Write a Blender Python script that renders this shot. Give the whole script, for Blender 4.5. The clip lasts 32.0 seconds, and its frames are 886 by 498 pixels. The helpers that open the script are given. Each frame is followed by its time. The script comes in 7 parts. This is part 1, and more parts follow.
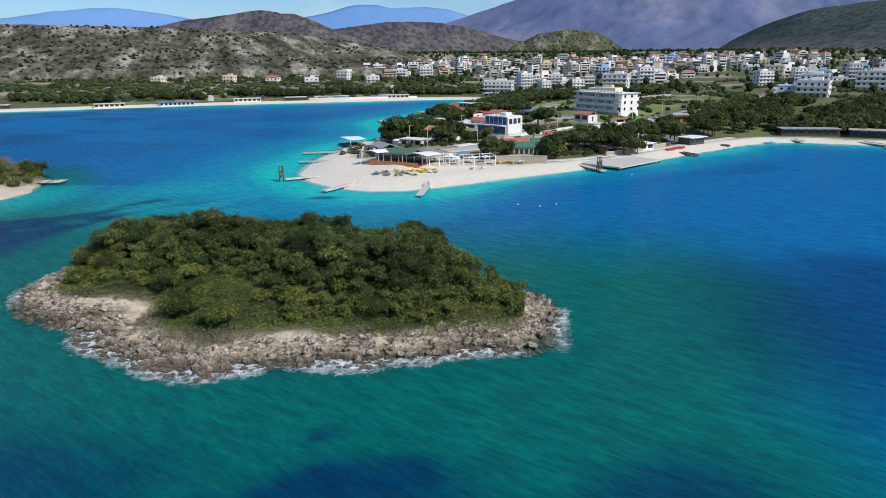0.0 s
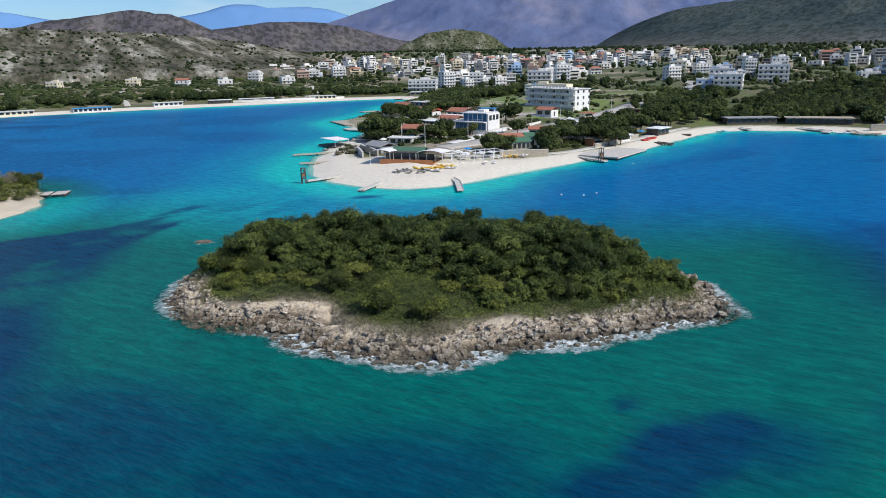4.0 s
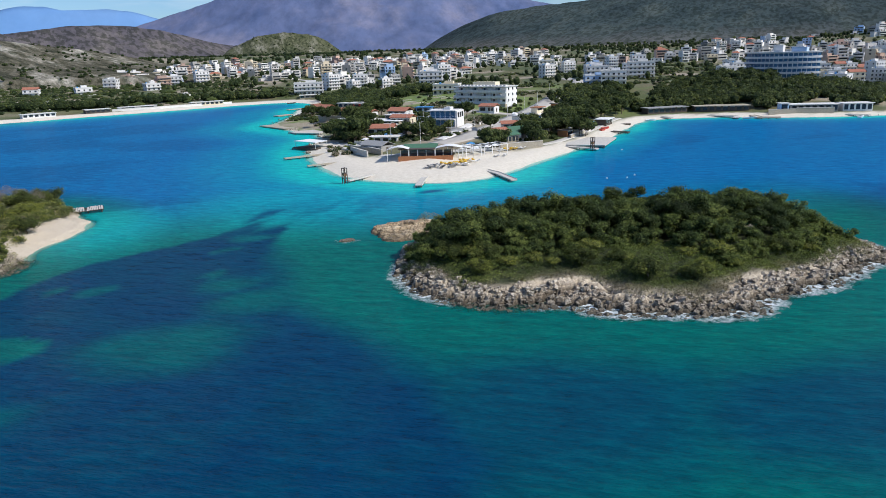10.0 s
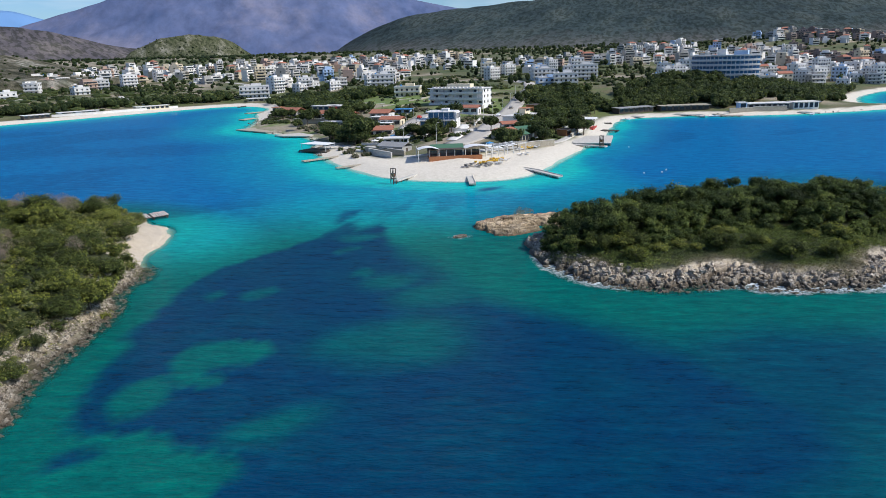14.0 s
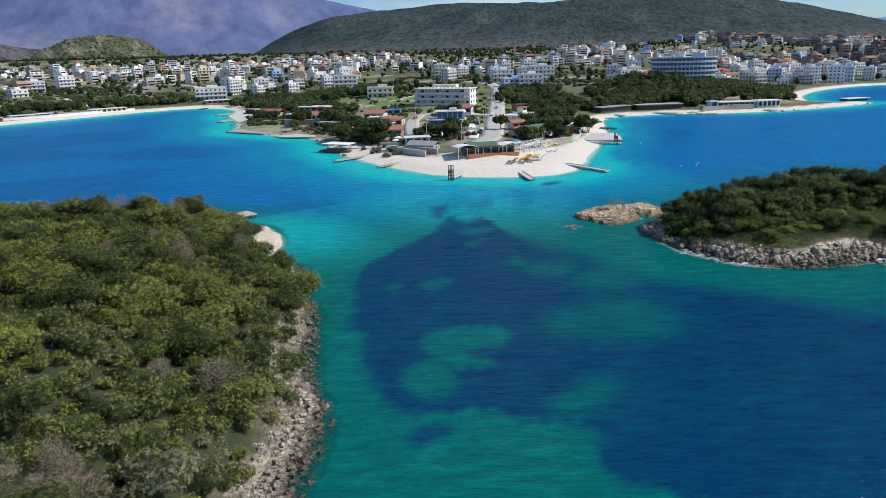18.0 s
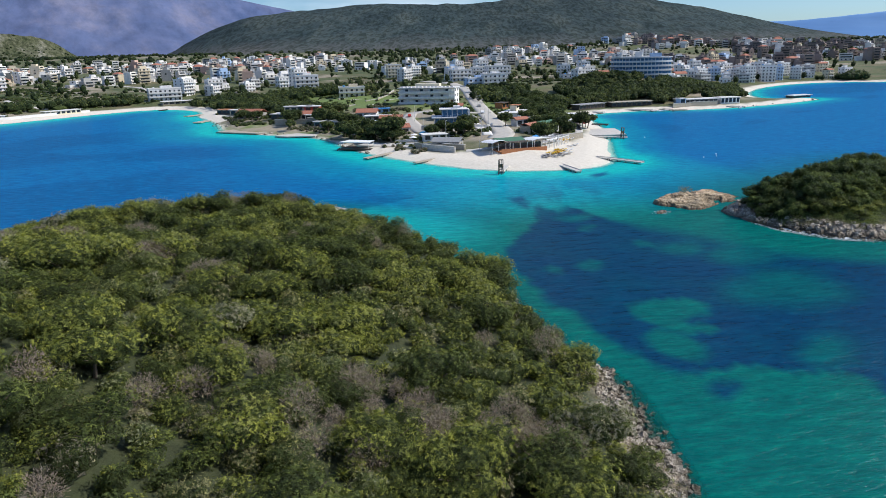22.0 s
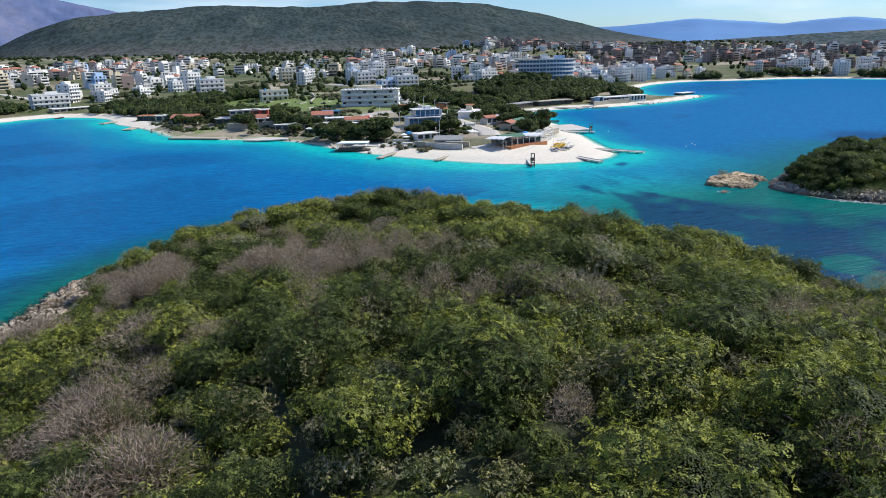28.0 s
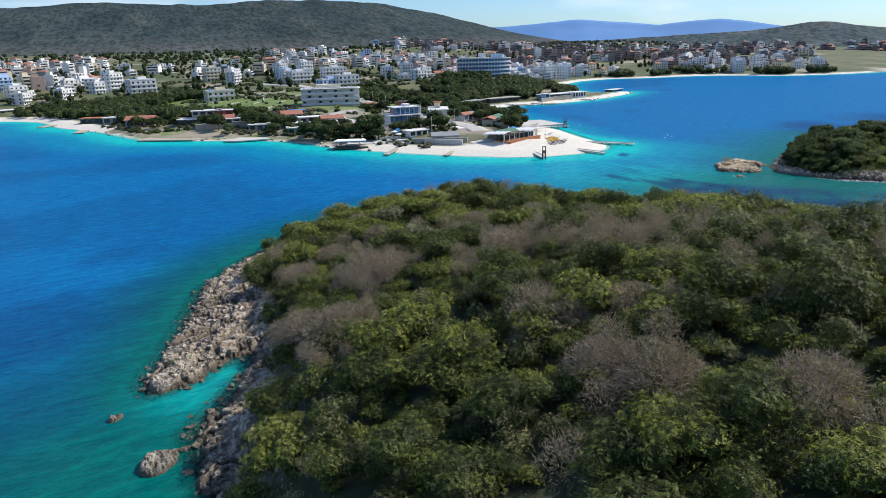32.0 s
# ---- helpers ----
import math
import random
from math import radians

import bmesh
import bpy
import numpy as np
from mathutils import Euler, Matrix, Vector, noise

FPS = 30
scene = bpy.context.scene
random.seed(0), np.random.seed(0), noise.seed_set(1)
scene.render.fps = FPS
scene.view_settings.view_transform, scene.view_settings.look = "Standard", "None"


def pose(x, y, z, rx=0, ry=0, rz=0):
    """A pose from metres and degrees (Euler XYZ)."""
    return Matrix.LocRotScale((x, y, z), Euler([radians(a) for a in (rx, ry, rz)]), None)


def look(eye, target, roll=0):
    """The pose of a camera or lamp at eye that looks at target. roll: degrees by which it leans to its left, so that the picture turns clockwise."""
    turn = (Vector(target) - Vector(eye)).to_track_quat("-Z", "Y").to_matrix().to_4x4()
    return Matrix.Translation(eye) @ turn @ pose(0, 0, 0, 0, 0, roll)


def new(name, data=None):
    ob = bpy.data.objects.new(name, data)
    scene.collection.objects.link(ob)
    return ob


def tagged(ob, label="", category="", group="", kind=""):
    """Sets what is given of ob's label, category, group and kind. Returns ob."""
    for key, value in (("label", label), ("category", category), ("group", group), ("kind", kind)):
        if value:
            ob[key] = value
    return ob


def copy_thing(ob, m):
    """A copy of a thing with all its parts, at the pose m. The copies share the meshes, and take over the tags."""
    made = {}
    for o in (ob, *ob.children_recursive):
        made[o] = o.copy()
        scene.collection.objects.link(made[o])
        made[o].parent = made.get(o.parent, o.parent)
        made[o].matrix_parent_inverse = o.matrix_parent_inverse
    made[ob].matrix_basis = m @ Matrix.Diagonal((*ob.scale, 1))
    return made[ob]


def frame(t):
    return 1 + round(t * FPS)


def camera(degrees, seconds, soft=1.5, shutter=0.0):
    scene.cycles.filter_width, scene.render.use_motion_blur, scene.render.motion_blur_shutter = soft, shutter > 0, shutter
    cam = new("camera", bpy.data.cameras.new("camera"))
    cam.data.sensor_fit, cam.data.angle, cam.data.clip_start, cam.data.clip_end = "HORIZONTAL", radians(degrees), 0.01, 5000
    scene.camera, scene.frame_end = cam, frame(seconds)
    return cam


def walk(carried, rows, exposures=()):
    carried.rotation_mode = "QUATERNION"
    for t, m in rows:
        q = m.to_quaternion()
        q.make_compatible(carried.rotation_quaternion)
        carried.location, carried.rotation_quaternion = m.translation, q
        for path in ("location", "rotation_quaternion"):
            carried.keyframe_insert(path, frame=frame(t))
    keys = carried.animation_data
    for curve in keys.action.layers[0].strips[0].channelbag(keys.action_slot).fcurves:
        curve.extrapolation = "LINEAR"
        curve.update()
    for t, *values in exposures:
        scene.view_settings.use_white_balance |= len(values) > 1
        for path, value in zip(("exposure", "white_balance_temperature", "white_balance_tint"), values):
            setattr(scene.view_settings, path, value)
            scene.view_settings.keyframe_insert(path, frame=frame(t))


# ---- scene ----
cam = camera(65.2, 32.0, soft=0.45)
PATH = [
    (0, (-0.019, 3.739, 33.591), (-0.086, 5.665, 33.055), -0.5),
    (1, (-9.362, 2.558, 33.549), (-9.351, 4.484, 33.013), -0.8),
    (2, (-19.127, 1.68, 33.542), (-19.039, 3.605, 33.006), -1.0),
    (3, (-29.181, 1.125, 33.674), (-29.01, 3.044, 33.135), -1.0),
    (6, (-59.234, 1.796, 33.851), (-58.813, 3.675, 33.308), -1.5),
    (7, (-69.249, 3.237, 33.82), (-68.748, 5.095, 33.275), -1.5),
    (8, (-79.079, 4.789, 33.93), (-78.501, 6.624, 33.385), -1.6),
    (9, (-89.069, 6.281, 33.991), (-88.416, 8.092, 33.447), -1.6),
    (10, (-98.899, 9.214, 34.002), (-98.174, 10.996, 33.457), -1.9),
    (11, (-108.304, 12.38, 34.071), (-107.512, 14.133, 33.525), -1.9),
    (12, (-117.827, 15.566, 34.356), (-116.971, 17.289, 33.811), -1.8),
    (13, (-127.381, 18.805, 34.656), (-126.467, 20.499, 34.112), -1.8),
    (14, (-136.492, 22.499, 34.898), (-135.528, 24.164, 34.353), -1.8),
    (17, (-163.465, 35.191, 35.345), (-162.352, 36.76, 34.797), -1.7),
    (18, (-172.581, 40.307, 35.392), (-171.42, 41.841, 34.846), -1.6),
    (19, (-181.274, 45.265, 35.346), (-180.067, 46.764, 34.802), -1.6),
    (20, (-189.713, 50.439, 35.408), (-188.464, 51.901, 34.861), -1.5),
    (21, (-197.908, 55.671, 35.451), (-196.617, 57.096, 34.902), -1.6),
    (22, (-206.441, 61.397, 35.522), (-205.101, 62.776, 34.973), -1.5),
    (23, (-214.697, 67.405, 35.681), (-213.305, 68.73, 35.13), -1.6),
    (24, (-222.609, 73.781, 35.89), (-221.164, 75.05, 35.338), -1.5),
    (27, (-244.593, 95.013, 36.043), (-243.011, 96.106, 35.495), -1.5),
    (28, (-251.335, 102.35, 36.229), (-249.713, 103.384, 35.678), -1.5),
    (29, (-257.935, 110.286, 36.428), (-256.275, 111.256, 35.876), -1.5),
    (30, (-264.428, 118.456, 36.527), (-262.732, 119.36, 35.975), -1.8),
    (31, (-270.609, 126.776, 36.596), (-268.878, 127.61, 36.041), -1.7),
    (32, (-276.32, 134.709, 36.718), (-274.559, 135.477, 36.159), -1.5),
]
walk(cam, [(t, look(eye, target, roll)) for t, eye, target, roll in PATH], [(0.0, 0.0), (8.0, 0.10), (14.0, 0.12), (20.0, 0.15), (26.0, 0.32), (32.0, 0.36)])

# ---- sun, sky, exposure ----
SUN_EL, SUN_AZ = radians(43), radians(132)      # azimuth from +y towards +x
world = bpy.data.worlds.new("sky")
scene.world = world
world.use_nodes = True
wn, wl = world.node_tree.nodes, world.node_tree.links
sky = wn.new("ShaderNodeTexSky")
sky.sky_type, sky.sun_disc = "NISHITA", False
sky.sun_elevation, sky.sun_rotation = SUN_EL, SUN_AZ
sky.air_density, sky.dust_density, sky.ozone_density = 1.0, 0.4, 1.5
wn["Background"].inputs["Strength"].default_value = 0.092
tint = wn.new("ShaderNodeMix")
tint.data_type, tint.blend_type = "RGBA", "MULTIPLY"
tint.inputs[0].default_value, tint.inputs[7].default_value = 1.0, (0.64, 0.89, 1.26, 1)
wl.new(sky.outputs[0], tint.inputs[6])
clouds = wn.new("ShaderNodeTexNoise")
clouds.inputs["Scale"].default_value, clouds.inputs["Detail"].default_value = 5.0, 7
stretch = wn.new("ShaderNodeMapping")
stretch.inputs["Scale"].default_value = (1, 1, 5)
wl.new(wn.new("ShaderNodeTexCoord").outputs["Generated"], stretch.inputs["Vector"])
wl.new(stretch.outputs[0], clouds.inputs["Vector"])
veil = wn.new("ShaderNodeMapRange")
veil.inputs["From Min"].default_value, veil.inputs["From Max"].default_value, veil.inputs["To Max"].default_value = 0.50, 0.74, 0.6
wl.new(clouds.outputs["Fac"], veil.inputs["Value"])
cover = wn.new("ShaderNodeMix")
cover.data_type = "RGBA"
cover.inputs[7].default_value = (7.6, 8.8, 10.0, 1)
wl.new(veil.outputs[0], cover.inputs[0])
wl.new(tint.outputs[2], cover.inputs[6])
wl.new(cover.outputs[2], wn["Background"].inputs["Color"])
sun = new("sun", bpy.data.lights.new("sun", "SUN"))
sun.data.energy, sun.data.angle, sun.data.color = 4.0, radians(0.53), (1.0, 0.955, 0.88)
sun.matrix_world = look((0, 0, 0), (-math.sin(SUN_AZ) * math.cos(SUN_EL), -math.cos(SUN_AZ) * math.cos(SUN_EL), -math.sin(SUN_EL)))
sun.location = (200, -200, 400)

# ---- small tools ----
def hash2(ix, iy, seed):
    h = (ix * 374761393 + iy * 668265263 + seed * 974634777) & 0x7FFFFFFF
    h = ((h ^ (h >> 13)) * 1274126177) & 0x7FFFFFFF
    return ((h ^ (h >> 16)) & 0xFFFF) / 65535.0


def vnoise(x, y, size, seed=0):
    """Smooth noise from 0 to 1 over arrays."""
    x, y = np.asarray(x, float) / size, np.asarray(y, float) / size
    ix, iy = np.floor(x).astype(np.int64), np.floor(y).astype(np.int64)
    u, v = x - ix, y - iy
    u, v = u * u * (3 - 2 * u), v * v * (3 - 2 * v)
    a, b = hash2(ix, iy, seed), hash2(ix + 1, iy, seed)
    c, d = hash2(ix, iy + 1, seed), hash2(ix + 1, iy + 1, seed)
    return (a * (1 - u) + b * u) * (1 - v) + (c * (1 - u) + d * u) * v


def fnoise(x, y, size, octaves=4, seed=0):
    out, amp, tot = 0.0, 1.0, 0.0
    for k in range(octaves):
        out, tot = out + amp * vnoise(x + 17.3 * k, y - 9.1 * k, size / 2**k, seed + k), tot + amp
        amp *= 0.5
    return out / tot


def smooth(a, b, x):
    t = np.clip((x - a) / (b - a), 0, 1)
    return t * t * (3 - 2 * t)


def inland(x, y, shore):
    """Metres inside a closed shoreline (negative outside)."""
    x, y = np.asarray(x, float), np.asarray(y, float)
    best, inside = np.full(x.shape, 1e12), np.zeros(x.shape, bool)
    for (ax, ay), (bx, by) in zip(shore, shore[1:] + shore[:1]):
        dx, dy = bx - ax, by - ay
        t = np.clip(((x - ax) * dx + (y - ay) * dy) / (dx * dx + dy * dy), 0, 1)
        best = np.minimum(best, (x - ax - t * dx) ** 2 + (y - ay - t * dy) ** 2)
        if ay != by:
            inside ^= ((ay > y) != (by > y)) & (x < (bx - ax) * (y - ay) / (by - ay) + ax)
    return np.where(inside, 1, -1) * np.sqrt(best)


def rounded(shore, times=2):
    """Corner cutting, for a shoreline without kinks."""
    for _ in range(times):
        out = []
        for (ax, ay), (bx, by) in zip(shore, shore[1:] + shore[:1]):
            out += [(0.75 * ax + 0.25 * bx, 0.75 * ay + 0.25 * by), (0.25 * ax + 0.75 * bx, 0.25 * ay + 0.75 * by)]
        shore = out
    return shore


def raw_mesh(name, verts, faces, mat, attrs=None, flat=False):
    """A mesh from arrays; attrs: floats for each vertex by name."""
    verts, faces = np.asarray(verts, np.float32), np.asarray(faces, np.int32)
    me = bpy.data.meshes.new(name)
    me.vertices.add(len(verts))
    me.vertices.foreach_set("co", verts.ravel())
    n, k = faces.shape
    me.loops.add(n * k)
    me.loops.foreach_set("vertex_index", faces.ravel())
    me.polygons.add(n)
    me.polygons.foreach_set("loop_start", np.arange(0, n * k, k, dtype=np.int32))
    me.polygons.foreach_set("use_smooth", np.full(n, not flat))
    for key, values in (attrs or {}).items():
        me.attributes.new(key, "FLOAT", "POINT").data.foreach_set("value", np.asarray(values, np.float32).ravel())
    me.update(calc_edges=True)
    me.validate()
    me.materials.append(mat)
    return me


def sheet(name, xs, ys, height, mat, attrs=None, keep=None, flat=False):
    """A sheet over grid lines. height(x, y) gives z; attrs(x, y, z) the floats; keep(x, y) the cells."""
    X, Y = np.meshgrid(xs, ys)
    Z = height(X, Y)
    nx, ny = len(xs), len(ys)
    i = np.arange(nx * ny).reshape(ny, nx)
    faces = np.stack([i[:-1, :-1], i[:-1, 1:], i[1:, 1:], i[1:, :-1]], -1).reshape(-1, 4)
    if keep is not None:
        k = keep(X, Y)
        faces = faces[(k[:-1, :-1] | k[:-1, 1:] | k[1:, 1:] | k[1:, :-1]).ravel()]
    V = np.stack([X, Y, Z], -1).reshape(-1, 3)
    at = attrs(X, Y, Z) if attrs else {}
    used = np.unique(faces)
    back = np.full(len(V), -1)
    back[used] = np.arange(len(used))
    return new(name, raw_mesh(name, V[used], back[faces], mat, {k: v.reshape(-1)[used] for k, v in at.items()}, flat))


def lines(*spans):
    """Grid lines: (start, step) pairs, then the end; steps change from span to span."""
    out, end = [], spans[-1]
    for (a, step), b in zip(spans[:-1], [s[0] for s in spans[1:-1]] + [end]):
        n = max(1, round((b - a) / step))
        out += [a + (b - a) * k / n for k in range(n)]
    return np.array(out + [end], float)


# ---- materials ----
def material(name):
    m = bpy.data.materials.new(name)
    m.use_nodes = True
    return m, m.node_tree.nodes, m.node_tree.links, m.node_tree.nodes["Principled BSDF"]


def ramp(nodes, links, source, stops):
    r = nodes.new("ShaderNodeValToRGB")
    e = r.color_ramp.elements
    e[0].position, e[0].color = stops[0][0], (*stops[0][1], 1)
    e[1].position, e[1].color = stops[-1][0], (*stops[-1][1], 1)
    for p, c in stops[1:-1]:
        e.new(p).color = (*c, 1)
    links.new(source, r.inputs[0])
    return r.outputs[0]


def texture(nodes, links, scale, detail=6, rough=0.6, kind="noise", vector=None):
    t = nodes.new("ShaderNodeTexNoise" if kind == "noise" else "ShaderNodeTexVoronoi")
    t.inputs["Scale"].default_value = scale
    if kind == "noise":
        t.inputs["Detail"].default_value, t.inputs["Roughness"].default_value = detail, rough
    if vector is None:
        vector = nodes.new("ShaderNodeNewGeometry").outputs["Position"]
    links.new(vector, t.inputs["Vector"])
    return t.outputs["Fac"] if kind == "noise" else t.outputs["Distance"]


def mixed(nodes, links, fac, a, b, mode="MIX"):
    m = nodes.new("ShaderNodeMix")
    m.data_type, m.blend_type = "RGBA", mode
    for k, v in ((0, fac), (6, a), (7, b)):
        if isinstance(v, (int, float)):
            m.inputs[k].default_value = v
        elif isinstance(v, tuple):
            m.inputs[k].default_value = (*v, 1)
        else:
            links.new(v, m.inputs[k])
    return m.outputs[2]


def calc(nodes, links, op, a, b=0.0, clamp=False):
    m = nodes.new("ShaderNodeMath")
    m.operation, m.use_clamp = op, clamp
    for k, v in ((0, a), (1, b)):
        if isinstance(v, (int, float)):
            m.inputs[k].default_value = v
        else:
            links.new(v, m.inputs[k])
    return m.outputs[0]


def attribute(nodes, name):
    a = nodes.new("ShaderNodeAttribute")
    a.attribute_name = name
    return a.outputs["Fac"]


def bumped(nodes, links, bsdf, height, strength=0.5, distance=0.1):
    b = nodes.new("ShaderNodeBump")
    b.inputs["Strength"].default_value, b.inputs["Distance"].default_value = strength, distance
    links.new(height, b.inputs["Height"])
    links.new(b.outputs[0], bsdf.inputs["Normal"])


def plain(name, color, rough=0.7, metal=0.0, vary=0.12, scale=1.5, by_object=0.0, by_island=0.0):
    """A painted or worn surface: mottled at two scales, with fine relief."""
    m, n, l, bsdf = material(name)
    fac = texture(n, l, scale, 8, 0.65)
    dark, light = tuple(c * (1 - vary) for c in color), tuple(min(1, c * (1 + vary * 0.6)) for c in color)
    col = ramp(n, l, fac, [(0.3, dark), (0.7, light)])
    if by_object:
        rnd = n.new("ShaderNodeObjectInfo").outputs["Random"]
        k = calc(n, l, "MULTIPLY_ADD", rnd, by_object)
        k.node.inputs[2].default_value = 1 - by_object
        col = mixed(n, l, 1.0, col, mixed(n, l, k, (0, 0, 0), (1, 1, 1)), "MULTIPLY")
    if by_island:
        rnd = n.new("ShaderNodeNewGeometry").outputs["Random Per Island"]
        col = mixed(n, l, 1.0, col, ramp(n, l, rnd, [(0.0, (1 - by_island, 1 - by_island, 1 - by_island)), (0.6, (1.0, 0.98, 0.95)), (1.0, (1 - 0.3 * by_island, 1 - 0.4 * by_island, 1 - 0.6 * by_island))]), "MULTIPLY")
    l.new(col, bsdf.inputs["Base Color"])
    bsdf.inputs["Roughness"].default_value, bsdf.inputs["Metallic"].default_value = rough, metal
    bumped(n, l, bsdf, texture(n, l, scale * 9, 4), 0.25, 0.03)
    return m


def ground_material():
    """Dry grass, scrub soil, sand and pale paths, told apart by the sheet's own floats."""
    m, n, l, b = material("ground")
    big, fine = texture(n, l, 0.035, 8, 0.65), texture(n, l, 0.9, 8, 0.7)
    grass = ramp(n, l, big, [(0.3, (0.055, 0.085, 0.02)), (0.5, (0.10, 0.12, 0.04)), (0.62, (0.17, 0.145, 0.075)), (0.8, (0.25, 0.20, 0.12))])
    grass = mixed(n, l, 0.7, grass, ramp(n, l, fine, [(0.3, (0.45, 0.45, 0.45)), (0.75, (1.25, 1.2, 1.15))]), "MULTIPLY")
    sand = ramp(n, l, fine, [(0.3, (0.60, 0.54, 0.44)), (0.7, (0.76, 0.70, 0.60))])
    earth = ramp(n, l, fine, [(0.3, (0.24, 0.19, 0.13)), (0.7, (0.42, 0.36, 0.28))])
    lawn = ramp(n, l, texture(n, l, 0.25, 8, 0.7), [(0.3, (0.09, 0.145, 0.028)), (0.7, (0.19, 0.245, 0.06))])
    c = mixed(n, l, attribute(n, "lawn"), grass, lawn)
    c = mixed(n, l, attribute(n, "earth"), c, earth)
    c = mixed(n, l, attribute(n, "sand"), c, sand)
    l.new(c, b.inputs["Base Color"])
    b.inputs["Roughness"].default_value = 0.95
    bumped(n, l, b, fine, 0.5, 0.3)
    return m


def rock_material(name, dark, light, grit=1.1):
    """Pitted grey limestone, darker and brown where the sea wets it."""
    m, n, l, b = material(name)
    pits, grain = texture(n, l, grit, 10, 0.72), texture(n, l, 5.0, 8, 0.75)
    c = ramp(n, l, pits, [(0.32, tuple(0.25 * v for v in dark)), (0.45, dark), (0.62, light)])
    c = mixed(n, l, 0.85, c, ramp(n, l, grain, [(0.34, (0.4, 0.38, 0.36)), (0.56, (1.12, 1.1, 1.06))]), "MULTIPLY")
    c = mixed(n, l, 1.0, c, ramp(n, l, fissures(n, l, grit), [(0.0, (0.25, 0.23, 0.21)), (0.07, (1, 1, 1))]), "MULTIPLY")
    z = n.new("ShaderNodeSeparateXYZ")
    l.new(n.new("ShaderNodeNewGeometry").outputs["Position"], z.inputs[0])
    wet = calc(n, l, "ADD", calc(n, l, "MULTIPLY", z.outputs[2], -1.3), calc(n, l, "MULTIPLY", pits, 2.4))
    wet = calc(n, l, "SUBTRACT", wet, 0.05, clamp=True)
    c = mixed(n, l, calc(n, l, "MULTIPLY", wet, 0.8), c, (0.055, 0.045, 0.025))
    l.new(c, b.inputs["Base Color"])
    b.inputs["Roughness"].default_value = 0.85
    bumped(n, l, b, calc(n, l, "ADD", pits, grain), 0.9, 0.35)
    return m


def fissures(n, l, scale):
    """Dark joints between blocks of rock."""
    pos, warp = n.new("ShaderNodeNewGeometry").outputs["Position"], n.new("ShaderNodeTexNoise")
    warp.inputs["Scale"].default_value, warp.inputs["Detail"].default_value = 1.6, 5
    l.new(pos, warp.inputs["Vector"])
    bent = n.new("ShaderNodeVectorMath")
    bent.operation = "MULTIPLY_ADD"
    bent.inputs[1].default_value = (0.9, 0.9, 0.9)
    l.new(warp.outputs["Color"], bent.inputs[0])
    l.new(pos, bent.inputs[2])
    squash = n.new("ShaderNodeMapping")
    squash.inputs["Scale"].default_value = (1, 1, 2.2)
    l.new(bent.outputs[0], squash.inputs["Vector"])
    v = n.new("ShaderNodeTexVoronoi")
    v.feature = "DISTANCE_TO_EDGE"
    v.inputs["Scale"].default_value = scale
    l.new(squash.outputs[0], v.inputs["Vector"])
    return v.outputs["Distance"]


def leaf_material(name, stops, bare=(0.31, 0.24, 0.222), shine=0.65, speck=5.0, leaflet=0.0):
    """Leaves: one colour a bush, another a leaf, some light let through."""
    m, n, l, b = material(name)
    island = n.new("ShaderNodeNewGeometry").outputs["Random Per Island"]
    tone = attribute(n, "tone")
    c = ramp(n, l, tone, stops)
    c = mixed(n, l, 1.0, c, ramp(n, l, island, [(0.0, (0.7, 0.72, 0.68)), (0.6, (1.0, 1.0, 1.0)), (1.0, (1.3, 1.25, 1.1))]), "MULTIPLY")
    c = mixed(n, l, attribute(n, "bare"), c, bare)
    c = mixed(n, l, 1.0, c, ramp(n, l, texture(n, l, speck, 4, 0.7), [(0.36, (0.42, 0.42, 0.42)), (0.5, (1.0, 1.0, 1.0)), (0.64, (1.35, 1.32, 1.2))]), "MULTIPLY")
    l.new(c, b.inputs["Base Color"])
    b.inputs["Roughness"].default_value = shine
    b.inputs["Specular IOR Level"].default_value = 0.15
    t = n.new("ShaderNodeBsdfTranslucent")
    l.new(mixed(n, l, 1.0, c, (1.2, 1.25, 0.7), "MULTIPLY"), t.inputs["Color"])
    mix = n.new("ShaderNodeMixShader")
    mix.inputs[0].default_value = 0.26
    l.new(b.outputs[0], mix.inputs[1])
    l.new(t.outputs[0], mix.inputs[2])
    out = mix.outputs[0]
    if leaflet:
        cells = n.new("ShaderNodeTexVoronoi")
        cells.inputs["Scale"].default_value = leaflet
        l.new(n.new("ShaderNodeNewGeometry").outputs["Position"], cells.inputs["Vector"])
        solid = calc(n, l, "MAXIMUM", calc(n, l, "LESS_THAN", cells.outputs["Distance"], 0.50), calc(n, l, "GREATER_THAN", attribute(n, "bare"), 0.7))
        gap, leafy = n.new("ShaderNodeBsdfTransparent"), n.new("ShaderNodeMixShader")
        l.new(solid, leafy.inputs[0])
        l.new(gap.outputs[0], leafy.inputs[1])
        l.new(out, leafy.inputs[2])
        out = leafy.outputs[0]
    l.new(out, n["Material Output"].inputs["Surface"])
    return m


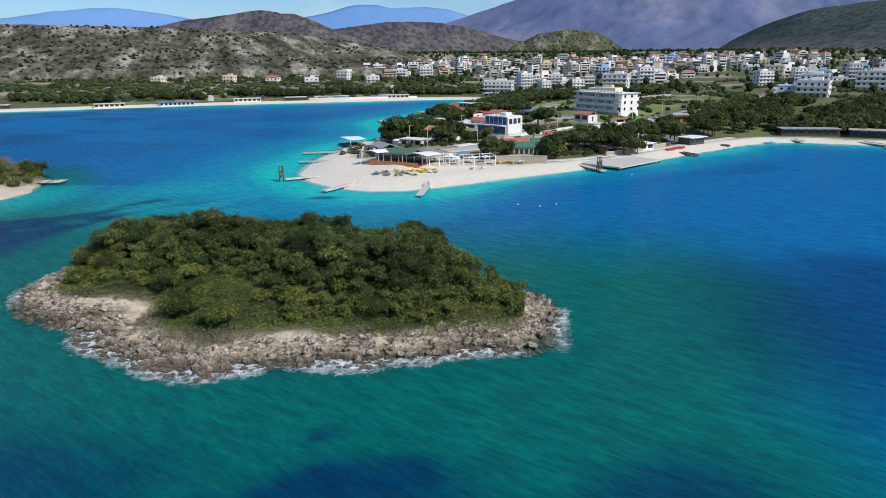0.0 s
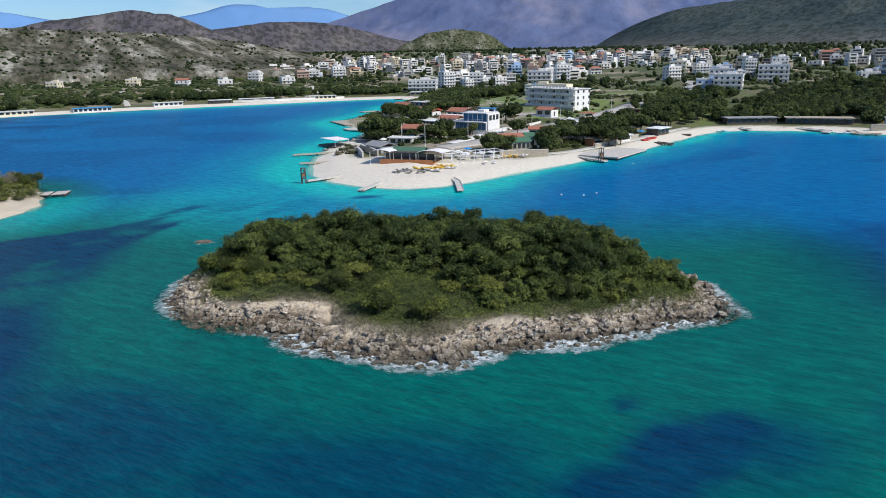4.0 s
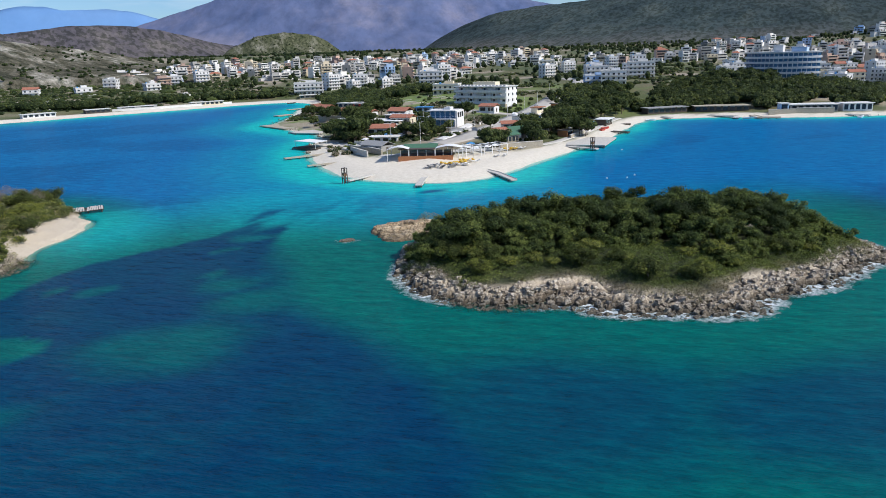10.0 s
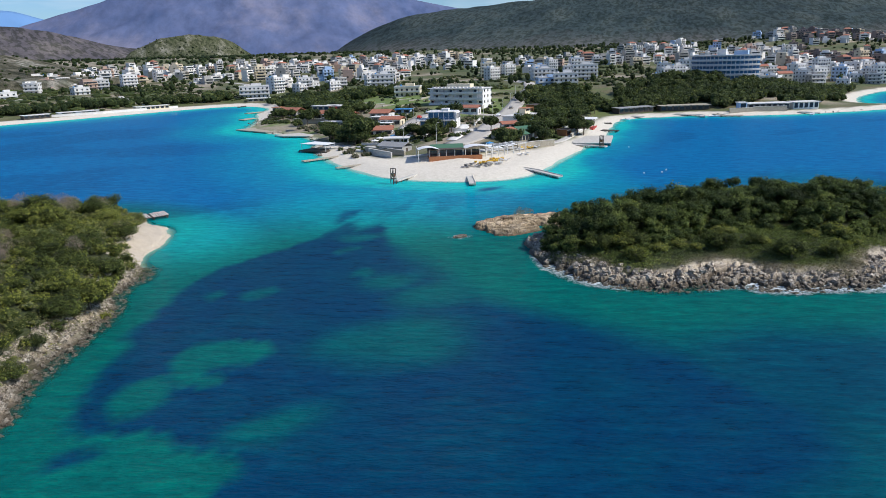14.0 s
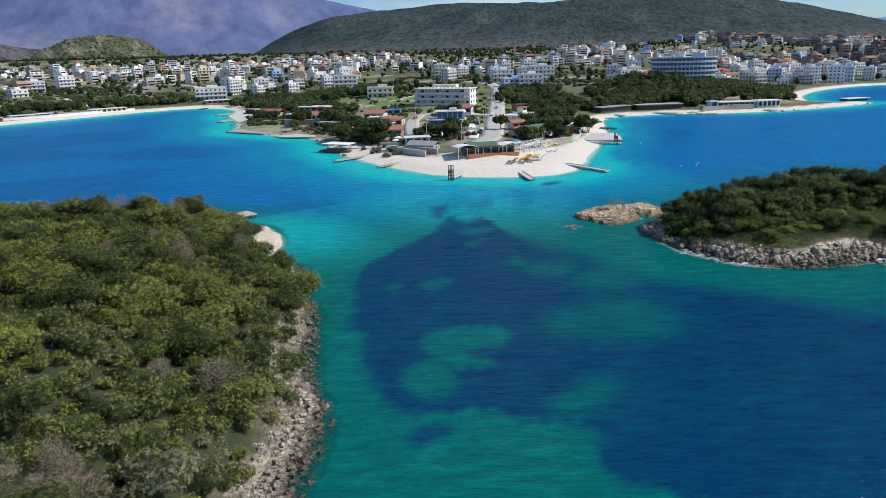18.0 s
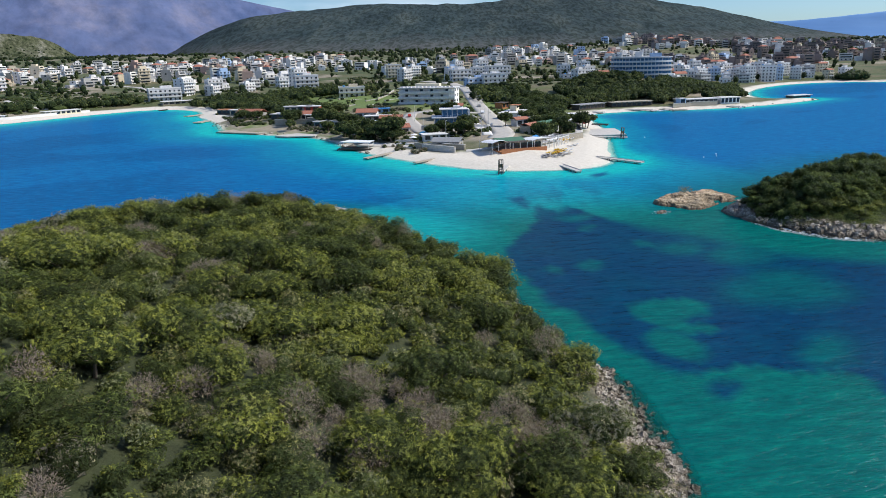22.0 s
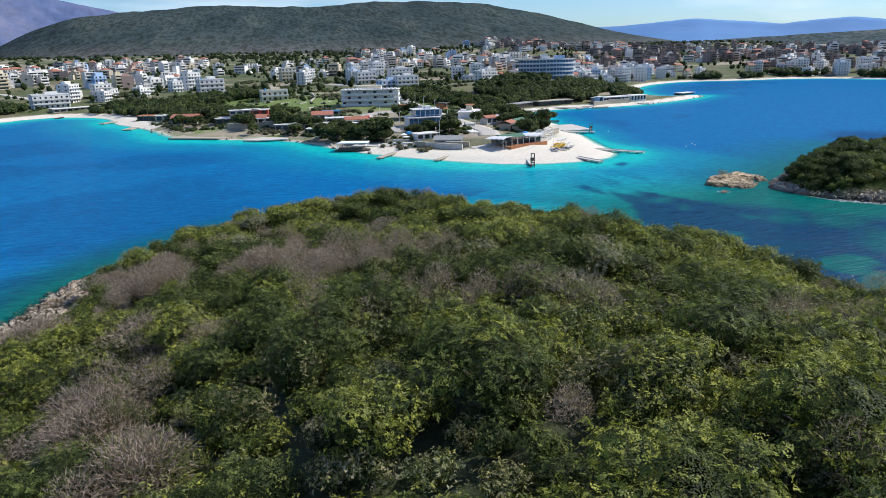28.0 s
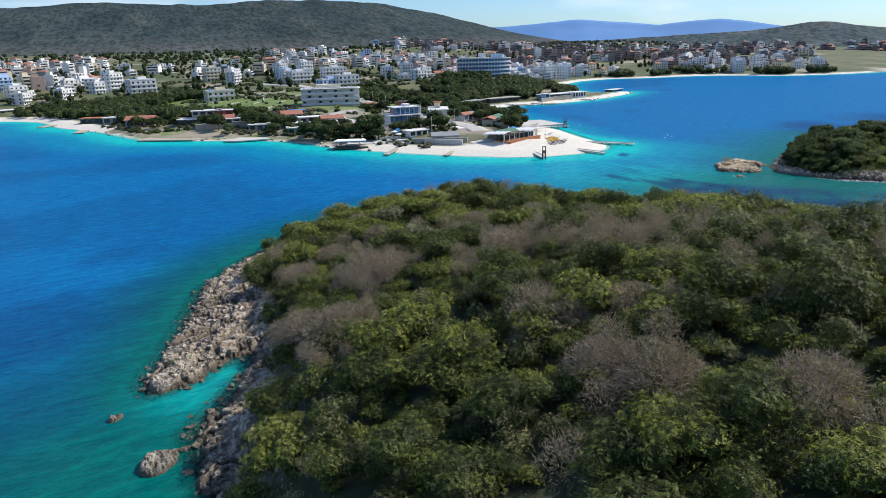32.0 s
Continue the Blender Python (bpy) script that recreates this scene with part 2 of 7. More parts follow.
def water_material():
    """Sea: its colour comes from how deep it is and what grows on its bed, with the light and shade of waves painted
    in; shallow water lets the bed through.
    """
    m, n, l, b = material("sea_water")
    deep, weed, clear, green, foam = (attribute(n, k) for k in ("deep", "weed", "clear", "green", "foam"))
    turn, wave = n.new("ShaderNodeMapping"), n.new("ShaderNodeMapping")
    l.new(n.new("ShaderNodeNewGeometry").outputs["Position"], turn.inputs["Vector"])
    turn.inputs["Rotation"].default_value = (0, 0, radians(36))
    l.new(turn.outputs[0], wave.inputs["Vector"])
    wave.inputs["Scale"].default_value = (0.28, 1.0, 1.0)
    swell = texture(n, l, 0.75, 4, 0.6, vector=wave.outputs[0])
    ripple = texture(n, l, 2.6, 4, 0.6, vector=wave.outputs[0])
    wave_shade = calc(n, l, "ADD", calc(n, l, "MULTIPLY", swell, 0.6), calc(n, l, "MULTIPLY", ripple, 0.4))
    spots = texture(n, l, 0.10, 7, 0.6)
    c = mixed(n, l, green, (0.0, 0.108, 0.300), (0.0, 0.100, 0.096))
    c = mixed(n, l, calc(n, l, "MULTIPLY", spots, 0.5), c, mixed(n, l, green, (0.0, 0.200, 0.45), (0.0, 0.172, 0.136)))
    c = mixed(n, l, clear, c, (0.004, 0.44, 0.44))
    c = mixed(n, l, weed, c, mixed(n, l, green, (0.0, 0.044, 0.150), (0.0, 0.038, 0.096)))
    lace = texture(n, l, 0.9, 12, 0.85)
    white = calc(n, l, "MULTIPLY", calc(n, l, "SUBTRACT", calc(n, l, "ADD", foam, lace), 1.03, clamp=True), 4.6, clamp=True)
    # Waves' light and shade in the colour: troughs darker, crests lighter.
    c = mixed(n, l, 1.0, c, ramp(n, l, wave_shade, [(0.36, (0.62, 0.70, 0.77)), (0.50, (0.95, 0.97, 0.98)), (0.66, (1.5, 1.38, 1.24))]), "MULTIPLY")
    c = mixed(n, l, white, c, (0.75, 0.80, 0.82))
    body, gloss, sea = n.new("ShaderNodeBsdfDiffuse"), n.new("ShaderNodeBsdfGlossy"), n.new("ShaderNodeMixShader")
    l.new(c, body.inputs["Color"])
    gloss.inputs["Roughness"].default_value = 0.16
    bump = n.new("ShaderNodeBump")
    bump.inputs["Strength"].default_value, bump.inputs["Distance"].default_value = 0.8, 0.55
    l.new(calc(n, l, "ADD", swell, calc(n, l, "MULTIPLY", ripple, 0.45)), bump.inputs["Height"])
    l.new(bump.outputs[0], body.inputs["Normal"])
    l.new(bump.outputs[0], gloss.inputs["Normal"])
    edge = n.new("ShaderNodeFresnel")
    edge.inputs["IOR"].default_value = 1.33
    l.new(bump.outputs[0], edge.inputs["Normal"])
    l.new(calc(n, l, "MINIMUM", calc(n, l, "MULTIPLY", edge.outputs[0], 0.45), 0.13), sea.inputs[0])
    l.new(body.outputs[0], sea.inputs[1])
    l.new(gloss.outputs[0], sea.inputs[2])
    t = n.new("ShaderNodeBsdfTransparent")
    t.inputs["Color"].default_value = (0.75, 0.97, 0.95, 1)
    mix = n.new("ShaderNodeMixShader")
    l.new(calc(n, l, "MAXIMUM", deep, white), mix.inputs[0])
    l.new(t.outputs[0], mix.inputs[1])
    l.new(sea.outputs[0], mix.inputs[2])
    l.new(mix.outputs[0], n["Material Output"].inputs["Surface"])
    n.remove(b)
    return m


GROUND = ground_material()
ROCK = rock_material("limestone", (0.38, 0.325, 0.26), (0.78, 0.70, 0.59))
ROCK_TAN = rock_material("tan_rock", (0.44, 0.33, 0.20), (0.82, 0.66, 0.46), 0.42)
WATER = water_material()
# The lowest, near-black stops hold the shade inside crowns, for the cores.
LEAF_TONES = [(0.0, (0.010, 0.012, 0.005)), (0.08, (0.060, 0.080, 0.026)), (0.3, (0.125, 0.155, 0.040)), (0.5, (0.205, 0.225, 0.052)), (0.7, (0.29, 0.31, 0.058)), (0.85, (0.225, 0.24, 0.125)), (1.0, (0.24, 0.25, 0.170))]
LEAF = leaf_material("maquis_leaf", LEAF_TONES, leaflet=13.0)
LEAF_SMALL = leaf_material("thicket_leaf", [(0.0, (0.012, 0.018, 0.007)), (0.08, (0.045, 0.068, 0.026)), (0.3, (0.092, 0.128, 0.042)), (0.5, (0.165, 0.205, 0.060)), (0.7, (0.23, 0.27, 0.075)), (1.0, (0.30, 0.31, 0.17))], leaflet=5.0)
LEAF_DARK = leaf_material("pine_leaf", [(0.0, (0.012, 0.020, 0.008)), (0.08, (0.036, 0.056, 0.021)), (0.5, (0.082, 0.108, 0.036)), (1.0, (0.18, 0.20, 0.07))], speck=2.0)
BARK = plain("bark", (0.16, 0.12, 0.09), 0.9, vary=0.35, scale=6)

# ---- shorelines ----
MAINLAND = rounded([(-4600, -300), (-1500, 60), (-700, 330), (-420, 415), (-305, 466), (-244, 497), (-173, 526), (-92, 550), (-20, 574), (10, 566), (14, 520), (-10, 480),
                    (-20, 435), (-46, 378), (-38, 352), (-31, 330), (-33, 306), (-44, 282), (-50, 252), (-52, 228), (-50, 203), (-38, 186), (-22, 178),
                    (-8, 184), (12, 198), (31, 211), (55, 227), (79, 247), (104, 271), (125, 281), (152, 270), (172, 248), (198, 232), (235, 221), (280, 213),
                    (286, 222), (262, 240), (300, 268), (360, 290), (439, 296), (492, 272), (506, 232), (540, 200), (556, 150), (530, 118), (548, 60), (640, -30), (820, -120), (1300, -500), (4600, -1500), (4600, 4600), (-4600, 4600)], 2)
ISLET = rounded([(-66.5, 103), (-64.5, 96), (-60.5, 90), (-54, 87), (-49.5, 86), (-47, 80), (-41, 77), (-30, 71), (-25, 75), (-16, 75.5), (-8, 76), (0, 79.5), (6, 79), (10.5, 81), (11, 87), (12, 94), (9, 100), (0, 110),
                 (-16, 119), (-36, 123), (-50, 125), (-58, 121), (-64.5, 113)], 2)
ISLE = rounded([(-118, 187), (-114, 177), (-117.5, 166), (-124.5, 156), (-122.5, 145), (-129, 139), (-130.5, 128), (-137, 117), (-143, 105), (-144.5, 98), (-152, 89.5), (-160, 81), (-175, 70), (-200, 62), (-228, 74), (-246, 100),
                (-254, 130), (-252, 155), (-240, 172), (-234, 178), (-230, 183.5), (-222, 185.5), (-213, 187.5), (-214.5, 191.5), (-223, 191.2), (-226, 195), (-212, 201.5), (-202, 209), (-190, 215), (-170, 218), (-148, 216), (-129, 208), (-121, 198)], 2)


def mainland_height(x, y):
    d = inland(x, y, MAINLAND) + 3 * (fnoise(x, y, 14, 3, 5) - 0.5)
    up = 1.3 * smooth(0, 9, d) + 2.2 * smooth(14, 40, d) + 5.0 * smooth(35, 120, d) + 9 * smooth(120, 420, d) + 22 * smooth(380, 1150, d)
    up += (0.6 * smooth(10, 40, d) + 5 * smooth(200, 900, d)) * (fnoise(x, y, 60, 5, 9) - 0.4)
    up += 20 * np.exp(-(((x - 880) / 190) ** 2 + ((y - 690) / 190) ** 2))
    up += 8.5 * np.exp(-(((x - 252) / 55) ** 2 + ((y - 335) / 50) ** 2)) * smooth(8, 45, d)
    return np.where(d > 0, up, np.maximum(-9, d * 0.14 - 0.1))


def sand_mask(x, y):
    d = inland(x, y, MAINLAND) + 5 * (fnoise(x, y, 9, 3, 21) - 0.5)
    wide = 9 - 6.5 * smooth(262, 280, y) * smooth(10, -10, x) * (y < 430) + 22 * np.exp(-(((x + 22) / 34) ** 2 + ((y - 205) / 30) ** 2)) + 5 * (y > 430)
    return 1 - smooth(wide - 2, wide + 2, d)


def lawn_mask(x, y):
    return np.clip(1.4 * np.exp(-(((x - 2) / 9) ** 2 + ((y - 270) / 8) ** 2) ** 2) + 1.2 * np.exp(-(((x - 62) / 26) ** 2 + ((y - 412) / 46) ** 2) ** 2) + smooth(0.36, 0.55, fnoise(x, y, 30, 3, 33)) * 1.2 * np.exp(-(((x - 60) / 120) ** 2 + ((y - 400) / 110) ** 2) ** 2 * 0.8), 0, 1)


def earth_mask(x, y):
    d = inland(x, y, MAINLAND)
    neck = np.exp(-(((x - 5) / 42) ** 2 + ((y - 300) / 90) ** 2) ** 2)
    west = smooth(250, 262, y) * (y < 450) * (x < 40) * smooth(3, 6, d) * (1 - smooth(20, 34, d)) * smooth(0.3, 0.45, fnoise(x, y, 9, 3, 45))
    west = np.maximum(west, smooth(0.54, 0.62, fnoise(x, y * 2.2, 60, 4, 47)) * (y > 540) * smooth(30, 5, x) * smooth(20, 40, d))
    return np.maximum(west, np.clip(smooth(0.6, 0.7, fnoise(x, y, 40, 5, 41)) + neck * smooth(0.40, 0.54, fnoise(x, y, 16, 4, 43)), 0, 1) * smooth(15, 30, d)) * 0.9


ground = sheet("ground", lines((-4600, 160), (-1400, 40), (-420, 6), (-120, 3.2), (330, 6), (720, 30), (1600, 160), 4700),
               lines((-1600, 160), (-320, 40), (20, 8), (140, 3.2), (420, 6), (640, 10), (1000, 40), (1800, 160), 4700),
               mainland_height, GROUND, lambda x, y, z: {"sand": sand_mask(x, y), "lawn": lawn_mask(x, y), "earth": earth_mask(x, y)})
tagged(ground, "grassy and sandy coastal land sloping under the sea", "ground", kind="structure")


# ---- the sea ----
WEED_BED = rounded([(-75, 172), (-70, 165), (-78, 149), (-82, 134), (-83, 121), (-86, 111), (-84, 99), (-76, 86), (-74, 70), (-72, 50), (-108, 46), (-132, 70), (-128.5, 77), (-125, 80), (-129.6, 86), (-131.5, 90.6), (-134.6, 90.9),
                    (-137.6, 92.4), (-138, 96.4), (-136.7, 101), (-134.5, 106.7), (-132, 112), (-129.3, 113.4), (-131, 119.5), (-126.7, 122.9), (-123.4, 127.3), (-120.5, 133.4), (-113.3, 141.7), (-104, 145.3), (-95, 148), (-86, 155.3), (-80, 168)], 1)
POOLS = [rounded([(-131, 103.5), (-127.6, 102), (-127.1, 97.8), (-128.9, 94.8), (-132.9, 94), (-135, 95.5), (-134.2, 99.5)], 1),
         rounded([(-124.5, 109), (-119.4, 108.7), (-114.3, 104.6), (-115.3, 101.7), (-118.5, 99.7), (-123.3, 102), (-124, 100.3), (-121.5, 96), (-125.8, 96.2), (-127.8, 101), (-126, 104.8)], 1)]
WEED = [(-137.5, 88.6, 3.2, 2.4), (-134.8, 116.6, 1.5, 1.2), (-13, 59.5, 2.2, 1.6), (-10, 51, 8, 6), (-4, 54, 5, 4), (-18, 47, 8, 4)]
SOFT = [(-310, 300, 140, 90), (-262, 222, 30, 26), (-88, 60, 42, 30), (-66, 62, 34, 26), (-30, 18, 60, 26), (54, 88, 34, 46), (-6, 51, 15, 9), (18, 50, 14, 10), (-20, 46, 16, 9), (-110, 54, 22, 16), (100, 60, 50, 50), (-42, 52, 30, 20), (-290, 210, 58, 66), (66, 108, 30, 22), (-36, 171, 7, 3)]
HOLES = [(-110.2, 124.6, 3.6, 2.4), (-93.2, 124.2, 3.0, 1.8), (-89.9, 139.6, 3.6, 2.2), (-117, 128, 2.6, 1.6)]
THIN = [(-101, 96, 15, 11), (-90, 108, 10, 8), (-122, 84, 9, 4), (-92, 118, 8, 6), (-76, 158, 8, 6), (-84, 146, 6, 4)]


def blobs(x, y, spots):
    wx, wy = x + 6 * (fnoise(x, y, 10, 4, 51) - 0.5), y + 6 * (fnoise(x, y, 10, 4, 61) - 0.5)
    best = np.zeros(x.shape)
    for cx, cy, rx, ry in spots:
        best = np.maximum(best, 1 - np.sqrt(((wx - cx) / rx) ** 2 + ((wy - cy) / ry) ** 2))
    return best


def sea_floats(x, y, z):
    land, isl, isle = inland(x, y, MAINLAND), inland(x, y, ISLET), inland(x, y, ISLE)
    off, near = -land, np.minimum(-isl, -isle)
    off = off + 10 * (fnoise(x, y, 24, 4, 71) - 0.5)
    off = off * (1 + 0.9 * smooth(-14, 20, x))
    clear = 0.95 * (1 - smooth(1, 22, off)) + 0.30 * (1 - smooth(14, 52, off))
    clear = np.maximum(clear, 0.62 * (1 - smooth(0, 22, np.hypot(x + 114, (y - 172) * 0.7) - 3)))
    clear = np.maximum(clear, 0.55 * (1 - smooth(2, 12, np.hypot(x + 220, y - 189))))
    clear = np.maximum(clear, 0.48 * (1 - smooth(6, 46, np.hypot((x + 66), (y - 176) * 0.9))))
    green = 1 - smooth(122, 180, y + 0.25 * x + 16 * smooth(-90, -50, x) + 14 * (fnoise(x, y, 40, 3, 81) - 0.5))
    green = green * (1 - smooth(26, 56, x - 0.12 * (y - 60) + 16 * (fnoise(x, y, 30, 3, 83) - 0.5)))
    green = np.maximum(green, 1 - smooth(2, 22, near))
    wx, wy = x + 3.2 * (fnoise(x, y, 6, 4, 51) - 0.5), y + 3.2 * (fnoise(x, y, 6, 4, 61) - 0.5)
    bed = inland(wx, wy, WEED_BED)
    soft = 7 * smooth(-104, -86, x) * smooth(150, 118, y) + 1.2 * smooth(150, 165, y)
    weed = np.maximum(smooth(-0.5 - soft, 0.8 + 0.6 * soft, bed), smooth(0.0, 0.4, blobs(x, y, WEED)))
    weed = weed * (1 - smooth(146, 158, y) * (0.25 + 0.75 * smooth(0.40, 0.60, fnoise(0.7 * (x + y), 2.2 * (y - x), 12, 3, 94))))
    for pool in POOLS:
        weed = weed * (1 - 0.92 * smooth(-0.7, 0.7, inland(wx, wy, pool)))
    weed = weed * (1 - 0.55 * smooth(0.0, 0.45, blobs(x, y, HOLES)))
    weed = weed * (1 - 0.62 * smooth(0.0, 0.8, blobs(x, y, THIN)))
    weed = np.maximum(weed, 0.34 * smooth(0.46, 0.60, fnoise(0.7 * (x + y), 2.2 * (y - x), 14, 3, 92)) * smooth(1, 0, np.hypot((x + 66) / 34, (y - 164) / 22)))
    weed = np.maximum(weed * (0.84 + 0.24 * fnoise(x, y, 6, 3, 91)), 0.3 * smooth(0.5, 0.62, fnoise(x * 0.6, y, 45, 4, 95)) * smooth(30, 55, off) * (y > 190))
    weed = np.maximum(weed, 0.8 * smooth(0.0, 0.8, blobs(x, y, SOFT)) * np.where(x > -200, smooth(-134, -118, x + 0.5 * (y - 75)), 1))
    weed = np.maximum(weed, 0.62 * smooth(0.40, 0.60, fnoise(x + 0.5 * y, 1.6 * y, 38, 4, 93)) * smooth(-150, -200, x) * smooth(188, 205, y))
    weed = weed * smooth(5, 20, -isl) * smooth(2, 7, -isle)
    clear = clear * (1 - 0.6 * weed)
    windward = smooth(-2, 6, 92 - y + 0.12 * (x + 30)) + 0.8 * smooth(0, 8, -58 - x) + 0.35
    foam = (1 - smooth(0.0, 7.0, -isl + 2.6 * (fnoise(x, y, 4, 3, 96) - 0.5))) * np.clip(windward, 0, 1) * smooth(0.2, 0.55, fnoise(x, y, 9, 2, 97) + 0.15)
    foam = np.maximum(foam, 0.62 * (1 - smooth(0.2, 3.0, -isle)) * (fnoise(x, y, 8, 2, 98) > 0.4) * (np.hypot(x + 118, y - 176) > 20))
    foam = np.maximum(foam, 0.8 * (1 - smooth(1.5, 3.8, np.hypot((x + 67.6) / 1.4, y - 134.6))))
    foam = np.maximum(foam, 0.7 * (1 - smooth(1.8, 4.0, np.hypot((x + 235) / 1.2, y - 182.5))))
    deep = smooth(-0.5, 2.6, np.minimum(-land, near) + 1.2 * (fnoise(x, y, 5, 3, 99) - 0.5))
    return {"deep": 0.15 + 0.85 * deep, "weed": weed, "clear": np.clip(clear, 0, 1), "green": green, "foam": 0.69 * foam}


water = sheet("water", lines((-4600, 160), (-1400, 40), (-420, 6), (-270, 1.5), (130, 5), (420, 12), (1000, 160), 4700),
              lines((-1600, 160), (-320, 30), (0, 3), (40, 1.5), (240, 5), (600, 40), (1000, 200), 4700), lambda x, y: 0 * x, WATER, sea_floats,
              keep=lambda x, y: inland(x, y, MAINLAND) < 40)
tagged(water, "clear turquoise and deep blue sea with dark seagrass patches", "sea", kind="structure")


# ---- the two islands ----
def blocks(x, y, size, seed):
    """Broken blocks of rock: for each place how high its block stands (-0.5 to 0.5), its tilt, and how near a joint is (1 on it)."""
    u, v = x / size + 0.5 * (vnoise(x, y, size, seed + 3) - 0.5), y / size + 0.5 * (vnoise(x, y, size, seed + 4) - 0.5)
    iu, iv = np.floor(u).astype(np.int64), np.floor(v).astype(np.int64)
    first, second = np.full(u.shape, 9.0), np.full(u.shape, 9.0)
    high, lean = np.zeros(u.shape), np.zeros(u.shape)
    for a in (-1, 0, 1):
        for b in (-1, 0, 1):
            cu, cv = iu + a, iv + b
            du, dv = u - cu - hash2(cu, cv, seed), v - cv - hash2(cu, cv, seed + 1)
            q = np.sqrt(du * du + dv * dv)
            near = q < first
            second = np.where(near, first, np.minimum(second, q))
            high = np.where(near, hash2(cu, cv, seed + 2) - 0.5, high)
            lean = np.where(near, du * (hash2(cu, cv, seed + 5) - 0.5) + dv * (hash2(cu, cv, seed + 6) - 0.5), lean)
            first = np.where(near, q, first)
    return high, lean, 1 - smooth(0.0, 0.16, second - first)


def grooves(x, y, seed):
    return np.maximum(0.8 * blocks(0.62 * x, 1.15 * y, 2.6, seed)[2], 0.45 * blocks(0.8 * x, 1.2 * y, 1.0, seed + 30)[2])


def shelf(d, x, y, seed, wide):
    """A wave-cut shelf of broken limestone: a low step at the water, then tilted angular blocks and ledges, parted by clefts, smoother towards the plants."""
    rise = 0.5 * smooth(-0.3, 1.4, d) + 1.0 * smooth(0.6, wide, d)
    z = rise + 0.9 * (fnoise(x, y, 6.0, 3, seed) - 0.5) * smooth(-1.2, 0.6, d)
    q = z / 0.5 + 0.5 * vnoise(x, y, 7, seed + 50)
    bed = (np.floor(q) + smooth(0.7, 0.98, q - np.floor(q)) - 0.5 * vnoise(x, y, 7, seed + 50)) * 0.5
    rough = 0.45 + 0.65 * smooth(0.38, 0.56, fnoise(x, y, 9.0, 3, seed + 70) + 0.16 * (1 - d / wide))
    on = (1 - smooth(wide - 1.5, wide + 0.5, d)) * smooth(-1.0, 0.4, d) * rough
    big, small = blocks(0.62 * x, 1.15 * y, 2.6, seed), blocks(0.8 * x, 1.2 * y, 1.0, seed + 30)
    chip = 0.85 * big[0] + 0.9 * big[1] + 0.5 * small[0] + 0.6 * small[1] - 0.5 * big[2] - 0.3 * small[2]
    return z + on * (0.9 * (bed - z) + chip)


def islet_edge(x, y):
    """How far from the water the plants begin."""
    return 4.3 + 4.6 * np.exp(-(((x + 43) / 13) ** 2 + ((y - 90) / 9) ** 2)) + 2.0 * np.exp(-(((x + 22) / 12) ** 2 + ((y - 81) / 6) ** 2)) - 4.4 * smooth(104, 112, y)


def islet_height(x, y):
    d = inland(x, y, ISLET) + 2.4 * (fnoise(x, y, 6, 4, 105) - 0.5)
    e = islet_edge(x, y)
    rock = shelf(d, x, y, 111, e) + 2.0 * smooth(e - 1, e + 13, d)
    return np.where(d > -4, rock + np.minimum(0, d) * 0.5, np.maximum(-6, -2 + (d + 4) * 0.3))


def isle_edge(x, y):
    def spot(cx, cy, rx, ry):
        return np.exp(-(((x - cx) / rx) ** 2 + ((y - cy) / ry) ** 2))
    return 1.7 + 2.6 * spot(-155, 93, 16, 16) + 13.0 * spot(-203, 200, 13, 11) + 5.5 * spot(-226, 177, 14, 12) + 4.5 * spot(-182, 212, 9, 9)


def isle_height(x, y):
    d = inland(x, y, ISLE) + 2.4 * (fnoise(x, y, 5, 4, 125) - 0.5)
    beach = smooth(148, 155, y) * smooth(192, 184, y) * smooth(-134, -126, x)
    rock = 0.7 * shelf(d, x, y, 131, isle_edge(x, y)) * (1 - 0.75 * beach) + 0.35 * smooth(-1, 1, d)
    mound = 17.0 * np.exp(-(((x + 230) / 45.6) ** 2 + ((y - 102.4) / 38.6) ** 2)) + 10.4 * np.exp(-(((x + 192) / 54.8) ** 2 + ((y - 145.4) / 40.2) ** 2)) + 3.8 * np.exp(-(((x + 157) / 28) ** 2 + ((y - 186.6) / 12) ** 2))
    return np.where(d > -4, rock + mound * smooth(isle_edge(x, y) - 1.6, isle_edge(x, y) + 5.5, d) + np.minimum(0, d) * 0.5, np.maximum(-6, -2 + (d + 4) * 0.3))


def soil_mask(shore, edge, seed):
    def floats(x, y, z):
        d = inland(x, y, shore)
        worn = smooth(-4.5, -1.0, d - edge(x, y)) * smooth(0.40, 0.56, fnoise(x, y, 7, 4, 147)) * (1 - 0.75 * smooth(-100, -130, x) * smooth(180, 170, y))
        return {"worn": worn, "soil": smooth(edge(x, y) - 2.0, edge(x, y) + 2.0, d + 4 * (fnoise(x, y, 5, 3, 141) - 0.5)),
                "sand": smooth(148, 154, y + 3 * (fnoise(x, y, 4, 3, 149) - 0.5)) * smooth(192, 186, y) * smooth(-134, -128, x) * (d < 9), "crack": grooves(x, y, seed)}
    return floats


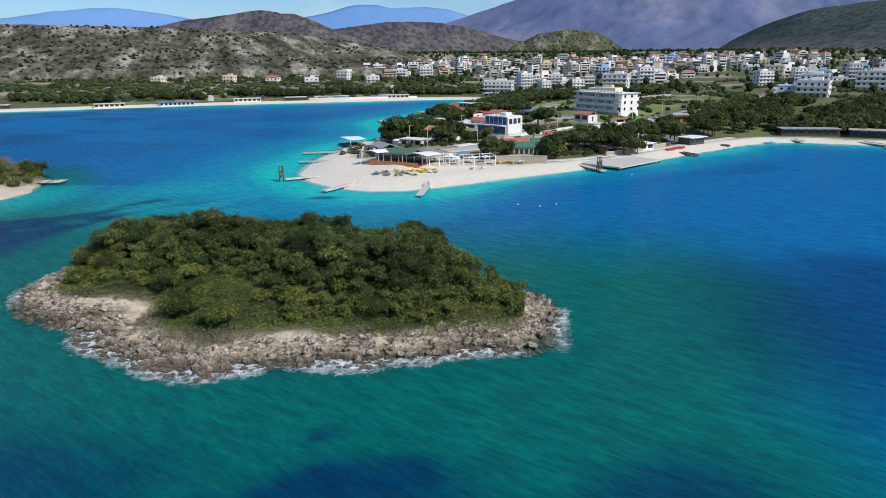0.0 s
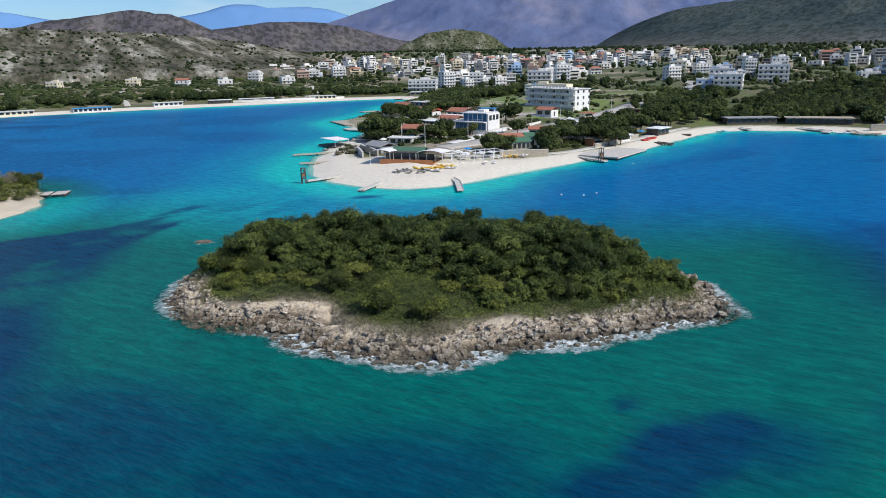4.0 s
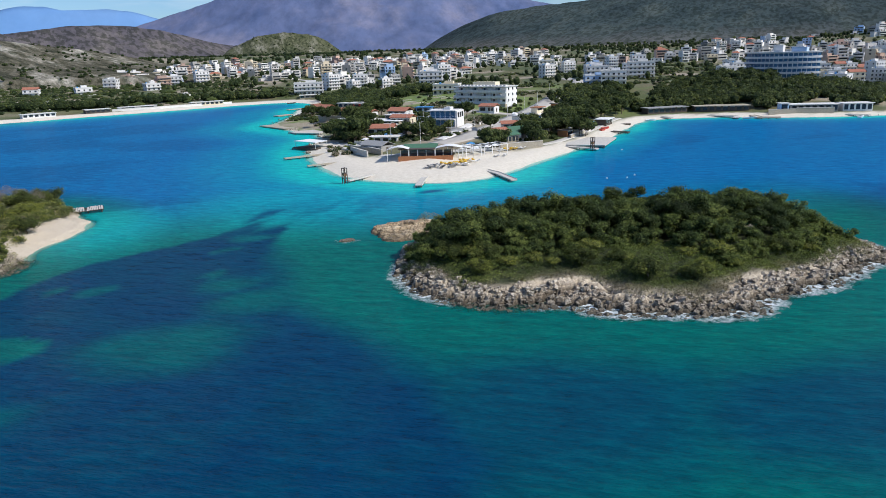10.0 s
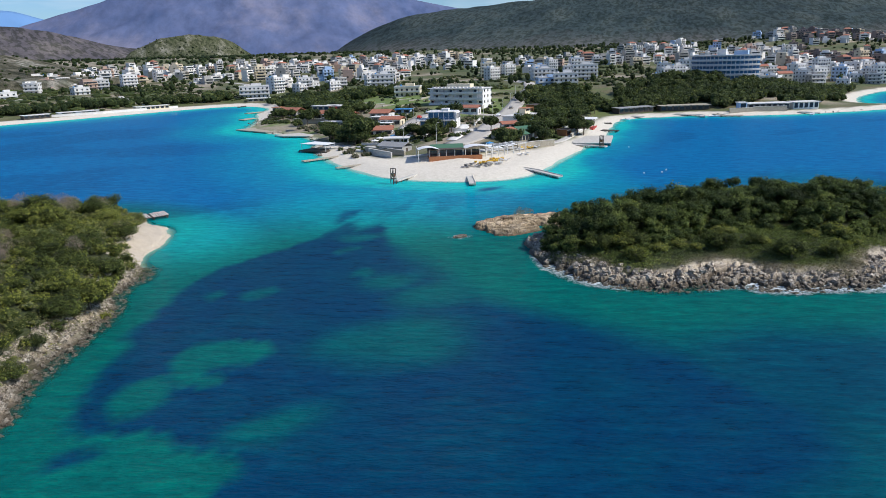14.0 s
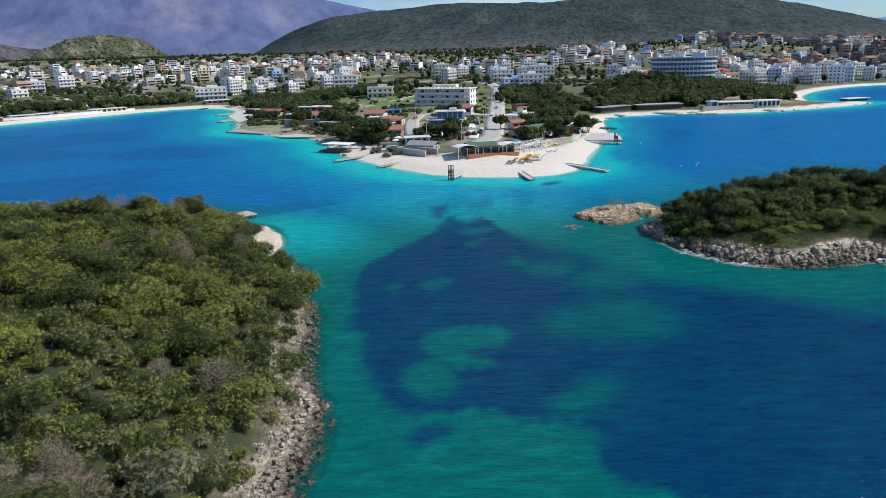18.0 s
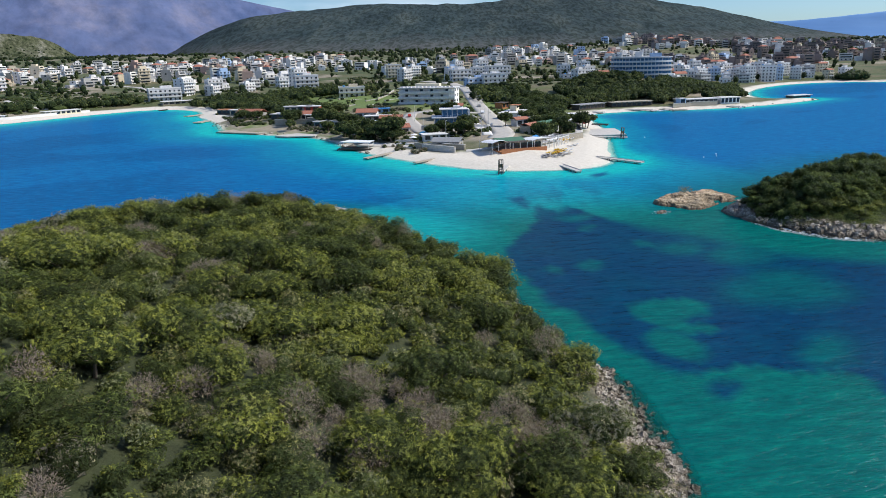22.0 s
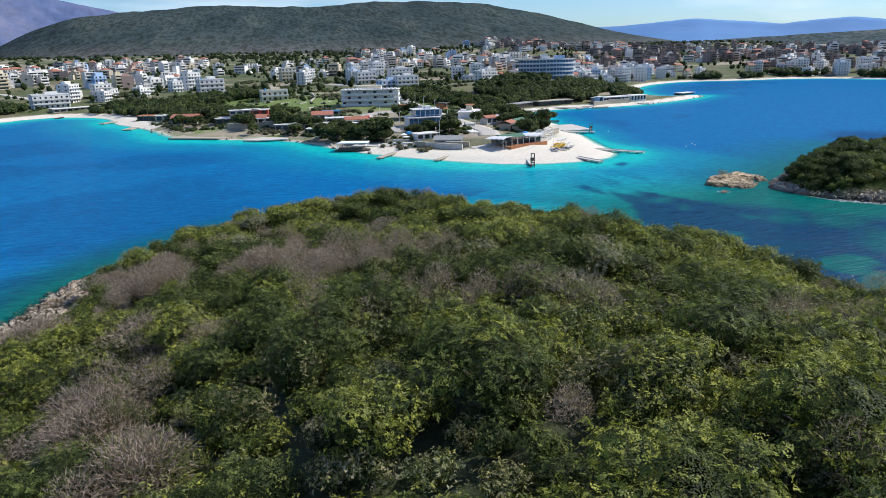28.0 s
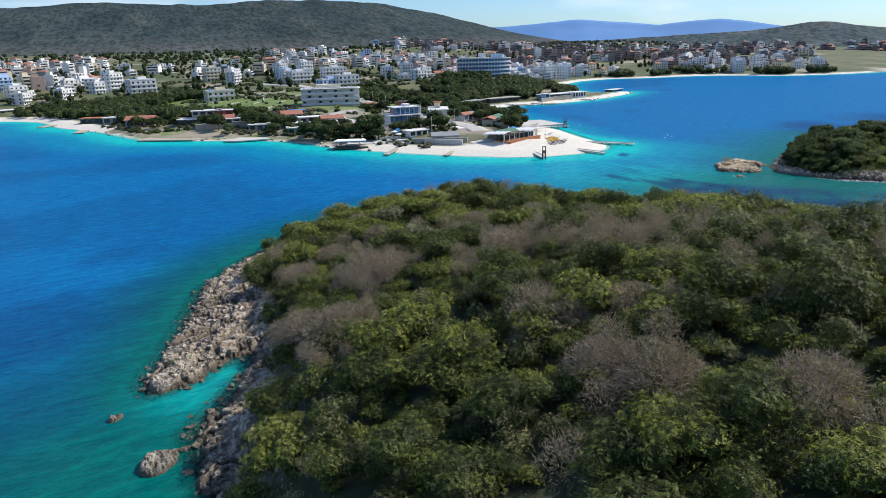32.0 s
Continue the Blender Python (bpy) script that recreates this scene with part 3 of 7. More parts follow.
def island_material():
    m, n, l, b = material("island_ground")
    layer = n.new("ShaderNodeMapping")
    layer.inputs["Scale"].default_value, layer.inputs["Rotation"].default_value = (0.5, 0.8, 3.2), (radians(7), radians(-5), 0)
    l.new(n.new("ShaderNodeNewGeometry").outputs["Position"], layer.inputs["Vector"])
    pits, grain = texture(n, l, 1.0, 10, 0.7, vector=layer.outputs[0]), texture(n, l, 4.0, 7, 0.7)
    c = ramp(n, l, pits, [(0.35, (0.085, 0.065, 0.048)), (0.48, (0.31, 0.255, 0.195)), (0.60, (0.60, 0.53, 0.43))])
    # Shade of the sunken clefts is put into the colour along the joints.
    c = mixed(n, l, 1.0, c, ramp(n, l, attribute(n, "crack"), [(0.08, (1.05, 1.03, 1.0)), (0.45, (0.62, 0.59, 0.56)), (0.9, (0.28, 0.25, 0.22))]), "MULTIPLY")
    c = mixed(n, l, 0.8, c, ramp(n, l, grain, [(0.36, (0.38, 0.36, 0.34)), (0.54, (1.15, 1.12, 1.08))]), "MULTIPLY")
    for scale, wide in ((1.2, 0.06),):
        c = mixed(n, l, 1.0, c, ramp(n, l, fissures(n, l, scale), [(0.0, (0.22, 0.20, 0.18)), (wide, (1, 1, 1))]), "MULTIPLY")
    c = mixed(n, l, calc(n, l, "MULTIPLY", attribute(n, "worn"), 0.85), c, ramp(n, l, grain, [(0.35, (0.42, 0.34, 0.245)), (0.6, (0.66, 0.57, 0.44))]))
    z = n.new("ShaderNodeSeparateXYZ")
    l.new(n.new("ShaderNodeNewGeometry").outputs["Position"], z.inputs[0])
    wet = calc(n, l, "ADD", calc(n, l, "MULTIPLY", z.outputs[2], -1.15), calc(n, l, "MULTIPLY", pits, 2.6))
    wet = calc(n, l, "SUBTRACT", wet, 0.1, clamp=True)
    c = mixed(n, l, calc(n, l, "MULTIPLY", wet, 0.9), c, (0.045, 0.034, 0.020))
    under = calc(n, l, "SUBTRACT", calc(n, l, "MULTIPLY", z.outputs[2], -1.6), 0.5, clamp=True)
    c = mixed(n, l, under, c, (0.16, 0.33, 0.25))
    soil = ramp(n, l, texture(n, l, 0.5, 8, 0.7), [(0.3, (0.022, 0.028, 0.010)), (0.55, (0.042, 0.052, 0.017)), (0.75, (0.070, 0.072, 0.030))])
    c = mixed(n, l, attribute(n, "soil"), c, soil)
    c = mixed(n, l, attribute(n, "sand"), c, (0.52, 0.44, 0.34))
    l.new(c, b.inputs["Base Color"])
    b.inputs["Roughness"].default_value = 0.9
    bumped(n, l, b, calc(n, l, "ADD", pits, calc(n, l, "MULTIPLY", grain, 0.4)), 0.7, 0.3)
    return m


ISLAND = island_material()
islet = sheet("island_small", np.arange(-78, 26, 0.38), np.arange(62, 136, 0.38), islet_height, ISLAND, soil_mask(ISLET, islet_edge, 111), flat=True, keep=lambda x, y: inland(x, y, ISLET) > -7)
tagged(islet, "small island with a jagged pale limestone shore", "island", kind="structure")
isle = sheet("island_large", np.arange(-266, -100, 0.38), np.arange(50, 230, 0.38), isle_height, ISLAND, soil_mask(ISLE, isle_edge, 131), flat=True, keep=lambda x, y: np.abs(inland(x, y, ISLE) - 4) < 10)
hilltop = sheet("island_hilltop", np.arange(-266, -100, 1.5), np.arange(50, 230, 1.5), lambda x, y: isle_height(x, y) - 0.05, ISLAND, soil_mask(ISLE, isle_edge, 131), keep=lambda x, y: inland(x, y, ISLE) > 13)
tagged(hilltop, "dark soil of the hill under the thicket", "hill", kind="structure")
tagged(isle, "large hilly island with a rocky shore and a strip of beach", "island", kind="structure")

# ---- hills and mountains ----
def hill_material(name, low, high, rock, scale, bearing, veins=0.8, dots=0.0, foot=None):
    """Scrub, stone and gullies that run down the slope; foot: the drier colour of the lower slope and the heights between which it ends."""
    m, n, l, b = material(name)
    place = n.new("ShaderNodeNewGeometry").outputs["Position"]
    turn, long = n.new("ShaderNodeMapping"), n.new("ShaderNodeMapping")
    turn.inputs["Rotation"].default_value, long.inputs["Scale"].default_value = (0, 0, radians(bearing)), (1, 0.2, 1)
    l.new(place, turn.inputs["Vector"])
    l.new(turn.outputs[0], long.inputs["Vector"])
    big, fine = texture(n, l, scale, 9, 0.62, vector=long.outputs[0]), texture(n, l, scale * 7, 7, 0.7, vector=long.outputs[0])
    c = ramp(n, l, big, [(0.36, low), (0.5, high), (0.64, rock)])
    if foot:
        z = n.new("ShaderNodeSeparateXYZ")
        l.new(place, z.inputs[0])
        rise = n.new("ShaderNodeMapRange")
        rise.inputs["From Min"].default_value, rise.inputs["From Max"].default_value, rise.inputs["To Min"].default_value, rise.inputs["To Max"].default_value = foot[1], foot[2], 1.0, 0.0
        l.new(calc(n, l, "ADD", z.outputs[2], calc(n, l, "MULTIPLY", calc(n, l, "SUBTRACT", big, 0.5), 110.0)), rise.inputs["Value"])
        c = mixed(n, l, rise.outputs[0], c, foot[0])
    c = mixed(n, l, veins, c, ramp(n, l, fine, [(0.34, (0.42, 0.44, 0.40)), (0.6, (1.25, 1.22, 1.16))]), "MULTIPLY")
    if dots:
        c = mixed(n, l, 1.0, c, ramp(n, l, texture(n, l, dots, 3, 0.6, vector=long.outputs[0]), [(0.44, (0.52, 0.56, 0.50)), (0.53, (1.0, 1.0, 1.0))]), "MULTIPLY")
    l.new(c, b.inputs["Base Color"])
    b.inputs["Roughness"].default_value = 1.0
    b.inputs["Specular IOR Level"].default_value = 0.1
    bumped(n, l, b, fine, 0.8 * veins, 9.0)
    return m


# Scrub greens of the next two hills are tinted blue-grey as painted distance haze.
HILL_GREEN = hill_material("hill_scrub_haze", (0.030, 0.048, 0.053), (0.046, 0.067, 0.070), (0.074, 0.092, 0.088), 0.010, 45, 0.45, 0.10, ((0.120, 0.118, 0.112), 28, 75))
HILL_HEAD = hill_material("headland_scrub_haze", (0.050, 0.078, 0.088), (0.066, 0.092, 0.100), (0.105, 0.118, 0.118), 0.012, 85, 0.4, 0.08)
HILL_ROCKY = hill_material("hill_rocky", (0.090, 0.088, 0.062), (0.165, 0.150, 0.112), (0.46, 0.43, 0.38), 0.030, -22, 0.8, 0.13)
HILL_DOME = hill_material("hill_dome", (0.075, 0.088, 0.045), (0.12, 0.125, 0.075), (0.26, 0.25, 0.20), 0.024, 8, 0.6, 0.12)
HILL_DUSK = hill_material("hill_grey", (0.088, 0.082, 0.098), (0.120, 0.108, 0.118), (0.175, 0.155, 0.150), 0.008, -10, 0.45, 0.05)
# Distance haze is painted into these far mountain colours, hence the blue.
HILL_FAR_HAZE = hill_material("mountain_far_haze", (0.078, 0.116, 0.232), (0.116, 0.146, 0.260), (0.200, 0.205, 0.290), 0.0026, 18, 0.32)
HILL_BLUE_HAZE = hill_material("mountain_blue", (0.125, 0.26, 0.50), (0.14, 0.28, 0.52), (0.155, 0.295, 0.53), 0.002, 0, 0.08)


def hill(name, label, mat, profile, dist, depth, step, seed, rough=0.25, crest=120.0, base=0.0):
    """A ridge at a distance from the origin; profile: bearing in degrees and height of its crest."""
    turns, highs = zip(*profile)
    A = np.radians(np.arange(turns[0], turns[-1] + 1e-6, math.degrees(step / dist)))
    D = np.arange(dist - depth, dist + depth * 0.7, step * 1.3)
    aa, dd = np.meshgrid(A, D)
    x, y = dd * np.sin(aa), dd * np.cos(aa)
    fine = np.linspace(turns[0], turns[-1], 400)
    tall = np.interp(fine, turns, highs)
    k = np.hanning(31) / np.hanning(31).sum()
    tall = np.convolve(np.pad(tall, 15, mode="edge"), k, "valid")
    top = np.interp(np.degrees(aa) + 1.2 * (fnoise(x, y, crest * 2, 3, seed + 5) - 0.5), fine, tall)
    u = (dd - dist) / depth + 0.22 * (fnoise(x, y, crest * 4, 3, seed + 7) - 0.5)
    fall = np.where(u < 0, np.clip(1 + u, 0, 1) ** 1.25, np.clip(1 - u / 0.65, 0, 1) ** 1.2)
    gully = np.abs(2 * fnoise(x, y, crest * 2.0, 5, seed) - 1)
    z = base * np.clip(fall * 14, 0, 1) + (top - base) * fall * (1 - rough * (1 - fall) * (gully + 0.3)) + 0.05 * top * (fnoise(x, y, crest * 0.6, 4, seed + 11) - 0.5) * np.minimum(1, 3 * fall) - 4 * (1 - np.clip(fall * 14, 0, 1))
    V = np.stack([x, y, z], -1).reshape(-1, 3)
    i = np.arange(x.size).reshape(x.shape)
    F = np.stack([i[:-1, :-1], i[:-1, 1:], i[1:, 1:], i[1:, :-1]], -1).reshape(-1, 4)[:, ::-1]
    tagged(new(name, raw_mesh(name, V, F, mat)), label, "hill", kind="structure")
    return V[(fall.ravel() > 0.03) & (fall.ravel() < 0.999)]


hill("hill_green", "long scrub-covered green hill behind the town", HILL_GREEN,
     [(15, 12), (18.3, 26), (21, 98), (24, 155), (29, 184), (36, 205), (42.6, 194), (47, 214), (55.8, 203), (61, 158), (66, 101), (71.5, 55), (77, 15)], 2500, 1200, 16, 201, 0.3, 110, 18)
SLOPE_DOME = hill("hill_dome", "small round rocky hill above the town", HILL_DOME, [(2.6, 20), (3.7, 66), (5.7, 100), (7.9, 112), (10.1, 98), (12, 54), (13.5, 20)], 2300, 300, 7, 211, 0.3, 50, 15)
SLOPE_ROCKY = hill("hill_rocky", "low stony hillside with scrub", HILL_ROCKY, [(-60, 90), (-40, 90), (-29, 84), (-18, 77), (-13.7, 72), (-9.4, 60), (-5.9, 46), (-2, 25)], 1250, 480, 9, 221, 0.35, 70, 18)
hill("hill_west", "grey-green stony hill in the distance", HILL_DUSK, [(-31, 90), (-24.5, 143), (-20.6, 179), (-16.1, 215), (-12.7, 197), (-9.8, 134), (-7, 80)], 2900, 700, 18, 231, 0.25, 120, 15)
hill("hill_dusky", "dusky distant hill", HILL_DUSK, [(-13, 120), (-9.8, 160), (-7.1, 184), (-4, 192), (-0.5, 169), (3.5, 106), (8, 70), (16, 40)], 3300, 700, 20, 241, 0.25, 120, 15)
hill("mountain_big", "broad hazy mountain behind the town", HILL_FAR_HAZE, [(-6, 120), (-2.8, 200), (-0.5, 245), (3.5, 350), (8, 470), (13, 540), (19, 500), (25.5, 355), (30.7, 282), (38, 180), (46, 90)], 4250, 1200, 26, 251, 0.75, 260, 15)
hill("mountain_blue", "pale blue mountain ridge far away", HILL_BLUE_HAZE, [(-40, 200), (-32.5, 262), (-29, 318), (-25.8, 335), (-23, 303), (-21, 264), (-16.5, 240), (-12.3, 280), (-9.7, 345), (-7.1, 356), (-4, 334), (-0.9, 318), (1, 272), (4, 200)], 4600, 500, 30, 261, 0.3, 200, 15)
hill("mountain_coast", "low blue ridge beyond the bay", HILL_BLUE_HAZE, [(60, 120), (68.2, 163), (71.4, 176), (74.9, 196), (78.2, 169), (81.3, 146), (85.5, 164), (88, 146), (90.8, 112), (97, 60)], 4500, 500, 30, 271, 0.3, 200, 10)
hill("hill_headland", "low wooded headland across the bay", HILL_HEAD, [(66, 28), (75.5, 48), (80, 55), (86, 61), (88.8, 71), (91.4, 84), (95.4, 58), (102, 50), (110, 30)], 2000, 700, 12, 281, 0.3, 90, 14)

# ---- plants ----
def leaf_cloud(centers, radii, count, size, tones, bares, r, low=-0.25):
    """Small pointed leaves on lumpy crowns: corners, faces and floats for a mesh."""
    centers, radii = np.asarray(centers, float), np.asarray(radii, float)
    which = np.repeat(np.arange(len(centers)), count)
    n = len(which)
    way = r.normal(size=(n, 3))
    way /= np.linalg.norm(way, axis=1, keepdims=True)
    way[:, 2] = np.where(way[:, 2] < low, -way[:, 2], way[:, 2])
    ph = which * 1.7
    tuft = np.sin(7.3 * way[:, 0] + ph) * np.sin(6.1 * way[:, 1] - 1.3 * ph) + 0.7 * np.sin(8.7 * way[:, 2] + 5 * way[:, 0] + 0.7 * ph)
    k = (tuft > -0.5) | (r.random(n) < 0.24)
    which, way, tuft = which[k], way[k], tuft[k]
    n, lump = len(which), 0.88 + 0.13 * tuft
    deep = 1.06 - 0.42 * r.random(n) ** 1.8
    at = centers[which] + way * radii[which] * (lump * deep)[:, None] + r.normal(scale=0.09, size=(n, 3)) * radii[which]
    face = way + r.normal(scale=0.55, size=(n, 3)) + (0, 0, 0.35)
    face /= np.linalg.norm(face, axis=1, keepdims=True)
    a = np.cross(face, r.normal(size=(n, 3)))
    a /= np.linalg.norm(a, axis=1, keepdims=True) + 1e-9
    b = np.cross(face, a)
    s = (np.asarray(size)[which] if np.ndim(size) else size) * (0.65 + 0.7 * r.random(n))
    V = np.stack([at + a * (0.75 * s)[:, None], at - a * (0.45 * s)[:, None] + b * (0.42 * s)[:, None], at - a * (0.45 * s)[:, None] - b * (0.42 * s)[:, None]], 1).reshape(-1, 3)
    F = np.arange(3 * n).reshape(-1, 3)
    tone = np.clip(np.asarray(tones)[which] + r.normal(scale=0.07, size=n), 0.08, 1)
    return V, F, {"tone": np.repeat(tone, 3), "bare": np.repeat(np.asarray(bares)[which], 3)}


def twig_cloud(centers, radii, count, r):
    """Leafless twigs that fan out of a stem."""
    centers, radii = np.asarray(centers, float), np.asarray(radii, float)
    which = np.repeat(np.arange(len(centers)), count)
    n = len(which)
    way = r.normal(size=(n, 3))
    way[:, 2] = np.abs(way[:, 2]) + 0.25
    way /= np.linalg.norm(way, axis=1, keepdims=True)
    a = centers[which] + way * radii[which] * (0.3 + 0.7 * r.random(n) ** 0.6)[:, None]
    bend = way + r.normal(scale=0.7, size=(n, 3)) + (0, 0, 0.15)
    bend /= np.linalg.norm(bend, axis=1, keepdims=True)
    b = a + bend * (radii[which].mean(1) * (0.08 + 0.16 * r.random(n)))[:, None]
    side = np.cross(bend, r.normal(size=(n, 3)))
    side *= (0.012 + 0.016 * r.random(n))[:, None] / (np.linalg.norm(side, axis=1, keepdims=True) + 1e-9)
    V = np.stack([a + side, a - side, b], 1).reshape(-1, 3)
    return V, np.arange(3 * n).reshape(-1, 3), {"tone": np.full(3 * n, 0.5), "bare": np.repeat(0.75 + 0.25 * r.random(n), 3)}


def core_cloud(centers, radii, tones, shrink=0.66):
    """Hearts of the crowns, seen between the leaves; the shade inside a crown is put into their dark tone."""
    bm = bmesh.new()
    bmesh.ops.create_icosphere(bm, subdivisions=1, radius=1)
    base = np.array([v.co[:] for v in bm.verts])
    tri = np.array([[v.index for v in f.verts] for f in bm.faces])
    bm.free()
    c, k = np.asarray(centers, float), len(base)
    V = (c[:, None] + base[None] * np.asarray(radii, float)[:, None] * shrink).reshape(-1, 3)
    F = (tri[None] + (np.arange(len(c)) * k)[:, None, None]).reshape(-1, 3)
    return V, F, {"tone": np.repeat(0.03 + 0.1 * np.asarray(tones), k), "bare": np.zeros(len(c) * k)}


def joined(pieces):
    V, F, A, start = [], [], {"tone": [], "bare": []}, 0
    for v, f, a in pieces:
        V.append(v), F.append(f + start)
        start += len(v)
        for key in A:
            A[key].append(a[key])
    return np.concatenate(V), np.concatenate(F), {k: np.concatenate(v) for k, v in A.items()}


def part(name, bm, mat, parent, label="", smooth_faces=False):
    me = bpy.data.meshes.new(name)
    bmesh.ops.recalc_face_normals(bm, faces=bm.faces)
    for f in bm.faces:
        f.smooth = smooth_faces
    bm.to_mesh(me)
    bm.free()
    me.materials.append(mat)
    ob = new(name, me)
    ob.parent = parent
    return tagged(ob, label)


def limb(bm, a, b, ra, rb, sides=6):
    a, b = Vector(a), Vector(b)
    q = (b - a).to_track_quat("Z", "Y")
    rings = [[bm.verts.new(p + q @ Vector((r * math.cos(k * math.tau / sides), r * math.sin(k * math.tau / sides), 0))) for k in range(sides)] for p, r in ((a, ra), (b, rb))]
    for k in range(sides):
        bm.faces.new((rings[0][k], rings[0][(k + 1) % sides], rings[1][(k + 1) % sides], rings[1][k]))
    bm.faces.new(rings[1])
    bm.faces.new(rings[0][::-1])


def stem_mesh(height, spread, seed, thick):
    r, bm = random.Random(seed), bmesh.new()
    fork = (r.uniform(-0.1, 0.1) * height, r.uniform(-0.1, 0.1) * height, height * 0.45)
    limb(bm, (0, 0, -0.5), fork, thick, thick * 0.7)
    for k in range(5):
        a = k * math.tau / 5 + r.uniform(-0.4, 0.4)
        limb(bm, fork, (spread * 0.6 * math.cos(a), spread * 0.6 * math.sin(a), height * r.uniform(0.75, 1.0)), thick * 0.55, thick * 0.2, 5)
    return bm


def bush_kind(name, label, seed, tone, radius, height, leaves, size, mat, bare=0.0, twigs=0, category="bush", lobes=6, trunk=0.12, flat=0.75, lift=0.0):
    """A bush or tree: stem and limbs, and a crown of lobes."""
    r = np.random.default_rng(seed)
    ob = new(name)
    tagged(ob, label, category)
    part("trunk", stem_mesh(height * 0.75 + lift, radius, seed, trunk), BARK, ob)
    cs, rs = [(0, 0, height * 0.6 + lift)], [(radius * 0.72, radius * 0.72, height * 0.42)]
    for k in range(lobes):
        a, q = k * math.tau / lobes + r.uniform(-0.4, 0.4), r.uniform(0.4, 0.68)
        cs.append((radius * q * math.cos(a), radius * q * math.sin(a), lift + height * r.uniform(0.38, 0.72)))
        rs.append((radius * r.uniform(0.36, 0.5),) * 2 + (height * r.uniform(0.24, 0.34) * flat / 0.75,))
    tones = np.clip(tone + r.normal(scale=0.08, size=len(cs)), 0, 1)
    bits = []
    if leaves:
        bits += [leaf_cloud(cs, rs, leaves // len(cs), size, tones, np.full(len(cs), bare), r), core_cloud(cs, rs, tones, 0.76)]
    if twigs:
        bits.append(twig_cloud([(0, 0, height * 0.25)], [(radius, radius, height * 0.8)], twigs, r))
    V, F, A = joined(bits)
    crown = new("crown", raw_mesh("crown", V, F, mat, A, flat=True))
    crown.parent = ob
    return ob


def scatter(shore, box, step, edge, seed):
    """Jittered spots inside a shoreline, more than edge metres from the water."""
    r = np.random.default_rng(seed)
    X, Y = np.meshgrid(np.arange(box[0], box[1], step), np.arange(box[2], box[3], step * 0.87))
    X[::2] += step / 2
    X, Y = (X + r.uniform(-0.38, 0.38, X.shape) * step).ravel(), (Y + r.uniform(-0.38, 0.38, Y.shape) * step).ravel()
    d = inland(X, Y, shore) + 4 * (fnoise(X, Y, 7, 3, seed) - 0.5)
    k = d > edge
    return X[k], Y[k], d[k], r


def stuff(name, label, category, pieces, mat):
    V, F, A = joined(pieces)
    return tagged(new(name, raw_mesh(name, V, F, mat, A, flat=True)), label, category, kind="stuff")


KINDS = [bush_kind("bush", "dense dark evergreen bush on the island slope", 301, 0.30, 2.5, 3.4, 1150, 0.26, LEAF),
         bush_kind("bush", "light green leafy bush among darker shrubs", 302, 0.70, 2.1, 3.0, 1150, 0.26, LEAF),
         bush_kind("bush", "olive green rounded bush with a thick crown", 303, 0.52, 2.7, 3.2, 1150, 0.26, LEAF),
         bush_kind("bush", "grey-green wild olive bush", 304, 0.92, 2.4, 3.3, 1150, 0.26, LEAF, bare=0.25),
         bush_kind("bare_shrub", "leafless grey-brown shrub with fine twigs", 305, 0.5, 2.4, 3.0, 0, 0.2, LEAF, bare=1.0, twigs=3000, category="shrub"),
         bush_kind("bare_shrub", "half-bare brownish shrub with few leaves", 306, 0.6, 2.5, 3.2, 500, 0.2, LEAF, bare=0.6, twigs=1900, category="shrub")]
BARE_SPOTS = [(-195, 158, 9), (-200, 146, 8), (-181, 171, 4.5), (-201, 178, 7), (-221, 172, 4.5), (-225, 168, 3), (-222, 150, 4.5), (-231, 141, 3.5), (-176, 98, 3.4), (-170, 92.5, 3.4), (-206, 102.6, 2.4),
              (-199, 95.6, 2.4), (-213, 120, 3), (-238, 128, 3), (-188, 203, 4), (-199, 192, 4.5), (-212, 184, 4), (-186, 190, 5)]


def lobed(C, RR, r, many, spread=0.62):
    """Crowns broken into lobes: for each crown a main one and some round it; gives centres, radii and whose they are."""
    n = len(C)
    own = np.repeat(np.arange(n), many)
    a, q = r.uniform(0, math.tau, n * many), spread * np.sqrt(r.uniform(0.25, 1.0, n * many))
    c = C[own] + np.stack([q * np.cos(a), q * np.sin(a), r.uniform(-0.5, 0.38, n * many)], -1) * RR[own]
    return np.concatenate([C, c]), np.concatenate([RR * (0.8, 0.8, 0.9), RR[own] * r.uniform(0.36, 0.58, (n * many, 1))]), np.concatenate([np.arange(n), own])


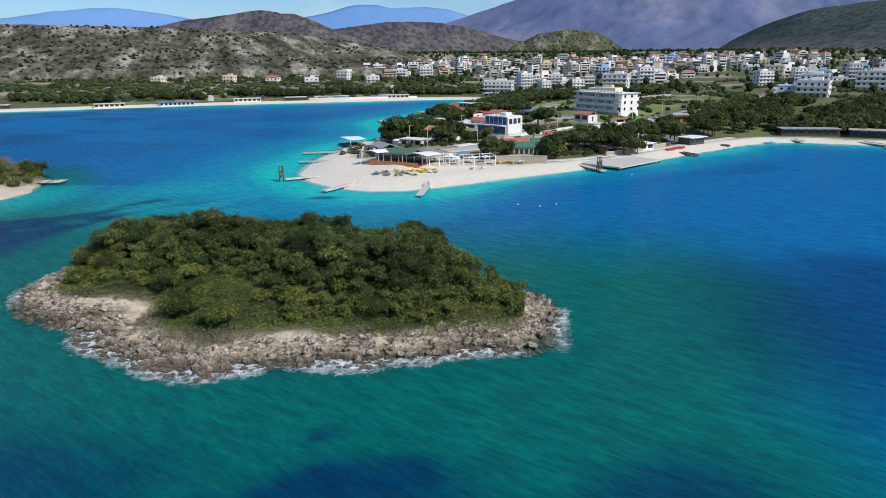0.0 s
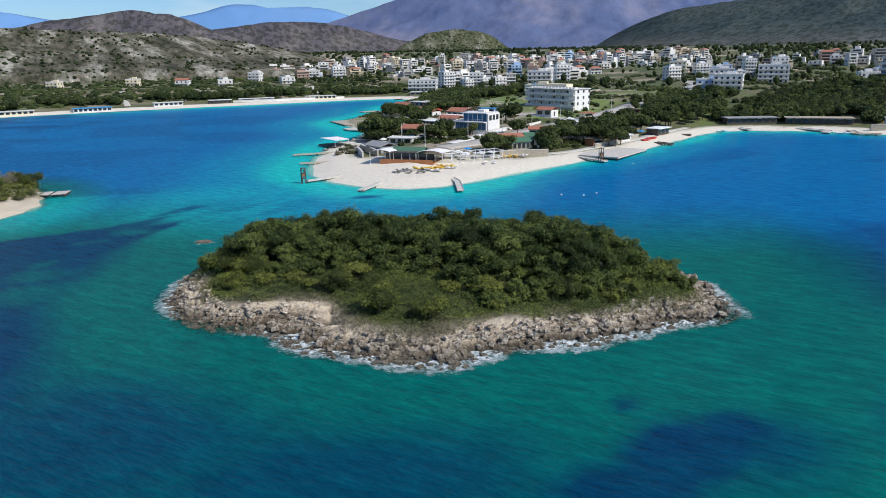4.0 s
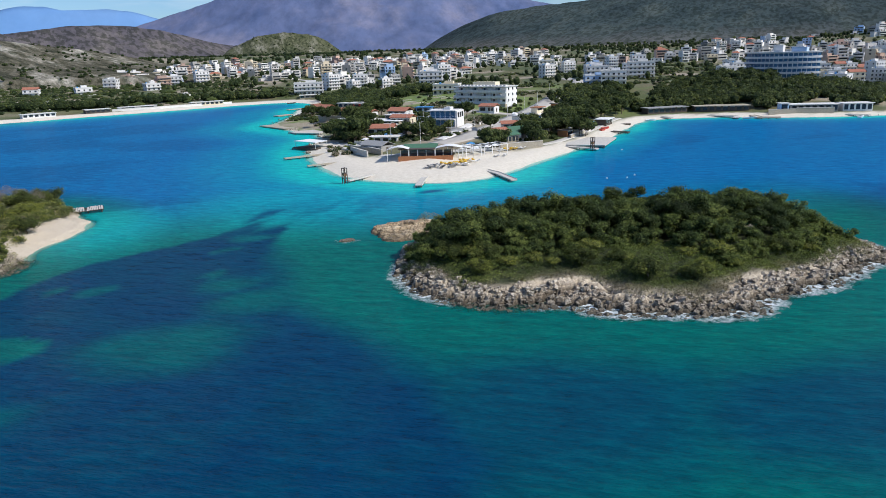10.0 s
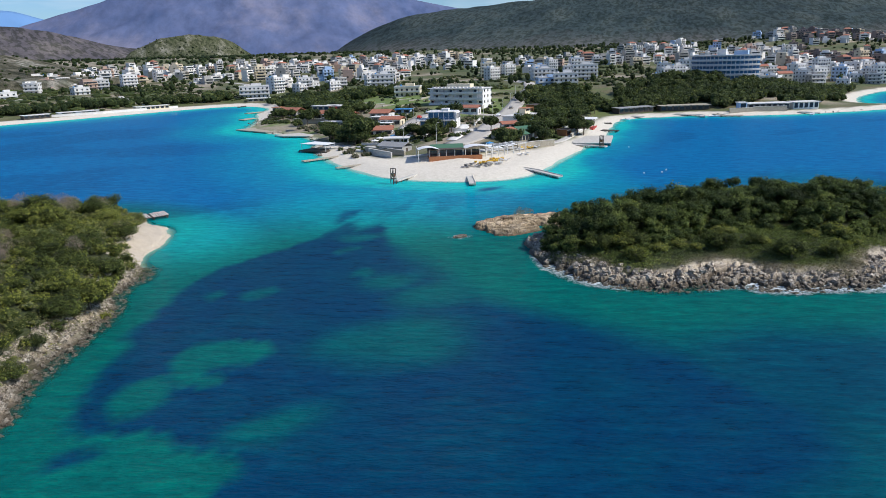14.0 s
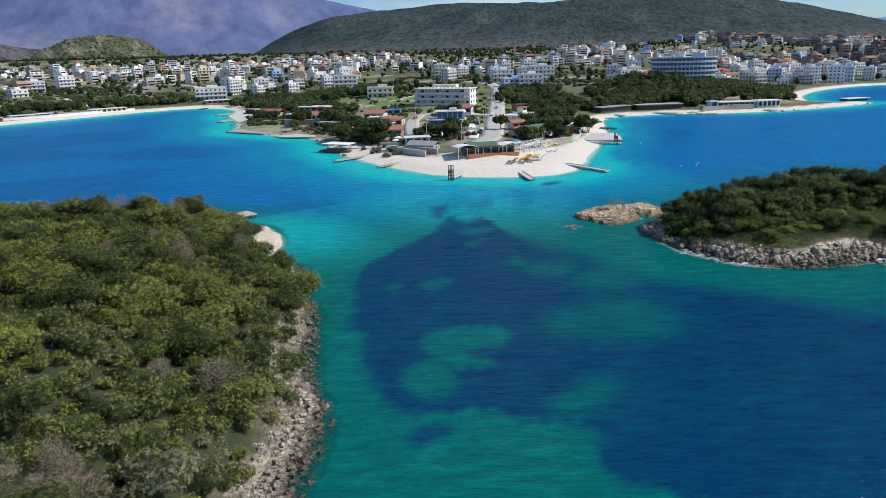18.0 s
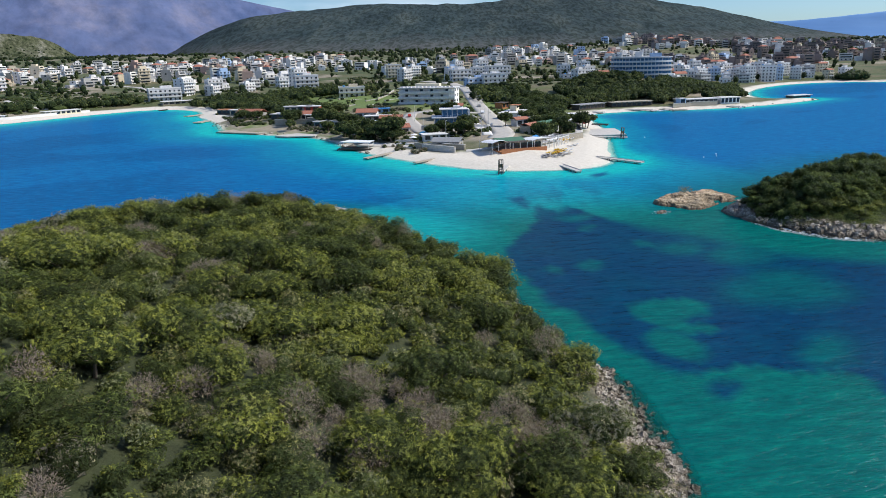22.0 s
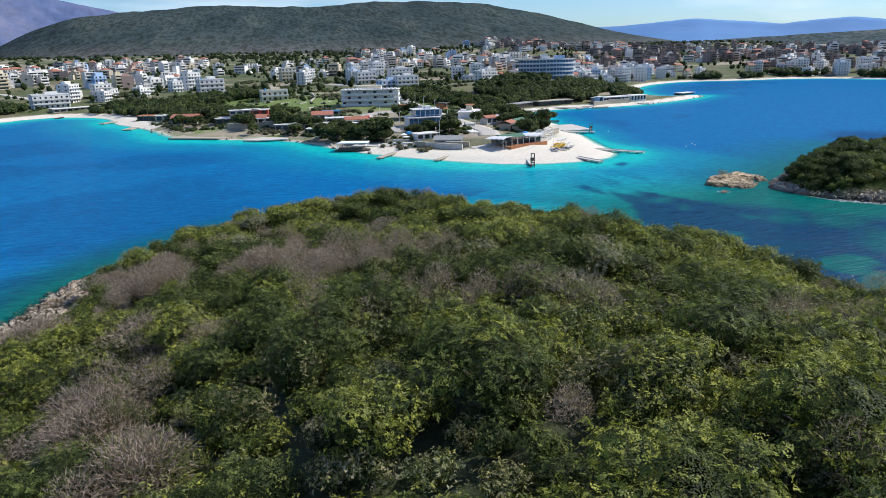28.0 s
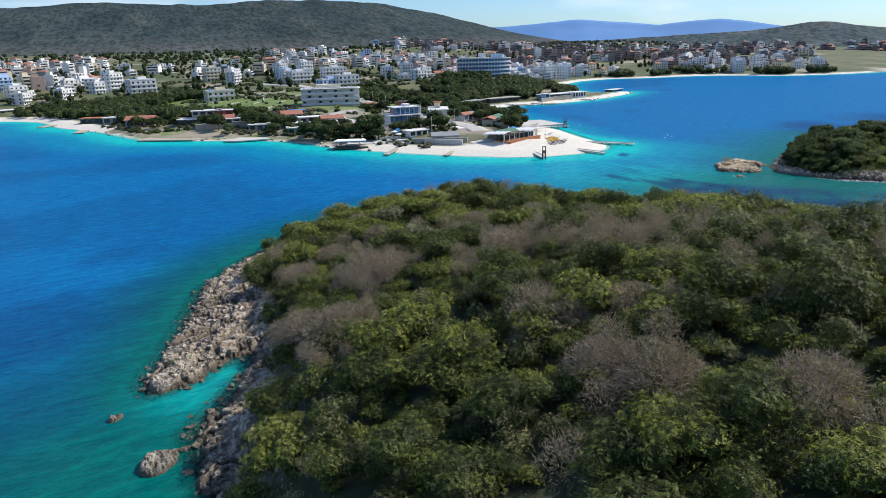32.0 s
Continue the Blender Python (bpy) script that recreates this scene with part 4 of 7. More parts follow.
def grow_isle():
    X, Y, d, r = scatter(ISLE, (-256, -112, 60, 222), 2.3, 1.5, 311)
    k = d > isle_edge(X, Y) - 0.9
    X, Y, d = X[k], Y[k], d[k]
    k = ~((X > -120.5 - 0.27 * (178 - Y)) & (Y > 150) & (Y < 186))
    X, Y, d = X[k], Y[k], d[k]
    Z = isle_height(X, Y)
    R = np.clip(r.lognormal(0.44, 0.33, len(X)), 0.75, 3.0)
    H = R * r.uniform(0.6, 1.45, len(X)) + 0.2
    patch = fnoise(X, Y, 16, 3, 313)
    tone = np.clip(0.40 + 0.12 * smooth(-200, -180, X) + 1.0 * (patch - 0.5) + r.normal(scale=0.22, size=len(X)), 0.1, 0.84)
    dry = 0.02 + 0.12 * smooth(0.55, 0.78, fnoise(X, Y, 22, 3, 317)) * (1 - 0.8 * smooth(-200, -180, X))
    for bx, by, br in BARE_SPOTS:
        dry = np.maximum(dry, 0.75 * np.exp(-(((X - bx) ** 2 + (Y - by) ** 2) / br**2) ** 2))
    bare = r.random(len(X)) < dry
    solo = np.argsort(-(R + 0.5 * r.random(len(X)) + 0.25 * bare))[:250]
    single = np.zeros(len(X), bool)
    single[solo] = True
    first = set()
    for i in solo:
        kind = (4 if r.random() < 0.6 else 5) if bare[i] else (1 if tone[i] > 0.7 else 2 if tone[i] > 0.45 else 3 if r.random() < 0.12 else 0)
        s = R[i] / 1.95
        m = pose(X[i], Y[i], Z[i] - 0.25, 0, 0, r.uniform(0, 360)) @ Matrix.Diagonal((s, s, s * r.uniform(0.75, 1.0), 1))
        if kind not in first:
            first.add(kind)
            KINDS[kind].matrix_world = m
            tagged(KINDS[kind], group="bushes on the islands")
        else:
            copy_thing(KINDS[kind], m @ Matrix.Diagonal((1 / KINDS[kind].scale[0], 1 / KINDS[kind].scale[1], 1 / KINDS[kind].scale[2], 1)))
    g = ~single & ~bare
    H = H + 1.9 * bare
    C = np.stack([X, Y, Z + H * 0.45], -1)
    RR = np.stack([R, R, H * 0.62], -1)
    near = 1 - smooth(-205, -150, X)
    bits = []
    for many, s, size in ((80, g & (near <= 0.5), 0.30), (190, g & (near > 0.5), 0.21)):
        LC, LR, own = lobed(C[s], RR[s], r, 4)
        tones = np.clip(tone[s][own] + r.normal(scale=0.05, size=len(own)), 0.08, 1)
        grey = np.where(r.random(s.sum()) < 0.14, r.uniform(0.25, 0.5, s.sum()), 0.0)[own]
        first, rest = np.arange(len(own)) < s.sum(), np.arange(len(own)) >= s.sum()
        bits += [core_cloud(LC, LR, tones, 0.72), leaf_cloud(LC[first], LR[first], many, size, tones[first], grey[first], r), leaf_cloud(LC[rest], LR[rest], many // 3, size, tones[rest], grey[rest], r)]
    s = ~single & bare
    bits += [twig_cloud(C[s] - (0, 0, 0.6), RR[s], 900, r), leaf_cloud(C[s] - (0, 0, 0.5), RR[s] * 0.8, 90, 0.2, tone[s], np.full(s.sum(), 0.6), r)]
    X, Y, d, r = scatter(ISLE, (-256, -112, 60, 222), 1.3, 0.6, 319)
    d = d - isle_edge(X, Y)
    k = (d > -1.6) & (d < 3.5) & (fnoise(X, Y, 5, 2, 321) + 0.08 * d > 0.36) & ~((X > -120 - 0.27 * (178 - Y)) & (Y > 150) & (Y < 186))
    X, Y, d = X[k], Y[k], d[k]
    C = np.stack([X, Y, isle_height(X, Y) + 0.35], -1)
    dry = np.clip(0.35 + 1.5 * (fnoise(X, Y, 8, 3, 323) - 0.5), 0, 0.75)
    stuff("shore_scrub", "low dry and green scrub above the rocks", "scrub", [leaf_cloud(C, np.full((len(X), 3), (0.9, 0.9, 0.6)), 60, 0.2, np.clip(0.5 + r.normal(scale=0.15, size=len(X)), 0.1, 0.8), dry, r)], LEAF)
    stuff("maquis_thicket", "dense thicket of green and bare shrubs covering the hill", "thicket", bits, LEAF)


def grow_islet():
    def canopy(x, y):
        """How tall the trees stand: low grass in front, high wood on the back, lower towards both ends."""
        front = 84 + 13 * smooth(-20, -36, x)
        west = -48 - 9 * smooth(101, 108, y)
        ends = (0.25 + 0.75 * smooth(10, -6, x)) * (0.05 + 0.95 * smooth(west - 9, west + 3, x))
        return smooth(front - 3, front + 11, y) * ends * (1 - 0.35 * smooth(112, 121, y))

    X, Y, d, r = scatter(ISLET, (-70, 20, 66, 128), 2.7, 1.0, 331)
    d = d - islet_edge(X, Y)
    tall = canopy(X, Y) * np.clip(0.55 + 0.9 * fnoise(X, Y, 7, 2, 333), 0.6, 1.2)
    k = (d > 0.3) & (tall > 0.12)
    X, Y, d, tall = X[k], Y[k], d[k], tall[k]
    Z = islet_height(X, Y)
    R = np.clip(r.lognormal(0.62, 0.22, len(X)), 1.2, 2.9) * (0.6 + 0.4 * tall)
    H = 1.0 + 5.3 * tall * r.uniform(0.82, 1.12, len(X))
    tone = np.clip(0.30 + 0.5 * (fnoise(X, Y, 9, 3, 337) - 0.5) + 0.22 * (0.8 - tall) + r.normal(scale=0.09, size=len(X)), 0.12, 0.55)
    tone = np.where(r.random(len(X)) < 0.12, tone + 0.2, tone)
    C, RR = np.stack([X, Y, Z + H - R * 0.6], -1), np.stack([R, R, np.minimum(R * 0.85, H * 0.6)], -1)
    LC, LR, own = lobed(C, RR, r, 6, 0.8)
    tones = np.clip(tone[own] + r.normal(scale=0.05, size=len(own)), 0.05, 0.7)
    skirt = C - np.stack([0 * X, 0 * X, H * 0.42], -1)
    skirts, SR, whose = lobed(skirt, np.stack([R * 0.95, R * 0.95, H * 0.38], -1), r, 3, 0.8)
    stuff("island_thicket", "tall dense dark green thicket on the small island", "thicket",
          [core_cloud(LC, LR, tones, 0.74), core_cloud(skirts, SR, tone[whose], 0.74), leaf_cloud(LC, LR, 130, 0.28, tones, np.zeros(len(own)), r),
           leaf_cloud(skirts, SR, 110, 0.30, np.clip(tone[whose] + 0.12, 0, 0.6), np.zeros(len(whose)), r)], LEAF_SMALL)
    X, Y, d, r = scatter(ISLET, (-70, 20, 66, 128), 1.0, 1.0, 341)
    d = d - islet_edge(X, Y)
    k = (d > -0.8) & (canopy(X, Y) < 0.55) & (fnoise(X, Y, 5, 2, 343) + 0.12 * d > 0.30)
    X, Y, d = X[k], Y[k], d[k]
    lift = 0.15 + 0.55 * smooth(0, 5, d) * fnoise(X, Y, 6, 3, 345)
    C = np.stack([X, Y, islet_height(X, Y) + lift], -1)
    tone = np.clip(0.44 + 0.6 * (fnoise(X, Y, 8, 3, 347) - 0.5) + r.normal(scale=0.06, size=len(X)), 0.12, 0.62)
    dry = np.clip(0.5 - 0.25 * d + 1.2 * (fnoise(X, Y, 6, 3, 349) - 0.5), 0, 0.6)
    stuff("low_scrub", "low green scrub and grass along the rocks", "scrub", [leaf_cloud(C, np.stack([0.9 + 0 * X, 0.9 + 0 * X, 0.25 + 0.6 * lift], -1), 110, 0.22, tone, dry, r)], LEAF_SMALL)
    k = np.flatnonzero((d > 2.5) & (d < 9))
    for i in range(24):
        j = r.choice(k)
        copy_thing(KINDS[int(r.integers(0, 3))], pose(X[j], Y[j], islet_height(X[j:j + 1], Y[j:j + 1])[0] - 0.2, 0, 0, r.uniform(0, 360)) @ Matrix.Scale(r.uniform(0.4, 0.8), 4))


grow_isle()
grow_islet()

TREES = [bush_kind("pine_tree", "dark green rounded pine behind the beach", 351, 0.3, 3.6, 5.0, 1000, 0.55, LEAF_DARK, category="tree", lobes=8, trunk=0.22, lift=1.6),
         bush_kind("pine_tree", "broad dark green tree near the beach", 352, 0.5, 4.2, 5.0, 1150, 0.55, LEAF_DARK, category="tree", lobes=9, trunk=0.25, lift=1.4),
         bush_kind("pine_tree", "small olive green tree among buildings", 353, 0.75, 2.6, 3.8, 650, 0.5, LEAF_DARK, category="tree", lobes=6, trunk=0.16, lift=1.0)]


def ground_z(x, y):
    return float(mainland_height(np.array([x]), np.array([y]))[0])


def near_tree(x, y, kind, scale, r):
    return tagged(copy_thing(TREES[kind], pose(x, y, ground_z(x, y) - 0.2, 0, 0, r.uniform(0, 360)) @ Matrix.Diagonal((scale, scale, scale * r.uniform(0.85, 1.15), 1))), group="trees on the shore")


# clumps of trees on the mainland: centre, half axes, how many
CLUMPS = [(8, 225, 2, 2, 3), (12, 227, 2.5, 2, 3), (-27, 298, 5, 7, 5), (-24, 281, 4, 5, 4), (-28, 273, 4, 4, 6), (-14, 300, 5, 6, 4), (0, 290, 5, 5, 3), (-7, 331, 6, 8, 5), (-14, 322, 5, 6, 4), (-12, 365, 7, 8, 5), (-15, 408, 5, 10, 5), (-4, 252, 5, 4, 3), (6, 243, 5, 4, 3), (14, 243, 6, 3, 4), (30, 226, 4, 3, 3), (-14, 290, 9, 12, 5), (-6, 342, 10, 16, 5), (6, 356, 7, 8, 5), (-10, 258, 8, 5, 4), (-2, 250, 8, 6, 6), (12, 244, 6, 5, 4), 
          (38, 248, 7, 7, 8), (50, 250, 7, 9, 9), (62, 262, 8, 9, 9), (72, 278, 10, 10, 11), (90, 292, 12, 12, 13), (110, 310, 15, 14, 16), (56, 240, 5, 4, 4), (30, 300, 8, 8, 4), (46, 276, 5, 5, 3),
          (130, 320, 14, 14, 14), (150, 310, 12, 10, 10), (-3, 395, 9, 9, 4), (-24, 306, 4, 7, 4), (-20, 330, 5, 8, 3), (-28, 344, 4, 6, 2), (-32, 290, 4, 5, 3)]
ROAD = [(-8, 234), (6, 243), (35, 274), (72, 314), (121, 368), (169, 420), (205, 470), (222, 520)]
SIDE_ROAD = [(-8, 276), (6, 297), (21, 318), (36, 332), (64, 306)]


def off_road(x, y):
    """Metres from the nearer road."""
    best = 1e9
    for way in (ROAD, SIDE_ROAD):
        for (ax, ay), (bx, by) in zip(way, way[1:]):
            t = max(0, min(1, ((x - ax) * (bx - ax) + (y - ay) * (by - ay)) / ((bx - ax) ** 2 + (by - ay) ** 2)))
            best = min(best, math.hypot(x - ax - t * (bx - ax), y - ay - t * (by - ay)))
    return best


rt = np.random.default_rng(361)
for cx, cy, rx, ry, many in CLUMPS:
    for k in range(many):
        a, q = rt.uniform(0, math.tau), math.sqrt(rt.random())
        x, y = cx + rx * q * math.cos(a), cy + ry * q * math.sin(a)
        if ground_z(x, y) > 1.0 and off_road(x, y) > 9.5 and math.hypot(x - 17, y - 285) > 13 and math.hypot(x - 8, y - 278) > 8:
            near_tree(x, y, int(rt.choice([0, 0, 1, 1, 2])), rt.uniform(0.75, 1.2), rt)
for x, y, kind, size in ((-27, 274, 1, 1.5), (-23, 277, 0, 1.4), (-30, 278, 1, 1.2), (8, 226, 1, 1.1), (28, 232, 0, 1.3), (36, 240, 1, 1.2)):
    near_tree(x, y, kind, size, rt)
for k, ob in enumerate(TREES):
    ob.matrix_world = pose((24, 44, 8)[k], (258, 262, 262)[k], ground_z((24, 44, 8)[k], (258, 262, 262)[k]) - 0.2)
    tagged(ob, group="trees on the shore")


def woods(name, label, spots, seed, mat=LEAF_DARK):
    """Far woods, crown on crown: centre, half axes, how many."""
    r = np.random.default_rng(seed)
    C, R, T = [], [], []
    for cx, cy, rx, ry, many, big in spots:
        a, q = r.uniform(0, math.tau, many), np.sqrt(r.random(many))
        x, y = cx + rx * q * np.cos(a), cy + ry * q * np.sin(a)
        k = inland(x, y, MAINLAND) > 9
        x, y = x[k], y[k]
        s = big * r.uniform(0.7, 1.25, len(x))
        C.append(np.stack([x, y, mainland_height(x, y) + s * 0.9], -1)), R.append(np.stack([s, s, s * 0.95], -1)), T.append(r.uniform(0.1, 0.8, len(x)))
    C, R, T = np.concatenate(C), np.concatenate(R), np.concatenate(T)
    return stuff(name, label, "woods", [core_cloud(C, R, T, 0.85), leaf_cloud(C, R, 100, 0.8, T, np.zeros(len(C)), r)], mat)


woods("bluff_wood", "dense dark wood on the bluff below the hotel", [(175, 305, 30, 18, 190, 2.6), (215, 288, 32, 20, 230, 2.6), (252, 285, 30, 24, 210, 2.6), (205, 330, 40, 22, 200, 2.4), (285, 262, 24, 18, 100, 2.3), (320, 290, 40, 14, 110, 2.6),
                                                                      (130, 345, 24, 24, 110, 2.6), (155, 375, 24, 16, 70, 2.6), (512, 262, 16, 12, 40, 3.6), (530, 222, 12, 10, 35, 3.4), (545, 112, 16, 22, 110, 4), (562, 60, 16, 20, 60, 4), (580, 190, 20, 30, 60, 3.4), (300, 262, 12, 10, 40, 3.2), (168, 297, 18, 6, 50, 2.3), (196, 273, 16, 6, 45, 2.3), (226, 255, 20, 7, 45, 2.3), (140, 304, 14, 5, 35, 2.3), (470, 282, 30, 8, 40, 3)], 371)
woods("belt_wood", "belt of dark trees behind the peninsula", [(18, 440, 18, 40, 130, 2.8), (40, 520, 26, 46, 200, 2.9), (80, 500, 30, 26, 150, 2.9), (20, 400, 16, 20, 50, 2.4), (110, 470, 20, 12, 40, 2.6)], 372)
woods("coast_wood", "low dark trees along the far beach", [(-155, 575, 42, 8, 60, 3.4), (-230, 546, 30, 9, 40, 3.4), (-95, 594, 24, 6, 40, 3.4), (-45, 602, 20, 6, 34, 3.2), (-300, 516, 40, 10, 40, 3.2), (-10, 604, 20, 6, 26, 3), (-380, 498, 50, 12, 40, 3.2)], 373)


def slope_scrub():
    """Dots of scrub over the open slopes and hills."""
    r = np.random.default_rng(381)
    x, y = r.uniform(-700, 40, 3600), r.uniform(520, 900, 3600)
    k = (inland(x, y, MAINLAND) > 30) & (fnoise(x, y, 60, 3, 383) > 0.42) & (x < -0.18 * (y - 560) + 20)
    x2, y2 = r.uniform(-20, 1100, 3200), r.uniform(330, 1200, 3200)
    k2 = (inland(x2, y2, MAINLAND) > 40) & (fnoise(x2, y2, 50, 3, 385) > 0.45)
    x, y = np.r_[x[k], x2[k2]], np.r_[y[k], y2[k2]]
    P = [np.stack([x, y, mainland_height(x, y)], -1)]
    for slope, many, spread in ((SLOPE_ROCKY, 3400, 9), (SLOPE_DOME, 300, 7)):
        q = slope[r.integers(0, len(slope), many)]
        q = q[fnoise(q[:, 0], q[:, 1], 90, 3, 387) > 0.4]
        P.append(q + r.uniform(-0.5, 0.5, q.shape) * (spread, spread, 0))
    P = np.concatenate(P)
    far = np.hypot(P[:, 0], P[:, 1])
    s = r.uniform(0.7, 1.7, len(P)) * (1 + far / 2600)
    C, R = P + np.stack([0 * s, 0 * s, s * 0.4], -1), np.stack([s * 1.3, s * 1.3, s], -1)
    T = r.uniform(0.0, 0.8, len(P))
    stuff("slope_scrub", "scattered dark scrub over dry slopes", "scrub", [core_cloud(C, R, T, 0.85), leaf_cloud(C, R, 4, 1.6, T, np.zeros(len(P)), r)], LEAF_DARK)
    x, y = r.uniform(-120, 1100, 1500), r.uniform(150, 1200, 1500)
    k = (inland(x, y, MAINLAND) > 25) & (np.hypot(x, y) > 480)
    x, y = x[k], y[k]
    s = r.uniform(1.6, 3.4, len(x))
    C, R = np.stack([x, y, mainland_height(x, y) + s * 1.3], -1), np.stack([s, s, s * 1.25], -1)
    T = r.uniform(0.1, 0.7, len(x))
    X, Y = r.uniform(-300, 2300, 5200), r.uniform(300, 2300, 5200)
    q, t = np.hypot(X, Y), np.degrees(np.arctan2(X, Y))
    k = (q > 1150) & (q < 2300) & (t > -6) & (t < 85)
    X, Y = X[k], Y[k]
    S = r.uniform(2.2, 4.5, len(X))
    P2, R2, T2 = np.stack([X, Y, mainland_height(X, Y) + S * 0.6], -1), np.stack([S * 1.2, S * 1.2, S], -1), r.uniform(0, 0.6, len(X))
    stuff("plain_trees", "scattered dark trees on the plain behind the town", "trees", [core_cloud(P2, R2, T2, 0.9), leaf_cloud(P2, R2, 8, 2.2, T2, np.zeros(len(X)), r)], LEAF_DARK)
    stuff("town_trees", "dark trees between the houses", "trees", [core_cloud(C, R, T, 0.85), leaf_cloud(C, R, 40, 1.0, T, np.zeros(len(x)), r)], LEAF_DARK)


slope_scrub()


def garden_scrub():
    """Low shrubs and rough grass between the houses of the peninsula and on the field behind."""
    r = np.random.default_rng(391)
    x, y = r.uniform(-48, 120, 5200), r.uniform(232, 470, 5200)
    d = inland(x, y, MAINLAND)
    clear = np.array([off_road(a, b) for a, b in zip(x, y)])
    k = (d > 7) & (clear > 5) & (fnoise(x, y, 14, 3, 393) > 0.49) & (np.hypot(x - 17, y - 285) > 12) & (x < 0.55 * (y - 160))
    k &= (((x - 62) / 24) ** 2 + ((y - 410) / 42) ** 2 > 1) | (r.random(len(x)) < 0.04)
    for cx, cy, q in ((-22, 205, 40), (64, 349, 20), (49, 285, 12), (-8, 222, 14)):
        k &= np.hypot(x - cx, y - cy) > q
    x, y = x[k], y[k]
    s = r.uniform(0.5, 1.5, len(x))
    C, R = np.stack([x, y, mainland_height(x, y) + s * 0.35], -1), np.stack([s * 1.2, s * 1.2, s * 0.8], -1)
    dry = np.where(fnoise(x, y, 22, 2, 395) > 0.55, 0.6, 0.0)
    stuff("garden_scrub", "low green and brown shrubs between the houses", "scrub", [core_cloud(C, R, s, 0.8), leaf_cloud(C, R, 32, 0.48, r.uniform(0.1, 0.9, len(x)), dry, r)], LEAF_DARK)


garden_scrub()


def field_scrub():
    """Rough grass, hedges and shrubs in front of the town."""
    r = np.random.default_rng(397)
    x, y = r.uniform(60, 420, 4200), r.uniform(330, 640, 4200)
    k = (inland(x, y, MAINLAND) > 20) & (fnoise(x, y, 26, 3, 399) > 0.53) & (np.hypot(x - 64, y - 349) > 24) & (((x - 62) / 26) ** 2 + ((y - 412) / 46) ** 2 > 1)
    x, y = x[k], y[k]
    k = np.array([off_road(a, b) > 7 for a, b in zip(x, y)])
    x, y = x[k], y[k]
    s = r.uniform(0.7, 2.0, len(x))
    C, R = np.stack([x, y, mainland_height(x, y) + s * 0.35], -1), np.stack([s * 1.4, s * 1.4, s * 0.8], -1)
    stuff("field_scrub", "low shrubs and hedges on the fields before the town", "scrub", [core_cloud(C, R, s, 0.8), leaf_cloud(C, R, 20, 0.7, r.uniform(0.1, 1.0, len(x)), np.where(r.random(len(x)) < 0.25, 0.6, 0.0), r)], LEAF_DARK)


field_scrub()


def west_scrub():
    """Mats of dark scrub over the open slopes behind the far beach."""
    r = np.random.default_rng(401)
    x, y = r.uniform(-620, 60, 5200), r.uniform(520, 860, 5200)
    k = (inland(x, y, MAINLAND) > 26) & (fnoise(x, y * 1.8, 50, 4, 403) > 0.5) & (x < -0.1 * (y - 560) + 30)
    x, y = x[k], y[k]
    s = r.lognormal(0.25, 0.5, len(x)).clip(0.6, 3.6)
    C, R = np.stack([x, y, mainland_height(x, y) + s * 0.2], -1), np.stack([s * 1.9, s * 1.5, s * 0.7], -1)
    stuff("slope_mats", "low mats of dark scrub on the stony slope", "scrub", [core_cloud(C, R, s, 0.85), leaf_cloud(C, R, 16, 1.1, r.uniform(0.1, 0.9, len(x)), np.where(r.random(len(x)) < 0.2, 0.5, 0.0), r)], LEAF_DARK)


west_scrub()

# ---- building tools and materials ----
WHITE = plain("white_plaster", (0.83, 0.81, 0.78), 0.8, vary=0.12, scale=0.5, by_object=0.22)
CREAM = plain("cream_plaster", (0.72, 0.64, 0.47), 0.8, vary=0.12, scale=0.5)
PINK = plain("salmon_plaster", (0.66, 0.52, 0.45), 0.8, vary=0.12, scale=0.5)
GREYWALL = plain("raw_concrete", (0.36, 0.35, 0.33), 0.9, vary=0.22, scale=0.6)
FAR_WHITE = plain("town_white", (0.84, 0.82, 0.79), 0.85, vary=0.10, scale=0.4, by_island=0.30)
FAR_CREAM = plain("town_cream", (0.68, 0.60, 0.46), 0.85, vary=0.12, scale=0.4, by_island=0.45)
FAR_PINK = plain("town_salmon", (0.60, 0.43, 0.35), 0.85, vary=0.12, scale=0.4, by_island=0.45)
# Grey-brown walls; the haze over the eastern houses is put into this colour.
FAR_HAZY = plain("town_hazy", (0.30, 0.245, 0.225), 0.9, vary=0.12, scale=0.4, by_island=0.5)
PALEBLUE = plain("pale_blue_plaster", (0.42, 0.55, 0.72), 0.8, vary=0.10, scale=0.5)
SLAB = plain("slab_white", (0.70, 0.68, 0.65), 0.85, vary=0.15, scale=0.8)
TILE = plain("roof_tile", (0.40, 0.16, 0.10), 0.85, vary=0.3, scale=2.0)
GREENROOF = plain("green_roof", (0.07, 0.17, 0.10), 0.6, vary=0.2, scale=2.0)
DARK = plain("dark_timber", (0.09, 0.07, 0.055), 0.8, vary=0.3, scale=3.0)
PLANK = plain("orange_plank", (0.42, 0.17, 0.07), 0.75, vary=0.3, scale=3.0)
STONE = plain("masonry", (0.42, 0.37, 0.29), 0.95, vary=0.3, scale=2.5)
CONCRETE = plain("pale_concrete", (0.55, 0.52, 0.47), 0.9, vary=0.2, scale=1.2)
ASPHALT = plain("worn_asphalt", (0.46, 0.43, 0.385), 0.95, vary=0.18, scale=0.6)
CANVAS = plain("white_canvas", (0.80, 0.80, 0.80), 0.7, vary=0.06, scale=2.0)
YELLOW = plain("yellow_plastic", (0.75, 0.48, 0.03), 0.5, vary=0.1)
BLUEPLASTIC = plain("blue_plastic", (0.05, 0.28, 0.60), 0.5, vary=0.1)
